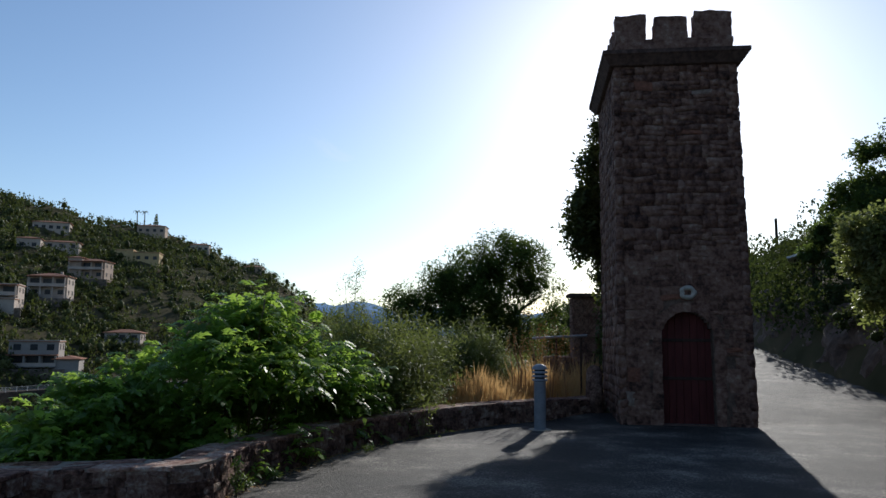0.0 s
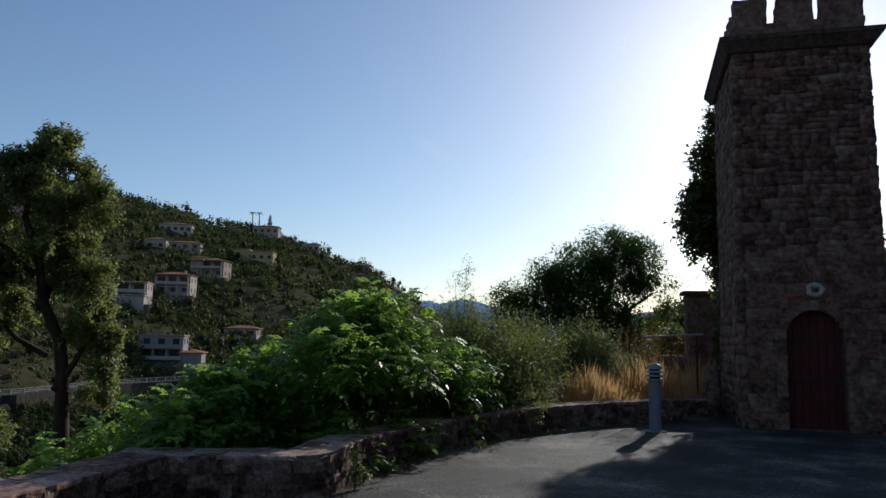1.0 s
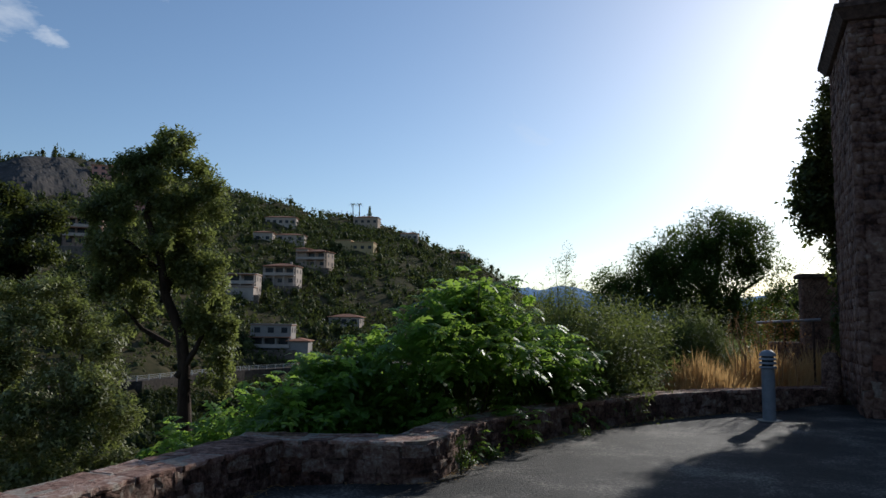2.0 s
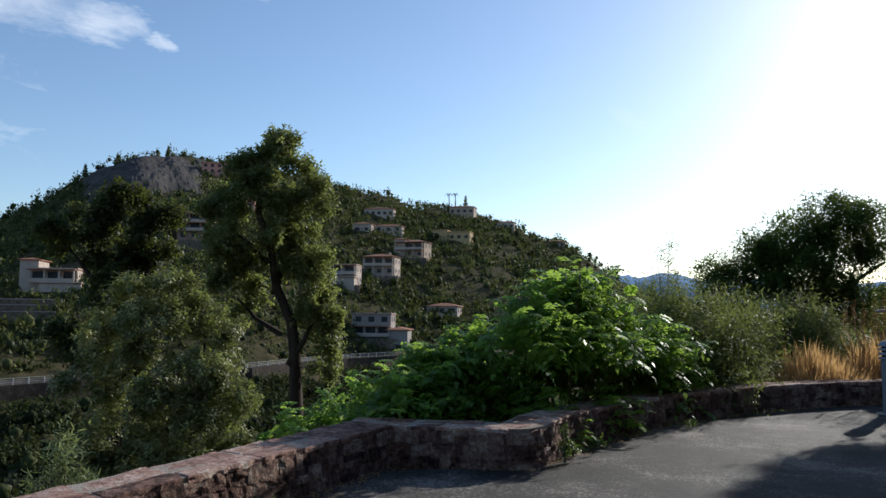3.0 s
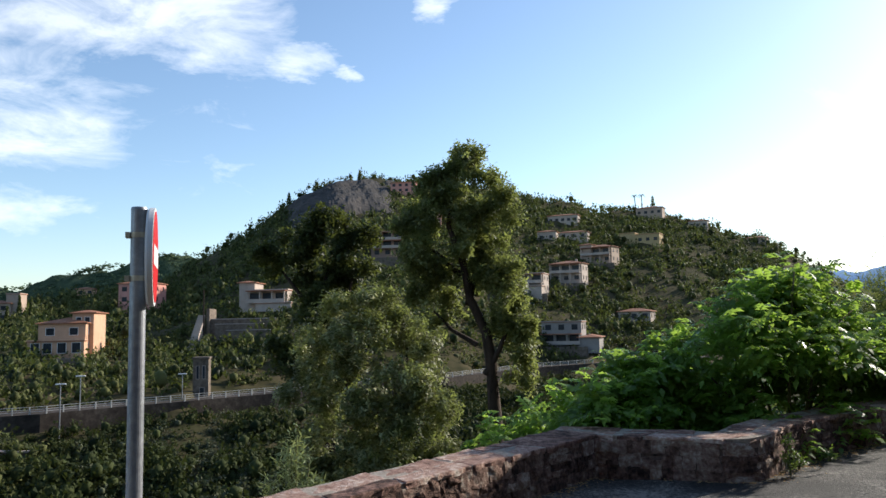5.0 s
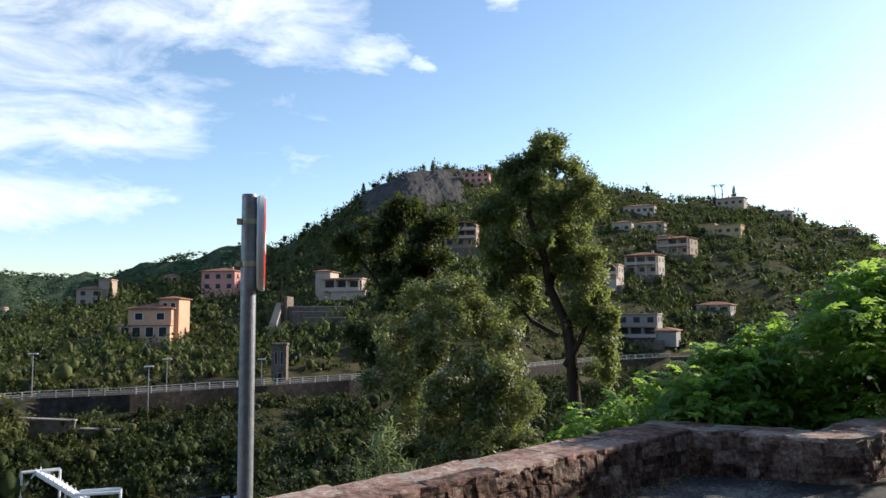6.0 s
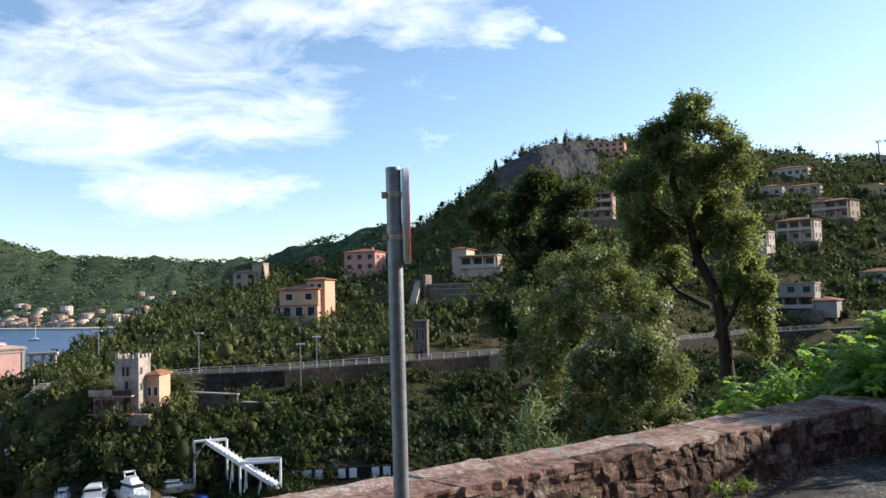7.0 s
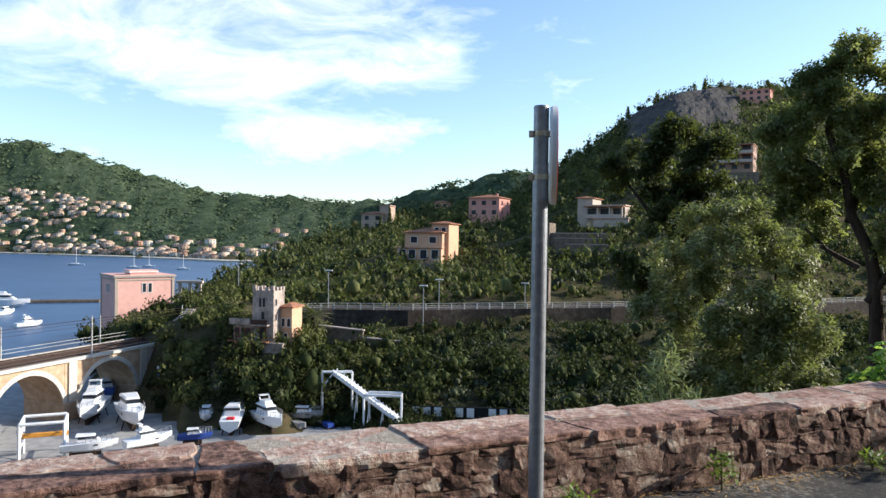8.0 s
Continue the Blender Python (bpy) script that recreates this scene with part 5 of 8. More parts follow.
W_white = render_coat("white_render", (0.50, 0.41, 0.345))
W_cream = render_coat("cream_render", (0.46, 0.345, 0.27))
W_brown = render_coat("brown_render", (0.42, 0.285, 0.225))
W_orange = render_coat("orange_render", (0.66, 0.40, 0.26))
W_pink = render_coat("pink_render", (0.66, 0.32, 0.26))
W_hotel = render_coat("salmon_render", (0.80, 0.46, 0.39))
W_yellow = render_coat("ochre_render", (0.50, 0.37, 0.19))
W_grey = render_coat("grey_render", (0.34, 0.305, 0.275))
W_castle = render_coat("grey_stone_render", (0.42, 0.355, 0.315))
FOOTPRINTS = []


def window(parent, x, y, z, w, h, facing, mat=None):
    """A framed window set into a wall face; facing 'f' front or 's' side."""
    bm = bmesh.new()
    t = 0.08
    if facing == "f":
        for a, b, c, d in ((x - w / 2 - t, x - w / 2, z - t, z + h + t), (x + w / 2, x + w / 2 + t, z - t, z + h + t), (x - w / 2, x + w / 2, z - t, z), (x - w / 2, x + w / 2, z + h, z + h + t)):
            box(bm, (a, y - 0.07, c), (b, y + 0.02, d))
    else:
        for a, b, c, d in ((y - w / 2 - t, y - w / 2, z - t, z + h + t), (y + w / 2, y + w / 2 + t, z - t, z + h + t), (y - w / 2, y + w / 2, z - t, z), (y - w / 2, y + w / 2, z + h, z + h + t)):
            box(bm, (x - 0.02, a, c), (x + 0.07, b, d))
    fr = part("window", bm, mat or M_white, parent)
    bm = bmesh.new()
    if facing == "f":
        box(bm, (x - w / 2, y - 0.03, z), (x + w / 2, y - 0.004, z + h))
    else:
        box(bm, (x + 0.004, y - w / 2, z), (x + 0.03, y + w / 2, z + h))
    part("pane", bm, M_glass, fr)


def roof_hip(parent, x0, x1, y0, y1, z, rise, over=0.5, mat=None):
    bm = bmesh.new()
    a, b, c, d = x0 - over, x1 + over, y0 - over, y1 + over
    low = [bm.verts.new(p) for p in ((a, c, z), (b, c, z), (b, d, z), (a, d, z))]
    eav = [bm.verts.new(p) for p in ((a, c, z + 0.15), (b, c, z + 0.15), (b, d, z + 0.15), (a, d, z + 0.15))]
    m = min((b - a), (d - c)) / 2
    if b - a > d - c:
        r0, r1 = bm.verts.new((a + m, (c + d) / 2, z + rise)), bm.verts.new((b - m, (c + d) / 2, z + rise))
        bm.faces.new((eav[0], eav[1], r1, r0)), bm.faces.new((eav[2], eav[3], r0, r1))
        bm.faces.new((eav[1], eav[2], r1)), bm.faces.new((eav[3], eav[0], r0))
    else:
        r0, r1 = bm.verts.new(((a + b) / 2, c + m, z + rise)), bm.verts.new(((a + b) / 2, d - m + 0.001, z + rise))
        bm.faces.new((eav[0], eav[1], r0)), bm.faces.new((eav[2], eav[3], r1))
        bm.faces.new((eav[1], eav[2], r1, r0)), bm.faces.new((eav[3], eav[0], r0, r1))
    bm.faces.new(low[::-1])
    for k in range(4):
        bm.faces.new((low[k], low[(k + 1) % 4], eav[(k + 1) % 4], eav[k]))
    return part("roof", bm, mat or M_roof, parent)


def villa(label, x, y, rz, w, d, floors, mat, roof="hip", cols=3, side=2, balcony=(), wings=(), chimney=False, name="house", z=None, fh=2.9, drop=2.2, group="hillside houses", trim=None, terrace=0.0):
    """A plastered house whose front looks along its own -y."""
    zz = land_at(x, y) + 0.3 if z is None else z
    h = empty(name, (x, y, zz), rz)
    FOOTPRINTS.append((x, y, max(w, d) * 0.5 + 0.6))
    H = floors * fh
    for k, (x0, x1, y0, y1, hh, rf) in enumerate(((-w / 2, w / 2, -d / 2, d / 2, H, roof), *wings)):
        bm = bmesh.new()
        box(bm, (x0, y0, -drop), (x1, y1, hh))
        part("wall", bm, mat, h)
        if rf == "hip":
            roof_hip(h, x0, x1, y0, y1, hh, min(x1 - x0, y1 - y0) * 0.13 + 0.15)
        elif rf == "flat":
            bm = bmesh.new()
            box(bm, (x0 - 0.15, y0 - 0.15, hh), (x1 + 0.15, y1 + 0.15, hh + 0.25))
            part("roof", bm, mat, h)
            bm = bmesh.new()
            box(bm, (x0 - 0.25, y0 - 0.25, hh - 0.12), (x1 + 0.25, y1 + 0.25, hh + 0.02))
            part("eaves", bm, M_roof if name == "house" else M_white, h)
    for f in range(floors):
        for c in range(cols):
            wx = -w / 2 + w * (c + 0.5) / cols
            deep = f in balcony
            window(h, wx, -d / 2, f * fh + (0.15 if deep else 0.8), 1.5 if not deep else min(2.8, w / cols * 0.8), 2.2 if deep else 1.35, "f", trim or mat)
        for c in range(side):
            wy = -d / 2 + d * (c + 0.5) / side
            window(h, w / 2, wy, f * fh + 0.9, 0.95, 1.25, "s", trim or mat)
        if f in balcony:
            b = new("balcony")
            b.parent = h
            y0 = -d / 2 - 2.0
            bm = bmesh.new()
            box(bm, (-w / 2 + 0.1, y0, f * fh - 0.1), (w / 2 - 0.1, -d / 2 - 0.08, f * fh + 0.1))
            part("slab", bm, mat, b)
            bm = bmesh.new()
            box(bm, (-w / 2 + 0.1, y0, f * fh + 0.1), (w / 2 - 0.1, y0 + 0.1, f * fh + 0.85))
            part("parapet", bm, W_white, b)
            # roof over the loggia, on pillars
            bm = bmesh.new()
            box(bm, (-w / 2 - 0.1, y0 - 0.3, (f + 1) * fh - 0.32), (w / 2 + 0.1, -d / 2 - 0.26, (f + 1) * fh - 0.12))
            part("loggia_roof", bm, M_roof, b)
            for k in range(cols + 1):
                px = -w / 2 + 0.3 + (w - 0.6) * k / cols
                bm = bmesh.new()
                box(bm, (px - 0.16, y0 + 0.12, f * fh + 0.1), (px + 0.16, y0 + 0.44, (f + 1) * fh - 0.32))
                part("pillar", bm, mat, b)
                if f:
                    bm = bmesh.new()
                    box(bm, (px - 0.16, y0 + 0.12, -drop), (px + 0.16, y0 + 0.44, f * fh - 0.1))
                    part("pillar", bm, mat, b)
    if terrace:
        bm = bmesh.new()
        box(bm, (-w * 0.75, -d / 2 - terrace - 0.4, -drop - 2.5), (w * 0.7, -d / 2 - terrace, -0.5), bevel=0.05)
        part("terrace_wall", bm, M_stonewall, h)
    if chimney:
        bm = bmesh.new()
        box(bm, (w * 0.2, 0, H), (w * 0.2 + 0.7, 0.6, H + 1.7), bevel=0.05)
        part("chimney", bm, mat, h)
    return tagged(h, label, "house", group)


def build_houses():
    v = villa
    v("three-storey brown apartment house with long balconies", -166, 164.2, 38, 10, 9, 3, W_brown, "flat", 3, 2, (1, 2), fh=2.6, terrace=3.4)
    FOOTPRINTS.append((-162.5, 160.8, 10.5))
    v("house with a low terracotta roof among trees", -199.9, 223.1, 40, 7, 7, 2, W_pink, "hip", 2, 1)
    v("long modern white villa with stepped terraces", -151.5, 108.9, 38, 9.5, 7, 1, W_white, "flat", 3, 1, (0,), ((-7.2, -3.4, -3.0, 4.2, 4.9, "hip"), (-2.0, 6.4, -6.6, -5.6, -0.2, "flat")), fh=3.0)
    v("white two-storey villa with a terracotta roof and balcony", -130.9, 214.2, 16, 10.5, 8, 2, W_white, "hip", 3, 2, (1,), chimney=True, fh=3.1, terrace=3.4)
    v("cream two-storey villa with a gabled wing", -137.8, 248.3, 8, 11.5, 8, 2, W_cream, "hip", 3, 2, (1,), ((-6.2, -1.5, -5.0, 2, 7.0, "hip"),), fh=3.0, terrace=3.4)
    v("long low white bungalow with a flat tiled roof", -184.4, 298.6, 22, 14, 7, 1, W_white, "hip", 5, 2, fh=3.4)
    v("small white house with a tiled roof", -167.7, 258.3, 24, 8, 7, 1, W_white, "hip", 2, 2, fh=3.6)
    v("low pale house half hidden by trees", -164.1, 273.6, 22, 12, 7, 1, W_white, "hip", 3, 2, fh=2.8)
    v("ochre villa with a flat pale roof", -142.6, 293.2, 14, 16, 8, 1, W_yellow, "flat", 5, 2, (), ((-8.5, -2.0, -4.5, 3.0, 4.4, "flat"),), fh=3.6)
    v("brown ridge-top house with a tiled roof", -165.9, 352, 14, 13, 8, 1, W_cream, "hip", 4, 2, fh=3.6)
    v("white terraced villa stepping down the slope", -129.5, 190.1, 22, 8.5, 8, 2, W_white, "flat", 2, 2, (1,), ((-6.5, 4.5, -8.5, -4, 1.8, "flat"),), fh=2.9, terrace=3.4)
    v("grey two-storey house with dark openings and a garage terrace", -102.1, 163.5, 22, 10, 8, 2, W_grey, "flat", 3, 2, (0,), ((4.5, 9.5, -5.5, 3, 1.6, "hip"),), fh=2.8, terrace=3.4)
    v("house with a reddish tiled roof below the scrub", -102.2, 204.4, 14, 9.5, 7, 1, W_white, "hip", 3, 2, fh=2.7, z=land_at(-102.2, 204.4) - 0.7, drop=1.0)
    v("pink house under the rock face", -261, 269.9, 36, 13, 8, 2, W_pink, "hip", 4, 2, fh=2.6)
    v("small orange house on the hilltop", -246, 283, 36, 7, 6, 2, W_orange, "hip", 2, 1, fh=2.6)
    v("white house on the ridge", -144.4, 360, 14, 9, 7, 1, W_white, "hip", 3, 2, fh=3.4)
    v("cream house near the ridge end", -118.5, 366, 12, 9, 7, 1, W_cream, "hip", 3, 2, fh=3.2)
    v("orange two-storey villa with white lower windows", -153.5, 61.8, 50, 8.6, 9, 2, W_orange, "hip", 2, 2, (), ((1.2, 5.2, -2.5, 5.5, 8.0, "hip"), (-5.6, 4.6, -6.2, -4.52, 2.7, "flat")), fh=3.0, trim=M_white, terrace=5.0)
    v("pink two-storey villa with a tiled roof and chimney", -213.1, 106.9, 40, 10.5, 9, 2, W_pink, "hip", 3, 2, (), (), True, fh=3.0, z=8.9, drop=5)
    v("stone villa with a square tower end", -252.7, 81.6, 52, 8, 8, 2, W_cream, "hip", 2, 2, (), ((2.4, 6.2, -3, 3, 8.6, "flat"),), fh=2.8)
    v("small house with a bright terracotta roof", -295.8, 125.9, 55, 6.5, 6, 1, W_orange, "hip", 2, 1, fh=2.8)
    v("little pale shed on the slope", -111.5, 89.0, 40, 3.8, 3.2, 1, W_white, "flat", 1, 1, fh=2.2, drop=1.5)
    ov = [o for o in scene.objects if o.get("label", "").startswith("orange two-storey")][0]
    for x in (-4.2, -2.0, 0.6, 3.2):
        window(ov, x, -6.2, 0.4, 1.5, 1.9, "f", M_white)
    for x in (2.4, 4.0):
        window(ov, x, -2.5, 5.9, 0.9, 1.3, "f", M_white)
    # the salmon block by the water
    v("salmon-pink block with a white-edged flat roof by the water", -138.5, 1.0, 15, 9.0, 9.6, 3, W_hotel, "flat", 0, 0, (), ((-0.5, 2.8, -2, 2.4, 8.1, "flat"),), name="apartment_block", z=-12.8, fh=2.45)
    hb = [o for o in scene.objects if o.name.startswith("apartment_block")][0]
    for x in (-1.6, -0.4):
        window(hb, x + 1.2, -4.8, 4.6, 0.55, 1.4, "f")
    for yy in (-0.2, 0.75):
        window(hb, 4.5, yy, 4.7, 0.55, 1.5, "s")
    for x in (-4.4, 4.4):
        bm = bmesh.new()
        box(bm, (x - 0.2, -4.9, -4), (x + 0.2, -4.79, 7.3))
        part("pilaster", bm, W_white, hb)
    for yy in (-4.6, 4.6):
        bm = bmesh.new()
        box(bm, (4.49, yy - 0.2, -4), (4.6, yy + 0.2, 7.3))
        part("pilaster", bm, W_white, hb)
    for z0, z1, out in ((6.7, 6.95, 0.12), (7.3, 7.55, 0.3)):
        bm = bmesh.new()
        box(bm, (-4.5 - out, -4.8 - out, z0), (4.5 + out, 4.8 + out, z1 - 0.01))
        part("cornice", bm, W_white, hb)
    # bell-tower like block by the road
    t = empty("roadside_tower", (-103.6, 61.3, -9.2), 50)
    bm = bmesh.new()
    box(bm, (-1.15, -1.15, -1), (1.15, 1.15, 5.9))
    part("shaft", bm, M_stonewall, t)
    bm = bmesh.new()
    box(bm, (-1.3, -1.3, 5.9), (1.3, 1.3, 6.25), bevel=0.06)
    part("cap", bm, M_stonewall, t)
    for x in (-0.45, 0.45):
        window(t, x, -1.15, 3.0, 0.35, 1.9, "f", W_castle)
    window(t, 0.2, -1.15, 0.3, 0.6, 1.3, "f", W_castle)
    FOOTPRINTS.append((-103.6, 61.3, 4))
    tagged(t, "narrow grey stone tower standing beside the road", "tower")
    # villa with the crenellated tower
    c = empty("tower_villa", (-88.5, 14.6, -10.9), 52)
    c.scale = (0.8, 0.8, 0.8)
    FOOTPRINTS.append((-88.5, 14.6, 3.3))

    def blk(name, mat, lo, hi):
        bm = bmesh.new()
        box(bm, lo, hi)
        part(name, bm, mat, c)
    M_old = surface("weathered_castle_stone", [(0.25, (0.16, 0.125, 0.105)), (0.5, (0.36, 0.295, 0.255)), (0.75, (0.50, 0.42, 0.37))], scale=2.6, detail=9, coarse=0.5, coarse_amt=0.7, bump=0.9, bump_scale=5, rough=0.95)
    blk("tower", M_old, (-1.7, -1.7, -3), (1.7, 1.7, 7.6))
    for x in (-1.45, -0.45, 0.55, 1.45):
        blk("merlon", M_old, (x - 0.24, -1.78, 7.6), (x + 0.24, -1.35, 8.1 + (0.25 if abs(x) > 1 else 0)))
    for y in (-0.6, 0.5, 1.45):
        blk("merlon", M_old, (1.35, y - 0.24, 7.6), (1.78, y + 0.24, 8.1))
        blk("merlon", M_old, (-1.78, y - 0.24, 7.6), (-1.35, y + 0.24, 8.1))
    blk("wing", W_orange, (1.7, 0.4, -3), (3.6, 3.8, 5.0))
    blk("wing", W_orange, (-2.8, 0.2, -3), (-1.7, 4.2, 5.2))
    blk("lower_storey", M_old, (-4.6, -2.0, -3), (-1.7, 3.0, 2.6))
    blk("terrace_slab", M_old, (-5.0, -2.6, 2.6), (-1.7, 3.0, 2.85))
    # lower terraces with dark red shutters and a balcony
    blk("terrace_slab", M_roof, (-5.2, -2.9, 0.1), (1.2, -1.7, 0.28))
    blk("balcony", M_old, (-1.5, -2.7, 2.5), (1.2, -1.72, 2.68))
    blk("balcony_rail", M_iron, (-1.5, -2.7, 2.68), (1.2, -2.64, 3.4))
    blk("parapet", M_old, (-5.0, -2.6, 2.85), (-1.72, -2.45, 3.5))
    blk("lower_storey", M_old, (-1.68, -2.6, -3), (3.6, -1.72, 0.08))
    blk("eaves", M_roof, (-3.0, 0.0, 5.2), (-1.72, 4.4, 5.45))
    roof_hip(c, 1.7, 3.6, 0.4, 3.8, 5.0, 0.7, 0.3)
    for x, z, w, h in ((-0.45, 5.2, 0.4, 1.3), (0.15, 5.2, 0.4, 1.3), (0.0, 3.4, 0.5, 1.1), (0.0, 0.6, 0.9, 1.6)):
        window(c, x, -1.7, z, w, h, "f", M_red_shutter if z < 1 else M_old)
    for x, z in ((2.2, 2.2), (3.1, 2.2), (2.6, 0.0)):
        window(c, x, 0.4, z, 0.5, 1.2, "f")
    for z in (5.4, 3.2):
        window(c, 1.7, -1.0, z, 0.5, 0.9, "s", W_castle)
    for x in (-4.0, -3.0, -2.2):
        window(c, x, -2.0, 0.7, 0.6, 1.3, "f", M_red_shutter)
        window(c, x, -2.0, -1.7, 0.6, 1.3, "f", M_red_shutter)
    tagged(c, "old villa with a crenellated grey stone tower", "house")
    # retaining wall and steps beside the white villa
    w = empty("retaining_wall", (-139.5, 91.5, land_at(-139.5, 91.5)), 47)
    for lo, hi in (((-6, -0.4, -2), (8, 0.4, 2.6)), ((-4, -5.0, -3), (6, -4.4, 1.5)), ((-1, -9.0, -4), (8, -8.5, 0.2)), ((-6.6, -1.2, -2), (-5.9, 6, 5.0))):
        bm = bmesh.new()
        box(bm, lo, hi, bevel=0.08)
        part("wall_panel", bm, M_stonewall, w)
    for lo, hi in (((-6, -0.5, 2.6), (8, 0.5, 2.8)), ((-4, -5.1, 1.5), (6, -4.3, 1.68)), ((-1, -9.1, 0.2), (8, -8.4, 0.36))):
        bm = bmesh.new()
        box(bm, lo, hi, bevel=0.03)
        part("coping", bm, W_castle, w)
    for k in range(12):
        bm = bmesh.new()
        box(bm, (-8.6, -9 + k * 0.8, -4), (-7.1, -8.2 + k * 0.8, -2.4 + k * 0.55))
        part("step", bm, W_white, w, "pale concrete step")
    bm = bmesh.new()
    tube(bm, (-7.0, -2, -2), (-7.0, -2, 9.0), 0.16, 0.12, sides=8)
    part("mast", bm, M_bark, w)
    FOOTPRINTS.append((-139.5, 91.5, 8))
    tagged(w, "grey stone retaining wall of a hillside garden", "retaining wall")


M_red_shutter = surface("dark_red_shutter", [(0.3, (0.16, 0.03, 0.03)), (0.7, (0.26, 0.06, 0.05))], scale=3, bump=0.1)
build_houses()


# ---------------------------------------------------------------- corniche road with railing
M_railing = surface("weathered_railing_paint", [(0.3, (0.34, 0.33, 0.31)), (0.7, (0.52, 0.51, 0.48))], scale=2.0, bump=0.1, rough=0.7)
M_roadwall = surface("dark_road_walling", [(0.3, (0.028, 0.022, 0.018)), (0.55, (0.06, 0.047, 0.038)), (0.8, (0.12, 0.097, 0.08))], scale=1.4, coarse=0.15, coarse_amt=0.8, bump=0.9, bump_scale=3, rough=0.95)


def build_corniche():
    az = np.arange(22, 80.1, 0.5)
    bm = bmesh.new()
    rows = []
    for a in az:
        (x0, y0), (x1, y1) = at(a, float(np.interp(a, *zip(*ROAD_D))) - 3.2), at(a, float(np.interp(a, *zip(*ROAD_D))) + 3.4)
        rows.append([bm.verts.new((x0, y0, ROAD_Z - 5.0)), bm.verts.new((x0, y0, ROAD_Z + 0.12)), bm.verts.new((x1, y1, ROAD_Z + 0.12)), bm.verts.new((x1, y1, ROAD_Z - 2.6))])
    for a, b in zip(rows, rows[1:]):
        for k in range(3):
            bm.faces.new((a[k], a[k + 1], b[k + 1], b[k]))
    rd = part("road_corniche", bm, M_roadwall)
    tagged(rd, "coast road on a grey retaining wall across the hillside", "road", kind="structure")
    g = empty("guard_rail", (*at(60, 113.5), ROAD_Z + 0.1))
    base = Vector(g.location)
    a = 30.0
    pts = []
    while a < 79:
        r = float(np.interp(a, *zip(*ROAD_D))) - 3.0
        pts.append(Vector((*at(a, r), ROAD_Z + 0.1)) - base)
        a += math.degrees(1.9 / r)
    bm = bmesh.new()
    box(bm, (-0.07, -0.07, 0), (0.07, 0.07, 0.95))
    first = part("post", bm, M_railing, g)
    first.location = pts[0]
    for p in pts[1:]:
        o = new("post", first.data)
        o.parent = g
        o.location = p
    for z in (0.35, 0.62, 0.92):
        bm = bmesh.new()
        for p, q in zip(pts, pts[1:]):
            tube(bm, p + Vector((0, 0, z)), q + Vector((0, 0, z)), 0.036, sides=5, caps=False)
        part("rail", bm, M_railing, g)
    tagged(g, "weathered pale railing along the coast road", "railing")
    for k, (x, y, z, h) in enumerate(((-106.5, 26.5, -9, 5.6), (-97.0, 37.8, -9.4, 4.2), (-101.2, 42, -9, 4.4), (-100.0, 56, -9, 3.8), (-124, 16, -9.5, 6.5))):
        l = empty("street_lamp", (x, y, z), 60)
        bm = bmesh.new()
        tube(bm, (0, 0, -5.5), (0, 0, h), 0.09, 0.06, sides=8)
        part("pole", bm, M_steel, l)
        bm = bmesh.new()
        box(bm, (-0.6, -0.15, h), (0.6, 0.15, h + 0.16), bevel=0.04)
        part("lamp_head", bm, M_white, l)
        tagged(l, "tall grey street lamp beside the coast road", "street lamp", "street lamps")


build_corniche()


# ---------------------------------------------------------------- railway viaduct
W_via = surface("viaduct_masonry", [(0.3, (0.36, 0.23, 0.14)), (0.7, (0.58, 0.42, 0.29))], scale=1.2, coarse=0.2, bump=0.4, bump_scale=3)
M_trim = surface("pale_dressed_stone", [(0.3, (0.44, 0.40, 0.35)), (0.7, (0.62, 0.58, 0.52))], scale=1.5, coarse=0.3, bump=0.3)
M_ballast = surface("rusty_ballast", [(0.3, (0.12, 0.09, 0.07)), (0.7, (0.24, 0.18, 0.14))], scale=4, bump=0.8, bump_scale=8)


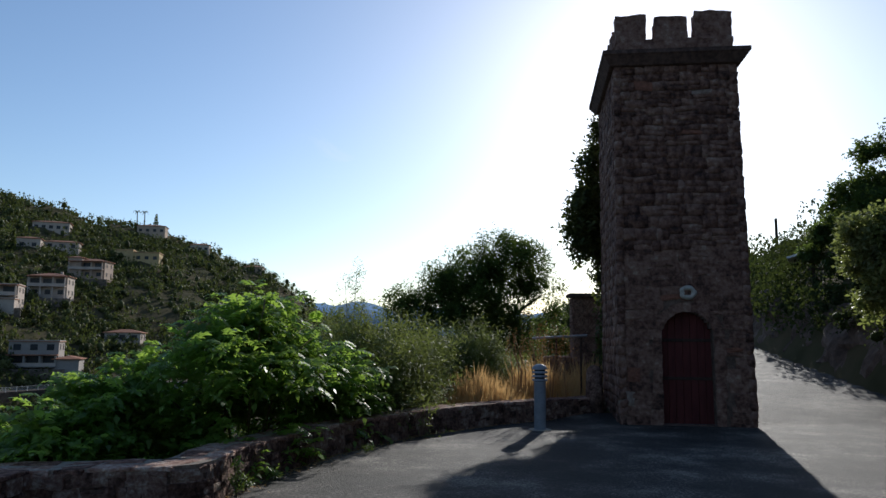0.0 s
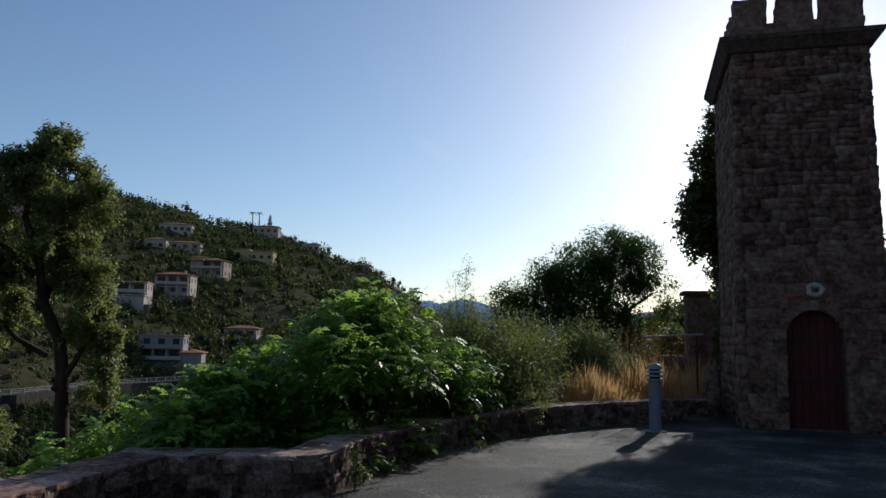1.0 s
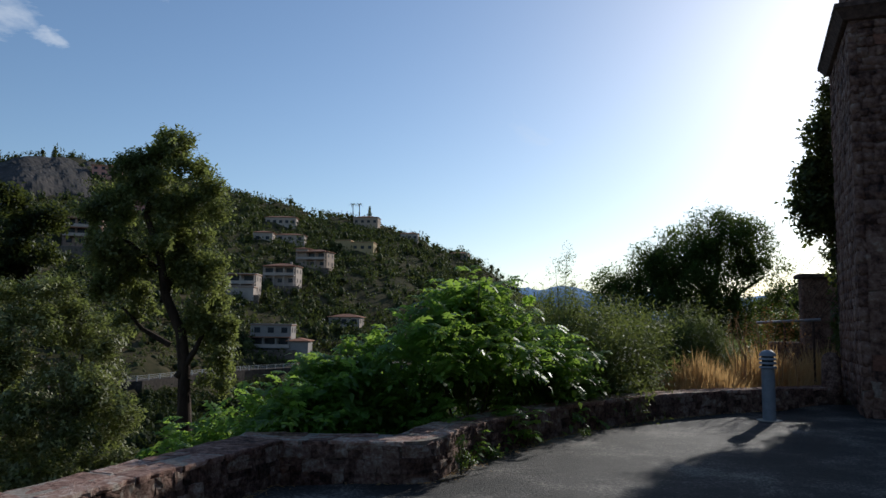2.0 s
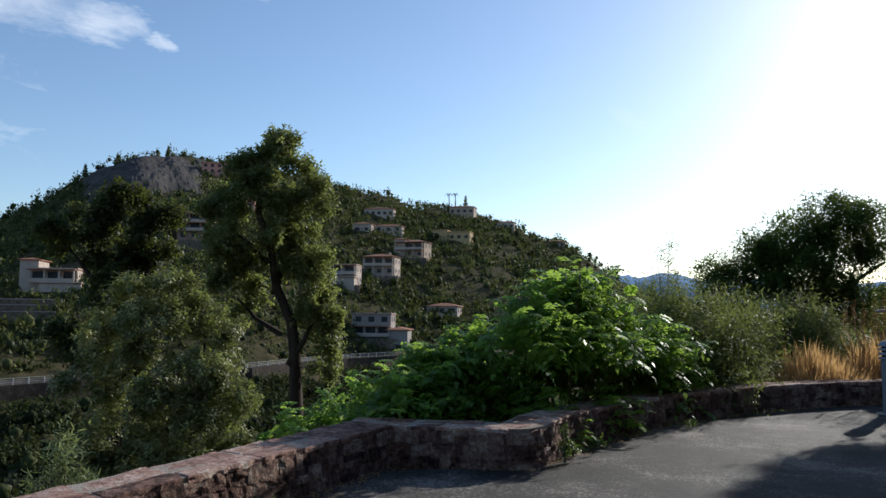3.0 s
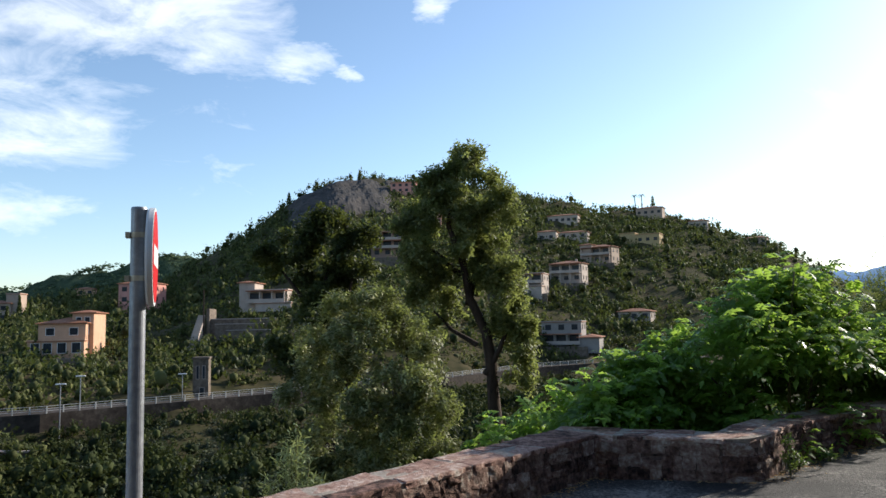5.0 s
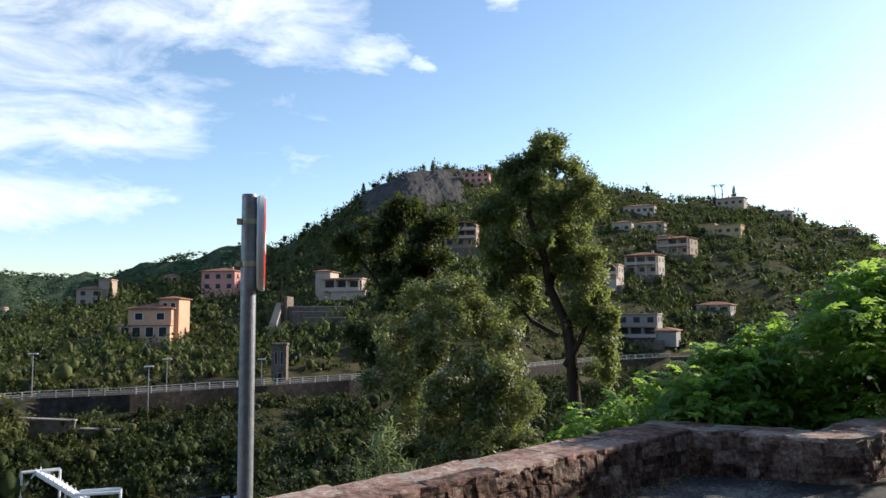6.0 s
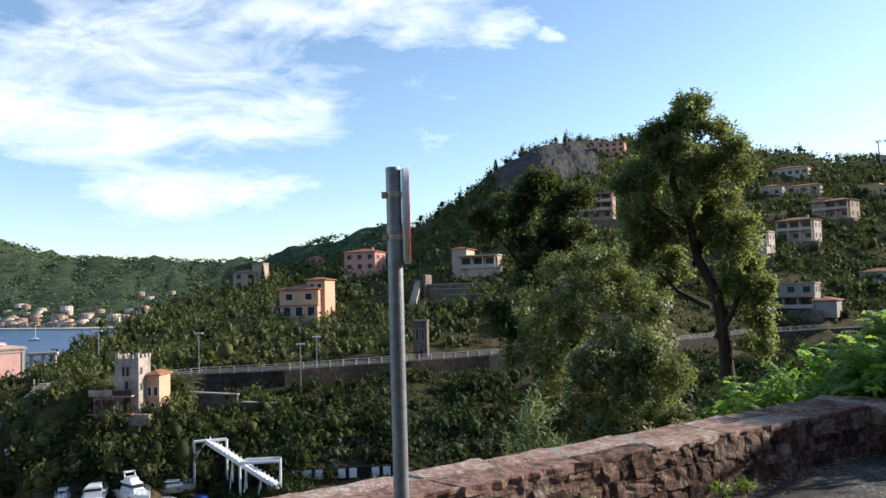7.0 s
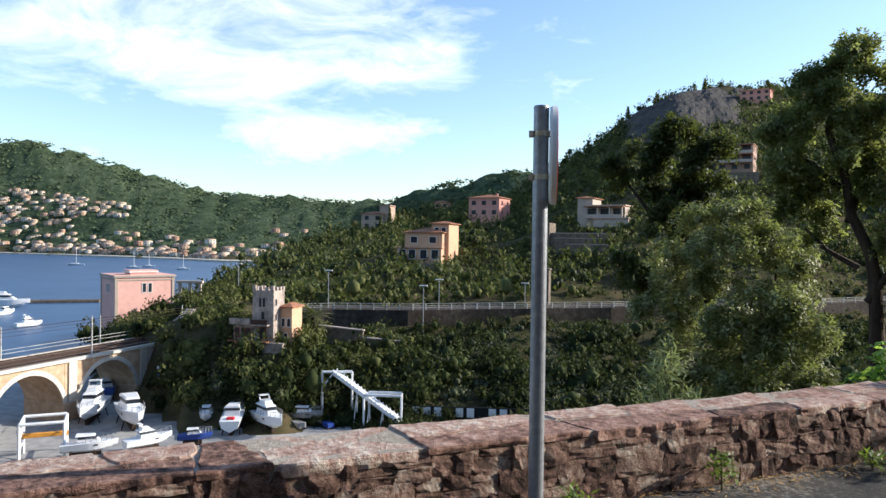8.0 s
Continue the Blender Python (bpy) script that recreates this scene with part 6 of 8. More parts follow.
def build_viaduct():
    via = empty("railway_viaduct", (-83.5, -12.4, -12.0), math.degrees(math.atan2(-15.0, 16.5)))
    # own x runs along the line, own +y points back towards the camera side
    span, pier, rad, crown_z, deep = 9.0, 2.0, 4.5, -1.15, 5.6
    foot = -7.3

    def curve(k, s):
        a = math.pi * s
        return -rad * math.cos(a), crown_z - rad + rad * math.sin(a)
    for bay in range(-2, 2):
        cx = -(3.4 + bay * (span + pier))
        bm = bmesh.new()
        K = 22
        cols = []
        for s in range(K + 1):
            x, z = curve(bay, s / K)
            cols.append([bm.verts.new((cx + x, yy, zz)) for yy in (0.0, -deep) for zz in (max(z, foot), -0.45)])
        for a, b in zip(cols, cols[1:]):
            bm.faces.new((a[0], a[1], b[1], b[0]))
            bm.faces.new((a[2], b[2], b[3], a[3]))
            bm.faces.new((a[0], b[0], b[2], a[2]))
        part("arch", bm, W_via, via)
        bm = bmesh.new()
        ring = []
        for s in range(K + 1):
            a = math.pi * s / K
            ring.append([bm.verts.new((cx - rr * math.cos(a), yy, crown_z - rad + rr * math.sin(a))) for rr in (rad - 0.04, rad + 0.48) for yy in (-0.1, 0.06)])
        for a, b in zip(ring, ring[1:]):
            bm.faces.new((a[1], a[3], b[3], b[1]))
            bm.faces.new((a[0], a[1], b[1], b[0]))
            bm.faces.new((a[3], a[2], b[2], b[3]))
        part("arch_ring", bm, M_trim, via)
        for e in (-1, 1):
            px = cx + e * (span / 2 + pier / 2)
            if e == 1 or bay == 1:
                bm = bmesh.new()
                box(bm, (px - pier / 2, -deep, foot), (px + pier / 2, 0.03, -0.45))
                box(bm, (px - pier / 2 - 0.12, -deep - 0.1, foot), (px + pier / 2 + 0.12, 0.2, foot + 2.4), bevel=0.08)
                part("pier", bm, W_via, via)
                bm = bmesh.new()
                box(bm, (px - 0.55, 0.03, foot + 2.4), (px + 0.55, 0.22, -0.45))
                part("pilaster", bm, M_trim, via)
    x0, x1 = -29.0, 24.0
    for name, lo, hi, mat in (("cornice", (x0, -0.1, -0.45), (x1, 0.35, -0.1), M_trim), ("cornice", (x0, -deep - 0.35, -0.45), (x1, -deep + 0.1, -0.1), M_trim), ("deck", (x0 - 14, -deep + 0.1, -0.45), (x1, -0.1, -0.2), M_ballast)):
        bm = bmesh.new()
        box(bm, lo, hi)
        part(name, bm, mat, via)
    bm = bmesh.new()
    box(bm, (x0, -deep - 0.3, foot), (x0 + 8.2, 0.1, -0.46))
    part("abutment", bm, M_trim, via)
    for yy in (-1.1, -2.5, -3.4, -4.8):
        bm = bmesh.new()
        box(bm, (x0 - 14, yy - 0.06, -0.2), (x1, yy + 0.06, -0.04))
        part("rail", bm, M_iron, via)
    for k, x in enumerate((8, 1.0, -5.0, -11.5, -19, -27)):
        bm = bmesh.new()
        yy = 0.2 if k % 2 else -deep - 0.2
        tube(bm, (x, yy, -0.4), (x, yy, 4.3 if k % 2 else 3.4), 0.09, 0.07, sides=8)
        part("mast", bm, M_railing, via)
    for yy, z in ((0.2, 3.2), (-deep - 0.2, 3.0), (-1.8, 3.3), (-4.0, 3.3)):
        bm = bmesh.new()
        tube(bm, (x0 - 12, yy, z), (x1, yy, z), 0.018, sides=4)
        part("wire", bm, M_iron, via)
    for yy in (0.12, -deep - 0.12):
        for z in (0.45, 0.85):
            bm = bmesh.new()
            tube(bm, (x0, yy, z), (x1, yy, z), 0.03, sides=5)
            part("hand_rail", bm, M_iron if yy > 0 else M_railing, via)
    tagged(via, "pale masonry railway viaduct with round arches", "viaduct")
    FOOTPRINTS.extend([(-83.5 - 16.5 / 22.3 * s, -12.4 + 15 / 22.3 * s, 3.9) for s in range(-20, 40, 4)])


build_viaduct()


# ---------------------------------------------------------------- boat yard
def build_yard():
    bm = bmesh.new()
    vs = [bm.verts.new(p) for p in ((-30, -60, -18.93), (-30, 34, -18.93), (-77.5, 33, -18.93), (-83.5, 22, -18.93), (-92, 4, -18.93), (-112, -2, -18.93), (-112, -60, -18.93))]
    bm.faces.new(vs)
    y = part("pavement_yard", bm, M_concrete)
    tagged(y, "pale stained concrete hard standing of a boat yard", "pavement", kind="structure")


M_hull = surface("white_gelcoat", [(0.3, (0.72, 0.73, 0.74)), (0.7, (0.84, 0.84, 0.84))], scale=1.0, bump=0, rough=0.25)
M_bluehull = surface("blue_paint", [(0.3, (0.02, 0.05, 0.22)), (0.7, (0.04, 0.08, 0.30))], scale=1.0, bump=0, rough=0.3)
M_orange = surface("orange_paint", [(0.3, (0.6, 0.26, 0.04)), (0.7, (0.7, 0.32, 0.06))], scale=2.0, bump=0, rough=0.5)


def boat(x, y, z, heading, length, beam, label, stands=True, fly=True, flag=False, name="motor_boat", hull=None):
    """A motor boat lofted from sections; its bow looks along its own +x."""
    length, beam = length * 0.8, beam * 0.78
    b = empty(name, (x, y, z), heading)
    lift = 0.55 if stands else -0.3
    hgt = beam * 0.52
    bm = bmesh.new()
    rows = []
    for i in range(11):
        s = i / 10
        xx = -length / 2 + length * s
        half = beam / 2 * (0.92 + 0.08 * math.sin(s * 3)) * (1 - max(0, (s - 0.45) / 0.55) ** 2.2)
        half = max(half, 0.03)
        keel = lift + hgt * 0.75 * max(0, (s - 0.55) / 0.45) ** 2
        sheer = lift + hgt * (1.0 + 0.35 * s)
        rows.append([bm.verts.new(p) for p in ((xx, 0, keel), (xx, half * 0.78, keel + hgt * 0.38), (xx, half, sheer), (xx, half * 0.9, sheer + 0.02), (xx, -half * 0.9, sheer + 0.02), (xx, -half, sheer), (xx, -half * 0.78, keel + hgt * 0.38))])
    for a, c in zip(rows, rows[1:]):
        for k in range(7):
            bm.faces.new((a[k], c[k], c[(k + 1) % 7], a[(k + 1) % 7]))
    bm.faces.new(rows[0])
    bm.faces.new(rows[-1][::-1])
    bmesh.ops.recalc_face_normals(bm, faces=bm.faces[:])
    part("hull", bm, hull or M_hull, b)
    top = lift + hgt * 1.15

    def trunk(name, xa, xb, half, za, zb, rake, mat):
        bm = bmesh.new()
        lo = [bm.verts.new(p) for p in ((xa, -half, za), (xb, -half * 0.75, za), (xb, half * 0.75, za), (xa, half, za))]
        hi = [bm.verts.new(p) for p in ((xa + rake * 0.2, -half * 0.86, zb), (xb - rake, -half * 0.62, zb), (xb - rake, half * 0.62, zb), (xa + rake * 0.2, half * 0.86, zb))]
        bm.faces.new(lo[::-1]), bm.faces.new(hi)
        for k in range(4):
            bm.faces.new((lo[k], lo[(k + 1) % 4], hi[(k + 1) % 4], hi[k]))
        part(name, bm, mat, b)
    trunk("cabin", -length * 0.22, length * 0.24, beam * 0.38, top - 0.1, top + beam * 0.24, beam * 0.35, M_hull)
    trunk("windscreen", -length * 0.20, length * 0.13, beam * 0.355, top + beam * 0.24, top + beam * 0.38, beam * 0.22, M_glass)
    trunk("cabin_roof", -length * 0.24, length * 0.10, beam * 0.36, top + beam * 0.38, top + beam * 0.45, beam * 0.1, M_hull)
    if fly:
        trunk("flybridge", -length * 0.18, length * 0.02, beam * 0.28, top + beam * 0.45, top + beam * 0.62, beam * 0.1, M_hull)
        bm = bmesh.new()
        for e in (-1, 1):
            tube(bm, (-length * 0.15, e * beam * 0.25, top + beam * 0.58), (-length * 0.19, e * beam * 0.22, top + beam * 0.8), 0.06, sides=6)
        box(bm, (-length * 0.22, -beam * 0.24, top + beam * 0.79), (-length * 0.15, beam * 0.24, top + beam * 0.84))
        part("radar_arch", bm, M_hull, b)
    bm = bmesh.new()
    for e in (-1, 1):
        last = None
        for i in range(7):
            q = 0.45 + 0.53 * i / 6
            half = max(beam / 2 * (1 - max(0, (q - 0.45) / 0.55) ** 2.2) * 0.92, 0.02)
            xx, zz = -length / 2 + length * q, lift + hgt * (1.0 + 0.35 * q)
            tube(bm, (xx, e * half, zz), (xx, e * half, zz + 0.5), 0.022, sides=4)
            if last:
                tube(bm, last, (xx, e * half, zz + 0.5), 0.022, sides=4)
            last = (xx, e * half, zz + 0.5)
    part("bow_rail", bm, M_steel, b, "steel bow rail")
    if stands:
        for e in (-1, 1):
            bm = bmesh.new()
            box(bm, (-length * 0.05, e * beam * 0.43 - 0.02, lift + hgt * 0.86), (length * 0.16, e * beam * 0.43 + 0.02, lift + hgt * 1.02))
            part("hull_window", bm, M_glass, b)
    if flag:
        bm = bmesh.new()
        box(bm, (-length * 0.42, -0.4, top - 0.2), (-length * 0.32, 0.4, top + 0.1), bevel=0.08)
        part("seat_cushions", bm, M_red, b)
    if stands:
        for xx in (-length * 0.3, length * 0.1):
            for e in (-1, 1):
                bm = bmesh.new()
                tube(bm, (xx, e * beam * 0.42, 0), (xx, e * beam * 0.3, lift + hgt * 0.4), 0.06, sides=6)
                part("prop", bm, M_iron, b)
        bm = bmesh.new()
        box(bm, (-length * 0.35, -0.2, 0), (length * 0.2, 0.2, lift + 0.06))
        part("keel_block", bm, M_bark, b)
    return tagged(b, label, "boat", "boats in the yard" if stands else "boats on the water")


def gantry(parent, p0, p1, h, r=0.13, name="leg"):
    for p in (p0, p1):
        bm = bmesh.new()
        tube(bm, (*p, 0), (*p, h), r, sides=8)
        part(name, bm, M_hull, parent)
    bm = bmesh.new()
    tube(bm, (*p0, h), (*p1, h), r * 1.15, sides=8)
    part("cross_beam", bm, M_hull, parent)


def build_boats():
    boat(-88.6, -4.4, -18.93, -12, 11.0, 3.3, "large white motor yacht propped on stands before the arch")
    boat(-84.4, -0.4, -18.93, 8, 11, 3.4, "white motor boat on stands beside the viaduct", fly=False)
    boat(-79.6, 9.5, -18.93, 165, 8.4, 2.8, "white cruiser with red cushions on stands", fly=False, flag=True)
    boat(-77.8, 12.8, -18.93, 12, 8.6, 2.8, "white fishing cruiser with a tall wheelhouse on stands")
    boat(-82.6, 7.0, -18.93, -10, 4.5, 1.9, "small white open boat with a console", fly=False)
    boat(-74.2, 1.0, -18.93, 110, 5.6, 2.0, "white cabin boat on the hard standing", fly=True)
    boat(-74.0, -4.0, -18.93, 85, 6.0, 2.0, "low white day boat on the hard standing", fly=False)
    boat(-74.6, 5.2, -18.93, 80, 4.0, 1.5, "dark-hulled dinghy on the hard standing", fly=False, hull=M_bluehull)
    boat(-79.4, 17.0, -18.93, 60, 5.0, 1.8, "small grey boat among yard gear", fly=False, hull=M_concrete)
    boat(-99.5, -3.2, -18.93, 20, 7.0, 2.5, "blue-hulled boat under the arch", fly=False, hull=M_bluehull)
    boat(-250, -33, -20.0, 75, 17.0, 5.0, "white motor yacht moored at the jetty", stands=False, name="yacht")
    boat(-196, -21.4, -20.0, 120, 7.5, 2.8, "white motor boat at anchor", stands=False, fly=True, name="yacht")
    boat(-226, -30, -20.0, 150, 9.0, 3.0, "white cruiser at anchor", stands=False, fly=False, name="yacht")
    for x, y, l in ((-580, -31.6, 11), (-529, 5.2, 9), (-545, 15, 8), (-500, 34, 8)):
        s = empty("sailing_boat", (x, y, -20.0), 70)
        bm = bmesh.new()
        rows = []
        for i in range(9):
            k = i / 8
            half = max(0.05, l * 0.14 * math.sin(math.pi * min(0.95, 0.25 + 0.75 * k)))
            rows.append([bm.verts.new(p) for p in ((-l / 2 + l * k, 0, -0.4), (-l / 2 + l * k, half, 1.0 + 0.3 * k), (-l / 2 + l * k, -half, 1.0 + 0.3 * k))])
        for a, c in zip(rows, rows[1:]):
            for q in range(3):
                bm.faces.new((a[q], c[q], c[(q + 1) % 3], a[(q + 1) % 3]))
        bm.faces.new(rows[0]), bm.faces.new(rows[-1][::-1])
        part("hull", bm, M_hull, s)
        bm = bmesh.new()
        tube(bm, (0, 0, 0.8), (0, 0, l * 1.2), 0.14, 0.1, sides=6)
        part("mast", bm, M_hull, s)
        bm = bmesh.new()
        box(bm, (-l * 0.3, -0.6, 0.9), (l * 0.15, 0.6, 1.7), bevel=0.2)
        part("coachroof", bm, M_hull, s)
        tagged(s, "white sailing boat with bare mast at anchor", "boat", "boats on the water")
    j = empty("jetty", (-262, -22, -20.0), 84)
    for lo, hi in (((-18, -1.5, -1), (14, 1.5, 0.9)),):
        bm = bmesh.new()
        box(bm, lo, hi, bevel=0.1)
        part("deck", bm, M_stonewall, j)
    tagged(j, "low grey stone jetty in the bay", "jetty")
    # travelling boat hoist
    hst = empty("boat_hoist", (-75.8, -8.0, -18.93), 90)
    gantry(hst, (-1.7, -1.5), (1.9, -1.5), 3.4)
    gantry(hst, (-1.7, 1.9), (1.9, 1.9), 3.4)
    for x in (-1.7, 1.9):
        bm = bmesh.new()
        tube(bm, (x, -1.5, 3.35), (x, 1.9, 3.35), 0.12, sides=8)
        tube(bm, (x, -1.5, 1.2), (x, 1.9, 1.2), 0.12, sides=8)
        tube(bm, (x, -1.5, 1.3), (x, 1.9, 3.3), 0.08, sides=8)
        part("side_beam", bm, M_hull, hst)
    bm = bmesh.new()
    box(bm, (-1.9, 0.4, 1.7), (2.1, 0.8, 2.1), bevel=0.05)
    part("orange_beam", bm, M_orange, hst)
    tagged(hst, "white tubular steel boat hoist on the yard", "boat hoist")
    # slipway crane with a sloping tray
    cr = empty("yard_crane", (-80.1, 20.8, -18.93), 0)
    gantry(cr, (-0.5, -1.6), (0.4, 1.6), 5.4)
    gantry(cr, (4.2, 1.8), (6.1, 5.4), 3.5)
    gantry(cr, (3.0, 2.8), (4.6, 6.0), 3.5)
    a, b2 = Vector((-0.2, -0.2, 5.3)), Vector((6.2, 5.2, 0.9))
    up, acr = Vector((0, 0, 0.75)), Vector((0.3, -0.3, 0))
    for off in (acr, -acr):
        bm = bmesh.new()
        tube(bm, a + off, b2 + off, 0.13, sides=6)
        part("boom_chord", bm, M_hull, cr)
    bm = bmesh.new()
    q = [a + acr * 1.1, a - acr * 1.1, b2 - acr * 1.1, b2 + acr * 1.1]
    lo = [bm.verts.new(v - Vector((0, 0, 0.25))) for v in q]
    hi = [bm.verts.new(v + Vector((0, 0, 0.22))) for v in q]
    bm.faces.new(lo[::-1]), bm.faces.new(hi)
    for k in range(4):
        bm.faces.new((lo[k], lo[(k + 1) % 4], hi[(k + 1) % 4], hi[k]))
    part("boom_tray", bm, M_hull, cr)
    for k in range(19):
        p = a + (b2 - a) * (k / 18)
        for e in (-1, 1):
            bm = bmesh.new()
            box(bm, p + acr * e - Vector((0.05, 0.05, -0.2)), p + acr * e + Vector((0.05, 0.05, 0.42)))
            part("tray_cleat", bm, M_hull, cr)
    for k in (0.35, 0.55, 0.75):
        p = a + (b2 - a) * k
        bm = bmesh.new()
        tube(bm, p - Vector((0, 0, 0.2)), (p.x, p.y, 0), 0.08, sides=6)
        tube(bm, p - Vector((0, 0, 0.2)), (p.x + 0.8, p.y - 0.6, 0), 0.06, sides=6)
        part("strut", bm, M_hull, cr)
    bm = bmesh.new()
    tube(bm, (-0.5, -1.6, 3.6), (-0.2, -0.4, 5.3), 0.09, sides=6)
    part("brace", bm, M_hull, cr)
    tagged(cr, "white tubular slipway conveyor with a sloping tray on portal frames", "crane")
    # hoarding with unreadable white lettering, and yard gear
    sg = empty("yard_hoarding", (-73.5, 32.2, -18.93), 62)
    bm = bmesh.new()
    box(bm, (-6, 0, 0), (9, 0.15, 2.0))
    part("board", bm, M_black, sg)
    for k in range(9):
        if k in (3, 6):
            continue
        bm = bmesh.new()
        box(bm, (-4.6 + k * 1.2, -0.06, 0.9), (-3.8 + k * 1.2, -0.004, 1.9))
        part("lettering_bar", bm, M_hull, sg)
    tagged(sg, "dark hoarding with white lettering blocks at the yard edge", "sign board")
    r = random.Random(8)
    for k, (x, y) in enumerate(((-78, 16), (-77, 19), (-79, 18.5), (-76.3, 29.6), (-75.6, 31), (-90, 6), (-88.4, 7.6))):
        bx = empty("equipment_crate", (x, y, -18.93), r.uniform(0, 90))
        s = r.uniform(0.4, 0.8)
        bm = bmesh.new()
        box(bm, (-s, -s * 0.6, 0.12), (s, s * 0.6, s * 0.9), bevel=0.06)
        part("body", bm, (M_concrete, M_bluehull, W_cream)[k % 3], bx)
        bm = bmesh.new()
        box(bm, (-s * 1.05, -s * 0.65, 0), (s * 1.05, s * 0.65, 0.12))
        part("pallet", bm, M_bark, bx)
        tagged(bx, "crate of boat gear standing on a pallet", "crate", "yard crates")
    for x, y, h in ((-93.2, 2.6, 4.6), (-92.5, 11.4, 4.0)):
        l = empty("yard_lamp", (x, y, -18.93))
        bm = bmesh.new()
        tube(bm, (0, 0, -0.5), (0, 0, h), 0.11, sides=8)
        part("pole", bm, M_bluehull, l)
        bm = bmesh.new()
        box(bm, (-0.3, -0.15, h), (0.3, 0.15, h + 0.3), bevel=0.05)
        part("lamp_head", bm, M_white, l)
        tagged(l, "blue yard lamp post", "lamp post", "yard lamps")


build_yard()
build_boats()


# ---------------------------------------------------------------- woods and scrub
def heart():
    bm = bmesh.new()
    bmesh.ops.create_icosphere(bm, subdivisions=1, radius=1)
    bm.verts.index_update()
    v, t = np.array([tuple(p.co) for p in bm.verts]), np.array([[p.index for p in f.verts] for f in bm.faces])
    bm.free()
    return v, t


HEART = heart()


def tuft_bush(seed, tufts, size, hearts=0):
    """A bush: a lumpy dark heart under loose leaf tufts."""
    rng = np.random.default_rng(seed)
    lobes = np.concatenate([rng.normal(0, 0.42, (6, 2)), rng.uniform(0.1, 0.75, (6, 1)), np.repeat(rng.uniform(0.32, 0.55, (6, 1)), 3, 1)], 1)
    p, d = lumps(rng, tufts, lobes, 0.75)
    tv = np.array([(-0.5, 0, 0), (0.5, 0.1, 0), (0.05, 0.25, 0.8)])
    tt = np.array([(0, 1, 2)])
    pairs = [strew((tv, tt), p, spin(tufts, None, rng), rng.uniform(0.7, 1.4, tufts) * size)]
    for c in lobes[:hearts]:
        pairs.append((HEART[0] * rng.uniform(0.75, 1.05, (len(HEART[0]), 1)) * c[3:] * 0.64 + c[:3], HEART[1]))
    return joined(*pairs)


BUSH_MID = [tuft_bush(60 + s, 205, 0.138, 3) for s in range(5)]
BUSH_LOW = [tuft_bush(120 + s, 34, 0.3, 1) for s in range(4)]
BUSH_FAR = [tuft_bush(20 + s, 74, 0.20, 2) for s in range(6)]


def clear_of_things(x, y, margin=0.0):
    ok = np.ones(len(x), bool)
    for fx, fy, fr in FOOTPRINTS:
        ok &= np.hypot(x - fx, y - fy) > fr + margin
        # keep the view of the house open below it
        if fr < 4.0:
            continue
        k = np.hypot(fx - CX, fy - CY)
        ux, uy = (CX - fx) / k, (CY - fy) / k
        along = (x - fx) * ux + (y - fy) * uy
        across = np.abs((x - fx) * uy - (y - fy) * ux)
        ok &= ~((along > 0) & (along < fr * 0.6) & (across < fr * 0.55))
    return ok


def scatter_bushes(name, label, bushes, x, y, radius, rng, material, tall=(0.75, 1.3), z=None):
    zz = (land(x, y) if z is None else z) - radius * 0.25
    pick = rng.integers(0, len(bushes), len(x))
    pairs = []
    for k, b in enumerate(bushes):
        m = pick == k
        n = int(m.sum())
        if not n:
            continue
        a = rng.uniform(0, 2 * np.pi, n)
        c, s, o, l = np.cos(a), np.sin(a), np.zeros(n), np.ones(n)
        rz = np.stack([np.stack([c, -s, o], -1), np.stack([s, c, o], -1), np.stack([o, o, l], -1)], 1)
        sc = np.stack([radius[m], radius[m], radius[m] * rng.uniform(*tall, n)], -1)
        pairs.append(strew(b, np.stack([x[m], y[m], zz[m]], -1), rz, sc))
    v, t = joined(*pairs)
    return tagged(tri_mesh(name, v, t, material), label, "trees", kind="stuff")


def polar(rng, n, az0, az1, r0, r1, power=0.75):
    az = rng.uniform(az0, az1, n)
    r = r0 + (r1 - r0) * rng.uniform(0, 1, n) ** power
    return az, r, CX - r * np.sin(np.radians(az)), CY + r * np.cos(np.radians(az))


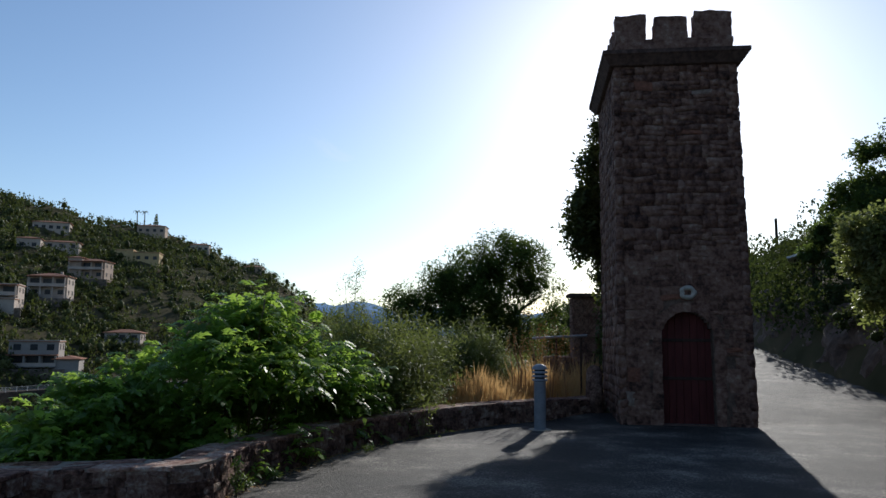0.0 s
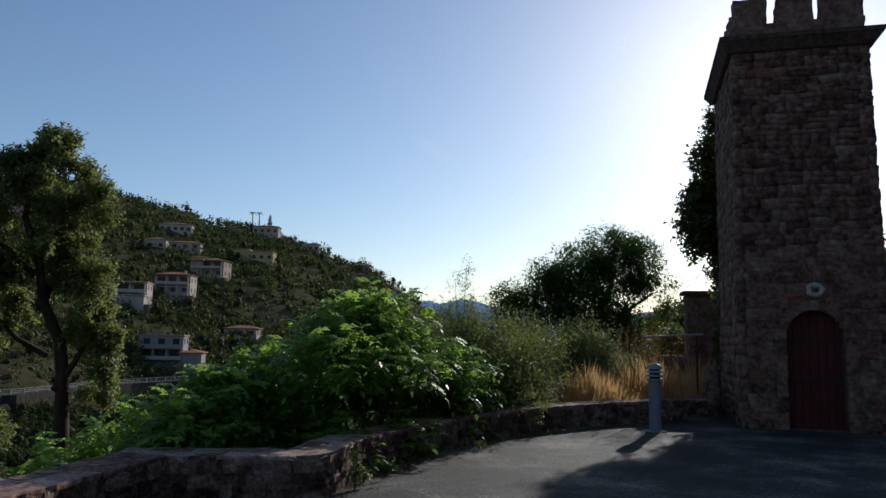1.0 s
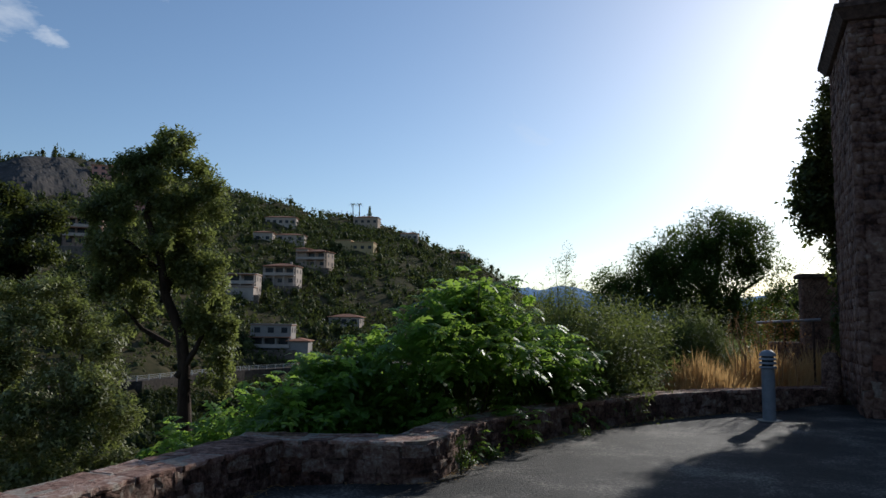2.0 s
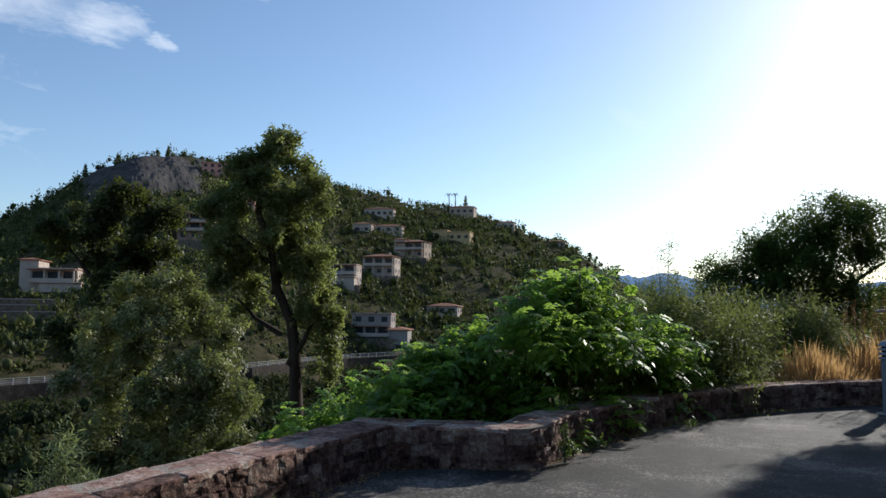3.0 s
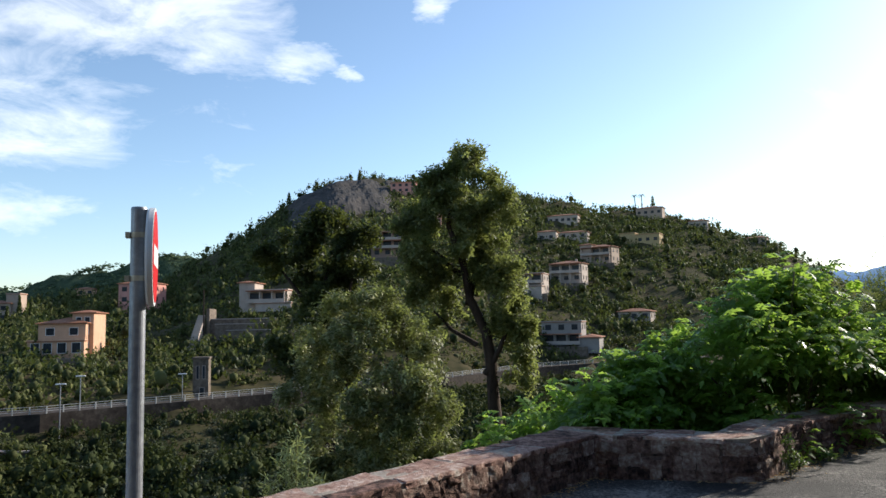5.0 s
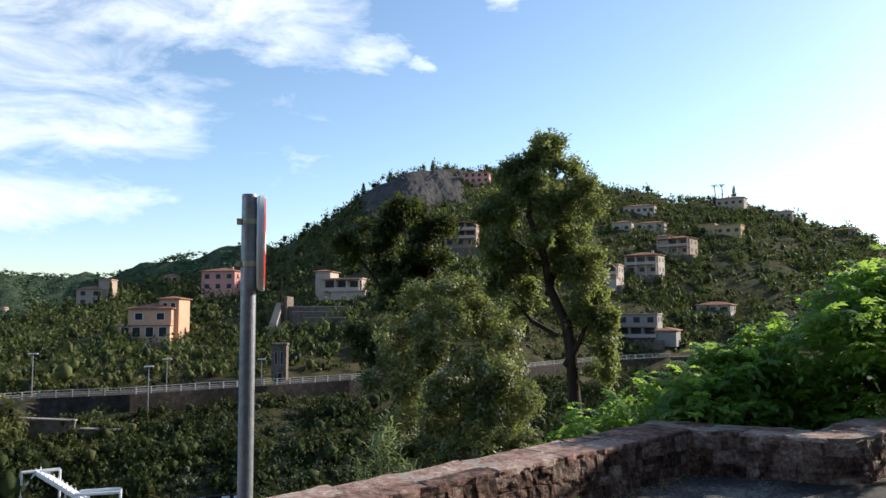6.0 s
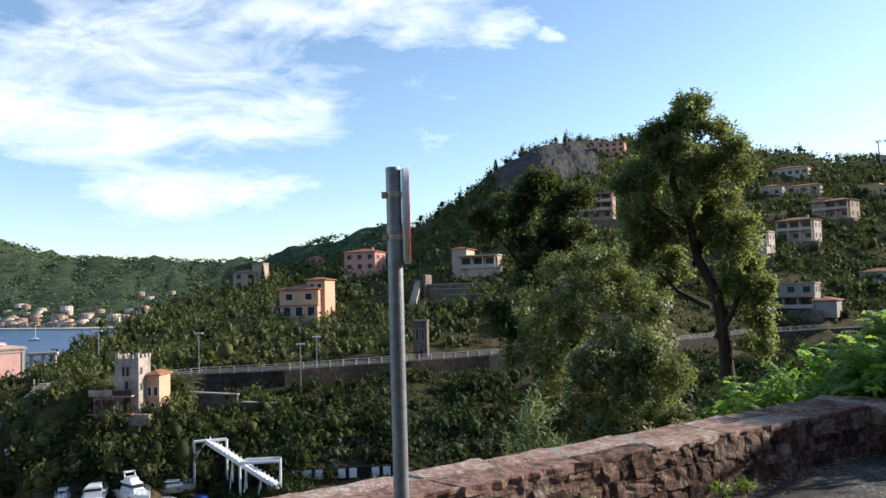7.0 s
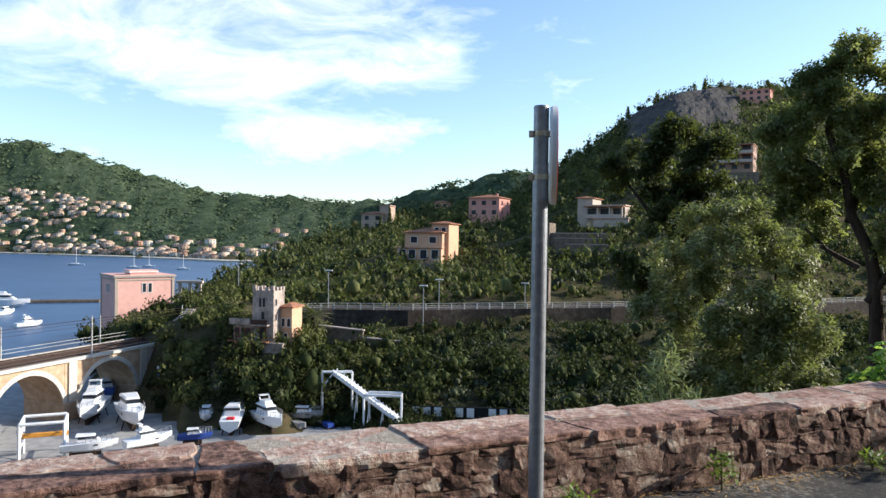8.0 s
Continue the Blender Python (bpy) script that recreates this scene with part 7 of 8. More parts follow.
def build_woods():
    rng = np.random.default_rng(17)
    # the hill above the coast road
    n = 9600
    az, r, x, y = polar(rng, n, 6, 86, 100, 470)
    rd = np.interp(az, *zip(*ROAD_D))
    hr = np.interp(az, *zip(*HILL_R))
    ok = (r > rd + 4.5) & (r < hr + 12) & clear_of_things(x, y)
    bare = np.array([noise.noise((a * 0.022, b * 0.022, 2.0)) for a, b in zip(x, y)])
    ok &= bare < 0.55
    # open rocky face below the summit and the dry shoulder at the ridge's end
    k = (r - rd) / (hr - rd)
    ok &= ~((az > 44.8) & (az < 53) & (k > 0.6) & (k < 0.985) & (rng.uniform(0, 1, n) < 0.95))
    ok &= ~((az > 15) & (az < 27) & (k > 0.15) & (k < 0.5) & (rng.uniform(0, 1, n) < 0.4))
    ok &= ~((az < 16.5) & (k > 0.6) & (rng.uniform(0, 1, n) < 0.8))
    x, y, r, az = x[ok], y[ok], r[ok], az[ok]
    scatter_bushes("hillside_scrub", "dense dark green pines, oaks and scrub covering the hillside", BUSH_FAR, x, y, rng.uniform(0.9, 1.9, len(x)) ** 1.9 * np.interp(r, [100, 400], [1.05, 1.4]), rng, L_scrub, (0.7, 1.6))
    # larger trees closing the gaps over the villas' slope
    n = 1900
    az, r, x, y = polar(rng, n, 11, 46, 165, 415, 0.8)
    rd = np.interp(az, *zip(*ROAD_D))
    hr = np.interp(az, *zip(*HILL_R))
    k = (r - rd) / (hr - rd)
    ok = (r > rd + 6) & (r < hr + 2) & clear_of_things(x, y, 0.6)
    ok &= ~((az > 14) & (az < 25) & (k > 0.12) & (k < 0.5) & (rng.uniform(0, 1, n) < 0.75))
    ok &= ~((az < 16) & (k > 0.6))
    scatter_bushes("hillside_trees", "rounded dark green trees between the hillside villas", BUSH_FAR, x[ok], y[ok], rng.uniform(1.7, 3.2, int(ok.sum())), rng, L_scrub, (0.8, 1.35))
    # garden trees close round the houses
    gx, gy = [], []
    for fx, fy, fr in FOOTPRINTS:
        k = math.hypot(fx - CX, fy - CY)
        if fr < 4.0 or k < 140:
            continue
        face = math.atan2(CY - fy, CX - fx)
        for q in rng.uniform(0.55, 2 * math.pi - 0.55, 13):
            d = fr + rng.uniform(0.2, 4.5)
            gx.append(fx + d * math.cos(face + q))
            gy.append(fy + d * math.sin(face + q))
    gx, gy = np.array(gx), np.array(gy)
    scatter_bushes("garden_trees", "rounded dark garden trees round the hillside houses", BUSH_FAR, gx, gy, rng.uniform(1.2, 2.6, len(gx)), rng, L_scrub, (0.8, 1.6))
    # dry low scrub over the open ground
    n = 1300
    az, r, x, y = polar(rng, n, 10, 40, 150, 400)
    rd = np.interp(az, *zip(*ROAD_D))
    hr = np.interp(az, *zip(*HILL_R))
    ok = (r > rd + 4) & (r < hr + 6) & clear_of_things(x, y)
    x, y = x[ok], y[ok]
    scatter_bushes("dry_scrub", "low brown dry scrub on the open slopes", BUSH_LOW, x, y, rng.uniform(0.6, 1.5, len(x)), rng, L_dry, (0.4, 0.9))
    # taller dark pines standing out of it
    n = 1500
    az, r, x, y = polar(rng, n, 12, 84, 118, 430)
    rd = np.interp(az, *zip(*ROAD_D))
    hr = np.interp(az, *zip(*HILL_R))
    ok = (r > rd + 8) & (r < hr - 4) & clear_of_things(x, y, 2.0) & ~((az > 45) & (az < 52.3) & (r > 300))
    x, y = x[ok], y[ok]
    scatter_bushes("hillside_pines", "darker rounded pines standing out on the hillside", BUSH_FAR, x, y, rng.uniform(1.5, 3.2, len(x)), rng, L_dark, (1.0, 1.7))
    # below the coast road, down to the yard and the stream
    n = 2200
    az, r, x, y = polar(rng, n, 20, 88, 40, 175, 1.0)
    rd = np.interp(az, *zip(*ROAD_D))
    lo = np.interp(az, [20, 60, 66, 80, 88], [60, 52, 72, 84, 92])
    ok = (r < rd - 5.0) & (r > lo) & clear_of_things(x, y, 0.5)
    ok &= ~((land(x, y) < -18.6) & (az > 62))
    size = 1.1 * rng.uniform(0.9, 1.85, n) ** 2.0
    ok &= land(x, y) + 1.45 * size < ROAD_Z + 0.3 + 0.085 * (rd - r)      # the road stays in view above them
    x, y, r, size = x[ok], y[ok], r[ok], size[ok]
    scatter_bushes("valley_woods", "dark green trees filling the valley side below the road", BUSH_MID, x, y, size, rng, L_valley, (0.8, 1.45))
    # greyer olive trees among them
    n = 420
    az, r, x, y = polar(rng, n, 52, 84, 74, 118, 1.0)
    rd = np.interp(az, *zip(*ROAD_D))
    size = rng.uniform(0.9, 1.9, n)
    ok = (r < rd - 4.5) & (land(x, y) > -18.0) & clear_of_things(x, y, 0.5)
    ok &= land(x, y) + 1.5 * size < ROAD_Z + 0.3 + 0.085 * (rd - r)
    scatter_bushes("valley_olives", "grey-green olive trees on the valley side", BUSH_MID, x[ok], y[ok], size[ok], rng, L_greyolive, (0.8, 1.3))
    # low bushes against the road wall
    n = 2600
    az, r, x, y = polar(rng, n, 28, 84, 70, 175, 1.0)
    rd = np.interp(az, *zip(*ROAD_D))
    size = rng.uniform(0.45, 1.15, n)
    ok = (r < rd - 3.4) & (r > rd - 26) & clear_of_things(x, y, 0.2)
    ok &= land(x, y) + 1.2 * size < ROAD_Z + 0.1 + 0.085 * (rd - r)
    scatter_bushes("roadside_scrub", "low dark bushes on the bank under the road", BUSH_MID, x[ok], y[ok], size[ok], rng, L_valley, (0.8, 1.3))
    # wooded point by the railway
    n = 1000
    az, r, x, y = polar(rng, n, 70, 92.5, 84, 165, 1.0)
    z = land(x, y)
    ok = ~((az < 82) & (r > np.interp(az, *zip(*ROAD_D)) - 9)) & (z > -18.6) & clear_of_things(x, y, -0.5) & (r > np.interp(az, [70, 74, 80, 86, 88, 89.5, 93], POINT_FOOT) + 1.0)
    x, y, z = x[ok], y[ok], z[ok]
    scatter_bushes("point_woods", "pines and shrubs on the wooded point by the water", BUSH_MID, x, y, rng.uniform(1.4, 3.0, len(x)), rng, L_scrub, (0.8, 1.4))
    n = 300
    az = rng.uniform(68, 90, n)
    r = np.interp(az, [70, 74, 80, 86, 88, 89.5, 93], POINT_FOOT) + rng.uniform(0.4, 6.0, n)
    x, y = CX - r * np.sin(np.radians(az)), CY + r * np.cos(np.radians(az))
    ok = clear_of_things(x, y, 0.3)
    scatter_bushes("foot_shrubs", "dense shrubs at the foot of the wooded point", BUSH_MID, x[ok], y[ok], rng.uniform(0.7, 1.5, int(ok.sum())), rng, L_valley, (0.8, 1.4))
    # trees beside the salmon block and along the railway
    az = np.array([85.6, 86.2, 86.8, 87.3, 87.9, 88.4, 90.4, 91.0, 91.7, 92.3, 84.6])
    r = np.array([131, 129, 130, 128, 127, 126, 124, 122, 124, 120, 126])
    x, y = CX - r * np.sin(np.radians(az)), CY + r * np.cos(np.radians(az))
    scatter_bushes("villa_trees", "rounded dark trees beside the salmon block", BUSH_MID, x, y, np.array([2.4, 2.8, 2.6, 2.9, 2.3, 2.0, 2.2, 2.6, 2.3, 2.0, 2.6]), rng, L_valley, (1.2, 1.6), z=np.where(az > 90, -14.0, -11.5) + 0 * az)
    # far slopes across the bay
    n = 4600
    az = rng.uniform(55, 106, n)
    shore = np.interp(az, [60, 83, 91, 97.5, 120], [560, 660, 800, 930, 1000])
    fr = np.interp(az, [50, 70, 85, 100], [760, 900, 1150, 1500])
    k = rng.uniform(0.03, 1.02, n)
    r = shore + (fr - shore) * k
    x, y = CX - r * np.sin(np.radians(az)), CY + r * np.cos(np.radians(az))
    FAR_TPL = [tuft_bush(40 + s, 10, 0.4, 1) for s in range(4)]
    scatter_bushes("far_woods", "green pine woods on the far slopes, paled with painted haze", FAR_TPL, x, y, rng.uniform(5.0, 10.0, n) * np.interp(r, [600, 1500], [0.8, 1.25]), rng, L_pine, (0.35, 0.6))
    # bank above the lane
    n = 560
    y = rng.uniform(4, 95, n)
    x = lane_x(y) + 1.0 + 30 * rng.uniform(0, 1, n) ** 1.3
    ok = (x > 12.6) | (rng.uniform(0, 1, n) < 0.6)
    x, y = x[ok], y[ok]
    nearby = (x < 21) & (y < 50)
    fine = [tuft_bush(80 + s, 620, 0.08) for s in range(3)]
    scatter_bushes("bank_scrub", "dark shrubs on the bank above the lane", fine, x[nearby], y[nearby], rng.uniform(0.8, 1.8, int(nearby.sum())), rng, L_bank, (0.8, 1.4))
    x, y = x[~nearby], y[~nearby]
    BUSH_BANK = [tuft_bush(140 + s, 210, 0.11, 2) for s in range(4)]
    py = rng.uniform(9, 60, 150)
    px = lane_x(py) + rng.uniform(0.25, 1.6, 150)
    scatter_bushes("bank_weeds", "dark weeds and low shrubs over the rocky bank", BUSH_BANK, px, py, rng.uniform(0.3, 0.7, 150), rng, L_bank, (0.8, 1.5), z=land(px, py) + np.where(px < lane_x(py) + 0.7, 0.9, 0.3))
    scatter_bushes("bank_trees", "small dark trees on the slope above the lane", BUSH_BANK, x, y, rng.uniform(0.9, 2.2, len(x)), rng, L_bank, (0.8, 1.5))
    n = 130
    y = rng.uniform(24, 70, n)
    x = 2.6 + (5.2 + np.clip(y - 16, 0, None) * 0.17 - 2.6) * rng.uniform(0, 1, n)
    scatter_bushes("lane_scrub", "dark shrubs on the rise behind the tower", BUSH_MID, x, y, rng.uniform(0.7, 1.5, n), rng, L_bank, (0.8, 1.4))
    # level ground and slope beyond the terrace
    n = 500
    az, r, x, y = polar(rng, n, -8, 62, 17, 60, 1.0)
    lim = np.interp(az, [-8, 6, 8, 30, 42, 50, 62], [31, 30, 16, 14, 18, 40, 48])
    ok = (r > lim) & ~((x > 2.5) & (y < 24))
    x, y = x[ok], y[ok]
    top = np.interp(az[ok], [-8, 8, 12, 25, 62], [0.6, 0.7, 0.0, -1.5, -4.5])
    scatter_bushes("slope_scrub", "mixed green shrubs on the slope below the terrace", BUSH_MID, x, y, rng.uniform(0.9, 1.6, len(x)), rng, L_slope, (0.7, 1.2), z=np.minimum(land(x, y), top))


L_greyolive = leaf_material("grey_olive_leaves", (0.03, 0.037, 0.021), (0.125, 0.138, 0.075), (0.12, 0.14, 0.05), scale=0.3, rough=0.7, trans=0.2, gloss=0.2, speckle=0.3)
L_bank = leaf_material("bank_leaves", (0.012, 0.022, 0.007), (0.055, 0.075, 0.022), (0.10, 0.13, 0.03), scale=0.5, rough=0.75, trans=0.25, gloss=0.1)
L_slope = leaf_material("slope_leaves", (0.022, 0.036, 0.010), (0.085, 0.115, 0.035), (0.16, 0.20, 0.05), scale=0.5, rough=0.75, trans=0.3, gloss=0.1)
build_woods()


# ---------------------------------------------------------------- far village
def build_crag():
    """Bare rock face under the summit."""
    az, k = np.meshgrid(np.arange(44.4, 53.6, 0.13), np.arange(0.55, 1.005, 0.011))
    rd = np.interp(az, *zip(*ROAD_D))
    hr = np.interp(az, *zip(*HILL_R))
    edge = np.minimum(np.minimum((az - 44.4) / 1.4, (53.4 - az) / 1.6), np.minimum((k - 0.55) / 0.10, (1.0 - k) / 0.12))
    r = rd + 3.5 + (hr - rd - 3.5) * k
    x, y = CX - r * np.sin(np.radians(az)), CY + r * np.cos(np.radians(az))
    rough = np.array([noise.fractal((a * 0.06, b * 0.05, 0.7), 0.9, 2.1, 6) for a, b in zip(az.ravel() * 14, k.ravel() * 160)]).reshape(az.shape)
    z = land(x, y) + np.sin(np.clip(edge, -1, 1) * math.pi / 2) * 4.4 - 1.5 + rough * 1.5
    nr, na = az.shape
    i = (np.arange(nr - 1)[:, None] * na + np.arange(na - 1)[None, :]).ravel()
    faces = np.stack([i, i + 1, i + na + 1, i + na], -1)
    ob = mesh_np("ground_crag", np.stack([x, y, z], -1).reshape(-1, 3).tolist(), faces.tolist(), M_crag)
    tagged(ob, "bare grey rock face below the summit", "rock face", kind="structure")


M_crag = surface("grey_crag_rock", [(0.25, (0.022, 0.021, 0.020)), (0.5, (0.048, 0.042, 0.038)), (0.75, (0.09, 0.075, 0.066))], scale=0.25, detail=9, coarse=0.05, bump=1.0, bump_scale=0.6, rough=0.95)
build_crag()


def build_village():
    rng = np.random.default_rng(23)
    bv = np.array([(-1, -1, 0), (1, -1, 0), (1, 1, 0), (-1, 1, 0), (-1, -1, 1), (1, -1, 1), (1, 1, 1), (-1, 1, 1)], float) * np.array([0.5, 0.5, 1.0])
    bt = np.array([(0, 1, 5), (0, 5, 4), (1, 2, 6), (1, 6, 5), (2, 3, 7), (2, 7, 6), (3, 0, 4), (3, 4, 7), (4, 5, 6), (4, 6, 7)])
    rv = np.array([(-0.53, -0.53, 1.0), (0.53, -0.53, 1.0), (0.53, 0.53, 1.0), (-0.53, 0.53, 1.0), (-0.25, 0, 1.16), (0.25, 0, 1.16)])
    rt = np.array([(0, 1, 5), (0, 5, 4), (2, 3, 4), (2, 4, 5), (1, 2, 5), (3, 0, 4), (0, 2, 1), (0, 3, 2)])
    wv = []
    for x in (-0.3, 0.0, 0.3):
        for z in (0.18, 0.62):
            wv.append([(x - 0.06, -0.507, z), (x + 0.06, -0.507, z), (x + 0.06, -0.507, z + 0.22), (x - 0.06, -0.507, z + 0.22)])
    wt = np.array([(0, 1, 2), (0, 2, 3)])
    az, k = [], []
    for lo, hi, k0, k1, n in ((92.5, 103, 0.03, 0.5, 210), (89.5, 94.5, 0.36, 0.5, 40), (83, 97, 0.0, 0.06, 95), (78, 92, 0.05, 0.22, 60), (66, 80, 0.1, 0.45, 26), (96, 103, 0.36, 0.5, 30)):
        az += list(rng.uniform(lo, hi, n))
        k += list(rng.uniform(k0, k1, n))
    az, k = np.array(az), np.array(k)
    shore = np.interp(az, [60, 83, 91, 97.5, 120], [560, 660, 800, 930, 1000])
    fr = np.interp(az, [50, 70, 85, 100], [760, 900, 1150, 1500])
    r = shore + 18 + (fr - shore) * k
    x, y = CX - r * np.sin(np.radians(az)), CY + r * np.cos(np.radians(az))
    n = len(x)
    z = land(x, y) - 1.0
    a = np.radians(az + rng.uniform(-35, 35, n))
    c, s, o, l = np.cos(a), np.sin(a), np.zeros(n), np.ones(n)
    rz = np.stack([np.stack([c, -s, o], -1), np.stack([s, c, o], -1), np.stack([o, o, l], -1)], 1)
    sc = np.stack([rng.uniform(5, 12, n), rng.uniform(5, 8, n), rng.uniform(2.6, 5, n) + 1.2], -1) * 0.86
    at3 = np.stack([x, y, z], -1)
    v, t = strew((bv, bt), at3, rz, sc)
    vil = empty("far_village", (-800, -60, -19))
    for name, tpl, mat in (("house_walls", (bv, bt), M_village), ("house_roofs", (rv, rt), M_village_roof)):
        v, t = strew(tpl, at3 - np.array([-800, -60, -19]), rz, sc)
        tri_mesh(name, v, t, mat, vil)
    v, t = joined(*[strew((np.array(q), wt), at3 - np.array([-800, -60, -19]), rz, sc) for q in wv])
    tri_mesh("house_windows", v, t, M_glass, vil)
    tagged(vil, "pale houses with terracotta roofs along the far shore", "village", kind="stuff")
    # beach wall
    bm = bmesh.new()
    rows = []
    for a in np.arange(80, 106, 0.5):
        sh = float(np.interp(a, [60, 83, 91, 97.5, 120], [560, 660, 800, 930, 1000]))
        (x0, y0), (x1, y1) = at(a, sh - 5), at(a, sh + 14)
        rows.append([bm.verts.new((x0, y0, -20.5)), bm.verts.new((x0, y0, -18.6)), bm.verts.new((x1, y1, -18.2))])
    for p, q in zip(rows, rows[1:]):
        bm.faces.new((p[0], p[1], q[1], q[0])), bm.faces.new((p[1], p[2], q[2], q[1]))
    tagged(part("ground_beach", bm, M_sand), "pale beach and sea wall on the far shore", "beach", kind="structure")


M_village = surface("village_render", [(0.2, (0.36, 0.22, 0.15)), (0.45, (0.47, 0.36, 0.27)), (0.8, (0.62, 0.56, 0.48))], scale=0.05, per_piece=0.6, island=True, bump=0, rough=0.9)
M_village_roof = surface("village_tiles", [(0.3, (0.32, 0.19, 0.13)), (0.7, (0.48, 0.34, 0.26))], scale=0.2, per_piece=0.4, island=True, bump=0, rough=0.9)
M_sand = surface("pale_sand", [(0.3, (0.42, 0.37, 0.30)), (0.7, (0.58, 0.52, 0.44))], scale=0.3, bump=0.1)
build_village()


# ---------------------------------------------------------------- ridge-top trees, bank details
def broad_palm(x, y, z, h):
    """A stout palm with a dense round head of arching feathered fronds."""
    p = plant("date_palm", "stout date palm with a dense head of arching fronds", "palm")
    wood(p, [([(x, y, z - 0.5), (x + 0.1, y, z + h * 0.5), (x, y, z + h)], 0.35, 0.3)], M_bark)
    fr = frond(9, 2.6, 0.62, 0.12, 5)
    n = 46
    rng = np.random.default_rng(3)
    a, b = rng.uniform(0, 2 * np.pi, n), -np.linspace(-0.55, 1.15, n)
    c, s2, cb, sb, o, l = np.cos(a), np.sin(a), np.cos(b), np.sin(b), np.zeros(n), np.ones(n)
    rz = np.stack([np.stack([c, -s2, o], -1), np.stack([s2, c, o], -1), np.stack([o, o, l], -1)], 1)
    ry = np.stack([np.stack([cb, o, sb], -1), np.stack([o, l, o], -1), np.stack([-sb, o, cb], -1)], 1)
    v, t = strew(fr, np.tile([x, y, z + h], (n, 1)), rz @ ry, rng.uniform(0.8, 1.1, n))
    tri_mesh("fronds", v, t, L_palm, p)
    settle(p, x, y, z)


L_palm = leaf_material("palm_fronds", (0.05, 0.06, 0.02), (0.17, 0.18, 0.07), (0.16, 0.18, 0.05), scale=1.0, rough=0.6, trans=0.25, gloss=0.3)


def palm(x, y, h, group):
    z = land_at(x, y)
    p = plant("palm_tree", "tall thin palm on the skyline", "palm")
    p["group"] = group
    wood(p, [([(x, y, z - 0.5), (x + 0.2, y, z + h * 0.5), (x, y, z + h)], 0.3, 0.22)], M_bark)
    rng = np.random.default_rng(int(abs(x)))
    tv, tt = joined(*[blade(2.6, 0.5, 0.5, (0, 0, 0), 2 * math.pi * k / 13, 0.35 - 0.2 * (k % 3)) for k in range(13)])
    tri_mesh("fronds", tv + np.array([x, y, z + h]), tt, L_scrub, p)
    settle(p, x, y, z)


def conifer(x, y, h, w, group, name="cypress_tree", label="slender dark cypress on the hillside"):
    z = land_at(x, y)
    p = plant(name, label, "cypress")
    p["group"] = group
    wood(p, [([(x, y, z - 0.5), (x, y, z + h * 0.9)], 0.18, 0.04)], M_bark)
    rng = np.random.default_rng(int(abs(x * 3 + y)))
    q, d = lumps(rng, 420, [(x, y, z + h * (0.12 + 0.16 * k), w * (1 - 0.13 * k), w * (1 - 0.13 * k), h * 0.14) for k in range(6)], 0.6)
    v, t = strew((np.array([(-0.5, 0, 0), (0.5, 0.1, 0), (0.05, 0.25, 0.9)]), np.array([(0, 1, 2)])), q, spin(420, 0.6, rng), rng.uniform(0.4, 0.8, 420))
    tri_mesh("crown", v, t, L_dark, p)
    settle(p, x, y, z)


for _a, _h in ((25.9, 9.5), (26.4, 9.0), (31.2, 6.0)):
    palm(*at(_a, 398), _h, "skyline palms")
for _a, _d, _h, _w in ((25.1, 398, 9.0, 1.8), (70.9, 258, 7.5, 0.8), (70.2, 255, 6.5, 0.8), (64.6, 238, 8.0, 0.9), (71.6, 250, 5.5, 0.9), (52.9, 380, 7, 1.5), (47.5, 405, 6, 1.5), (34, 300, 8, 1.3)):
    conifer(*at(_a, _d), _h, _w, "hillside cypresses")
broad_palm(*at(76.7, 100.0), land_at(*at(76.7, 100.0)), 3.4)


M_rock = surface("reddish_bank_rock", [(0.25, (0.05, 0.034, 0.026)), (0.5, (0.13, 0.088, 0.066)), (0.75, (0.23, 0.165, 0.13))], scale=3.0, detail=10, coarse=0.7, coarse_amt=0.6, bump=1.0, bump_scale=6, rough=0.95)


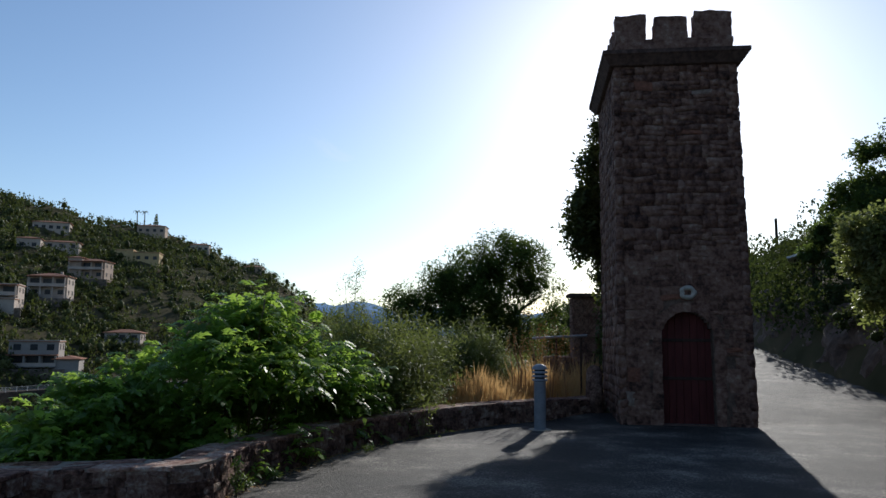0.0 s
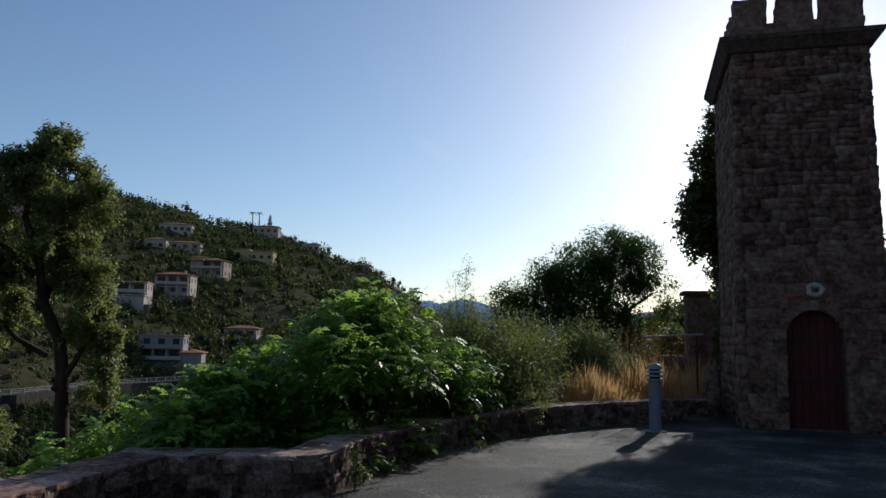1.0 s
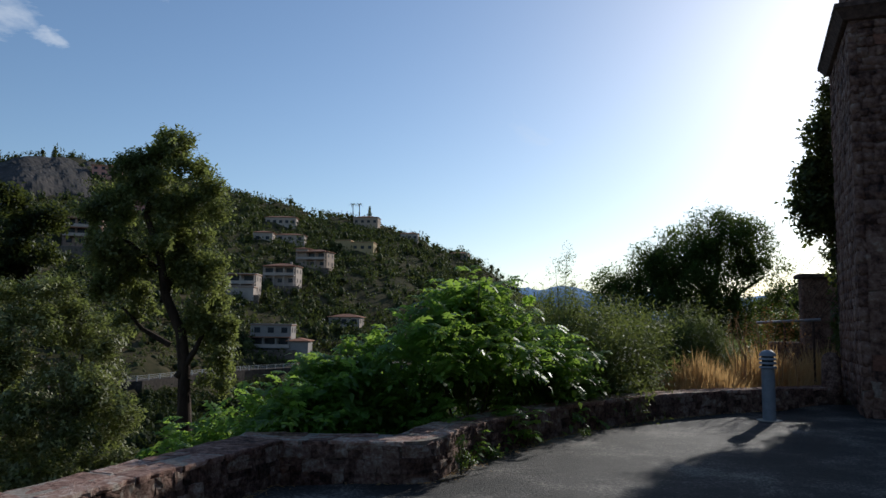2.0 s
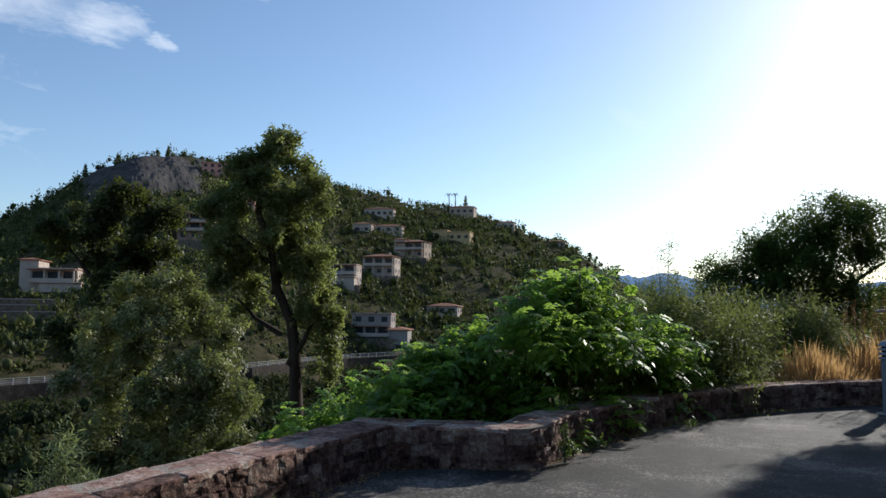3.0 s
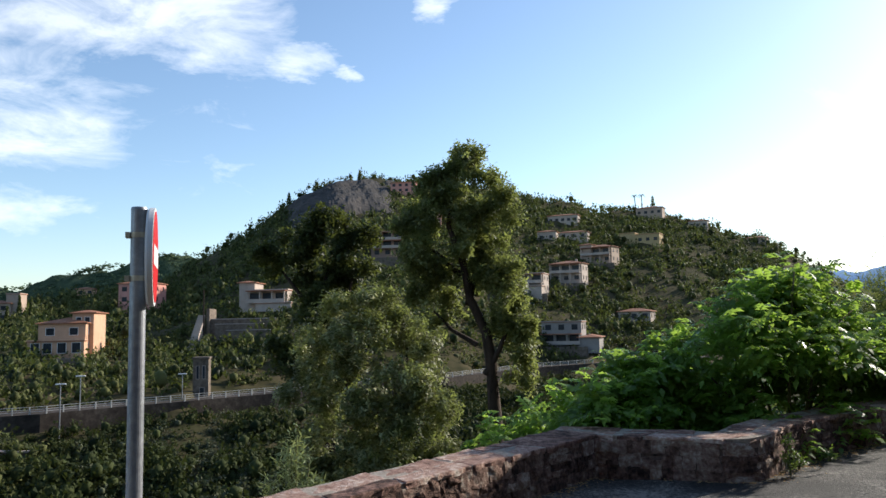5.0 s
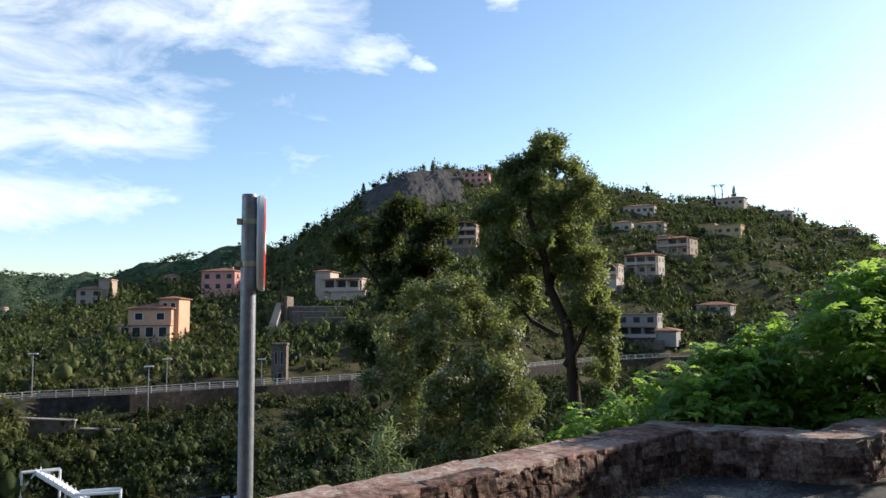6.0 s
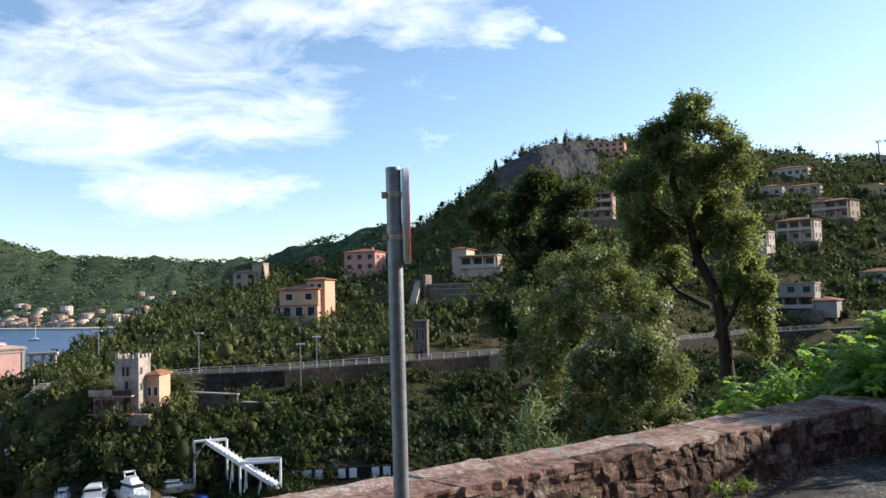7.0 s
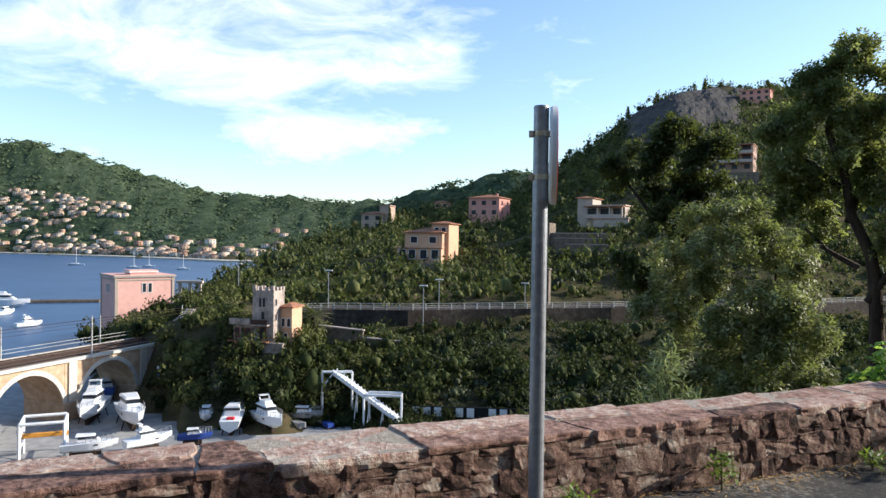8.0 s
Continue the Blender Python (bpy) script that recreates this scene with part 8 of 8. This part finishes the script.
def build_bank():
    ys, ks = np.arange(4, 62, 0.3), np.linspace(0, 1, 12)
    verts, faces = [], []
    for y in ys:
        tall = 2.0 + 0.9 * noise.noise((y * 0.22, 3.3, 0)) + 0.3 * noise.noise((y * 0.9, 1.3, 0))
        for k in ks:
            x = float(lane_x(y)) + 0.05 + 0.75 * k ** 1.4
            z = 0.085 * min(max(y - 13.5, 0), 40) - 0.15 + tall * k
            w = noise.noise_vector((y * 0.8, z * 1.1, 0.4)) * 0.42 + noise.noise_vector((y * 2.3, z * 2.6, 5.4)) * 0.2
            step = 0.22 * abs(noise.noise((y * 0.5 + z * 1.3, z * 0.4, 8.0)))
            verts.append((x + min(w.x, 0.35) + step + 0.1, y + w.y * 0.5, z + w.z * 0.25 * (0 < k)))
        verts.append((float(lane_x(y)) + 2.6, y, verts[-1][2] + 0.2))
    c = len(ks) + 1
    for i in range(len(ys) - 1):
        for j in range(c - 1):
            a = i * c + j
            faces.append((a, a + c, a + c + 1, a + 1))
    rk = mesh_np("ground_rock_bank", verts, faces, M_rock)
    tagged(rk, "broken reddish rock face along the lane", "rock face", kind="structure")
    h = empty("terrace_canopy", (*at(-24.0, 32.5), 2.85), -24)
    bm = bmesh.new()
    box(bm, (-0.75, -0.9, 2.3), (0.75, 0.9, 2.38), Matrix.Rotation(radians(-17), 4, "Y"))
    part("roof", bm, M_white, h)
    for x in (-0.5, 0.5):
        bm = bmesh.new()
        box(bm, (x - 0.06, -0.8, -1.5), (x + 0.06, -0.68, 2.35))
        part("post", bm, M_bark, h)
    bm = bmesh.new()
    box(bm, (-0.7, -0.9, 1.9), (0.7, -0.82, 2.0))
    box(bm, (-0.7, -0.9, 1.5), (0.7, -0.82, 1.6))
    part("rail", bm, M_bark, h)
    tagged(h, "white-edged terrace canopy on the bank", "canopy")
    x, y = at(-20.8, 58)
    p = empty("utility_pole", (x, y, land_at(x, y)))
    bm = bmesh.new()
    tube(bm, (0, 0, -0.5), (0, 0, EYE + 58 * math.tan(radians(9.0)) - land_at(x, y)), 0.13, 0.10, sides=8)
    part("pole", bm, M_bark, p)
    tagged(p, "wooden utility pole on the bank", "pole")
    # weathered house end seen past the tower
    g = empty("garden_wall", (*at(-6.9, 20), 0.0), 5)
    bm = bmesh.new()
    box(bm, (-0.12, 0, -0.5), (1.9, 0.4, 2.68), bevel=0.04)
    part("wall", bm, M_stone_joined, g)
    bm = bmesh.new()
    box(bm, (-0.85, 0.05, -0.5), (-0.124, 0.38, 1.15), bevel=0.04)
    part("low_wall", bm, M_stone_joined, g)
    bm = bmesh.new()
    box(bm, (-0.2, -0.1, 2.68), (1.94, 0.5, 2.79), bevel=0.03)
    part("coping", bm, M_slab, g)
    tagged(g, "weathered reddish stone wall end beside the tower", "wall")


build_bank()


def build_valley_walls():
    """Low garden and path walls on the slope below the coast road."""
    for k, (az, d, z, rz, half, h) in enumerate(((75.2, 100, -11.9, 62, 4.0, 1.6), (71.6, 99, -13.0, 66, 2.6, 1.2))):
        w = empty("path_wall", (*at(az, d), z), rz)
        w.rotation_euler = (0, radians(5.0), radians(rz))
        bm = bmesh.new()
        box(bm, (-half, -0.3, -2.5), (half, 0.3, h - 0.2), bevel=0.05)
        part("wall_body", bm, M_stonewall, w)
        bm = bmesh.new()
        box(bm, (-half - 0.1, -0.4, h - 0.2), (half + 0.1, 0.4, h), bevel=0.04)
        part("coping", bm, W_castle, w)
        tagged(w, "pale stone path wall among the valley trees", "wall", "valley path walls")
    p = empty("garden_pavilion", (*at(85.6, 128), -8.6), 70)
    for x in (-1.6, 0, 1.6):
        bm = bmesh.new()
        box(bm, (x - 0.22, -0.22, -2), (x + 0.22, 0.22, 2.4), bevel=0.03)
        part("pillar", bm, W_white, p)
    bm = bmesh.new()
    box(bm, (-2.1, -0.5, 2.4), (2.1, 0.5, 2.8), bevel=0.04)
    part("lintel", bm, W_white, p)
    tagged(p, "small white pillared pavilion by the railway", "pavilion")
    s = empty("trackside_stair", (*at(87.0, 103), -10.6), 150)
    for k in range(9):
        bm = bmesh.new()
        box(bm, (k * 0.7, -0.6, -1), (k * 0.7 + 0.75, 0.6, 0.2 + k * 0.22), bevel=0.02)
        part("step", bm, W_white, s)
    tagged(s, "white concrete stair beside the railway", "stair")


build_valley_walls()
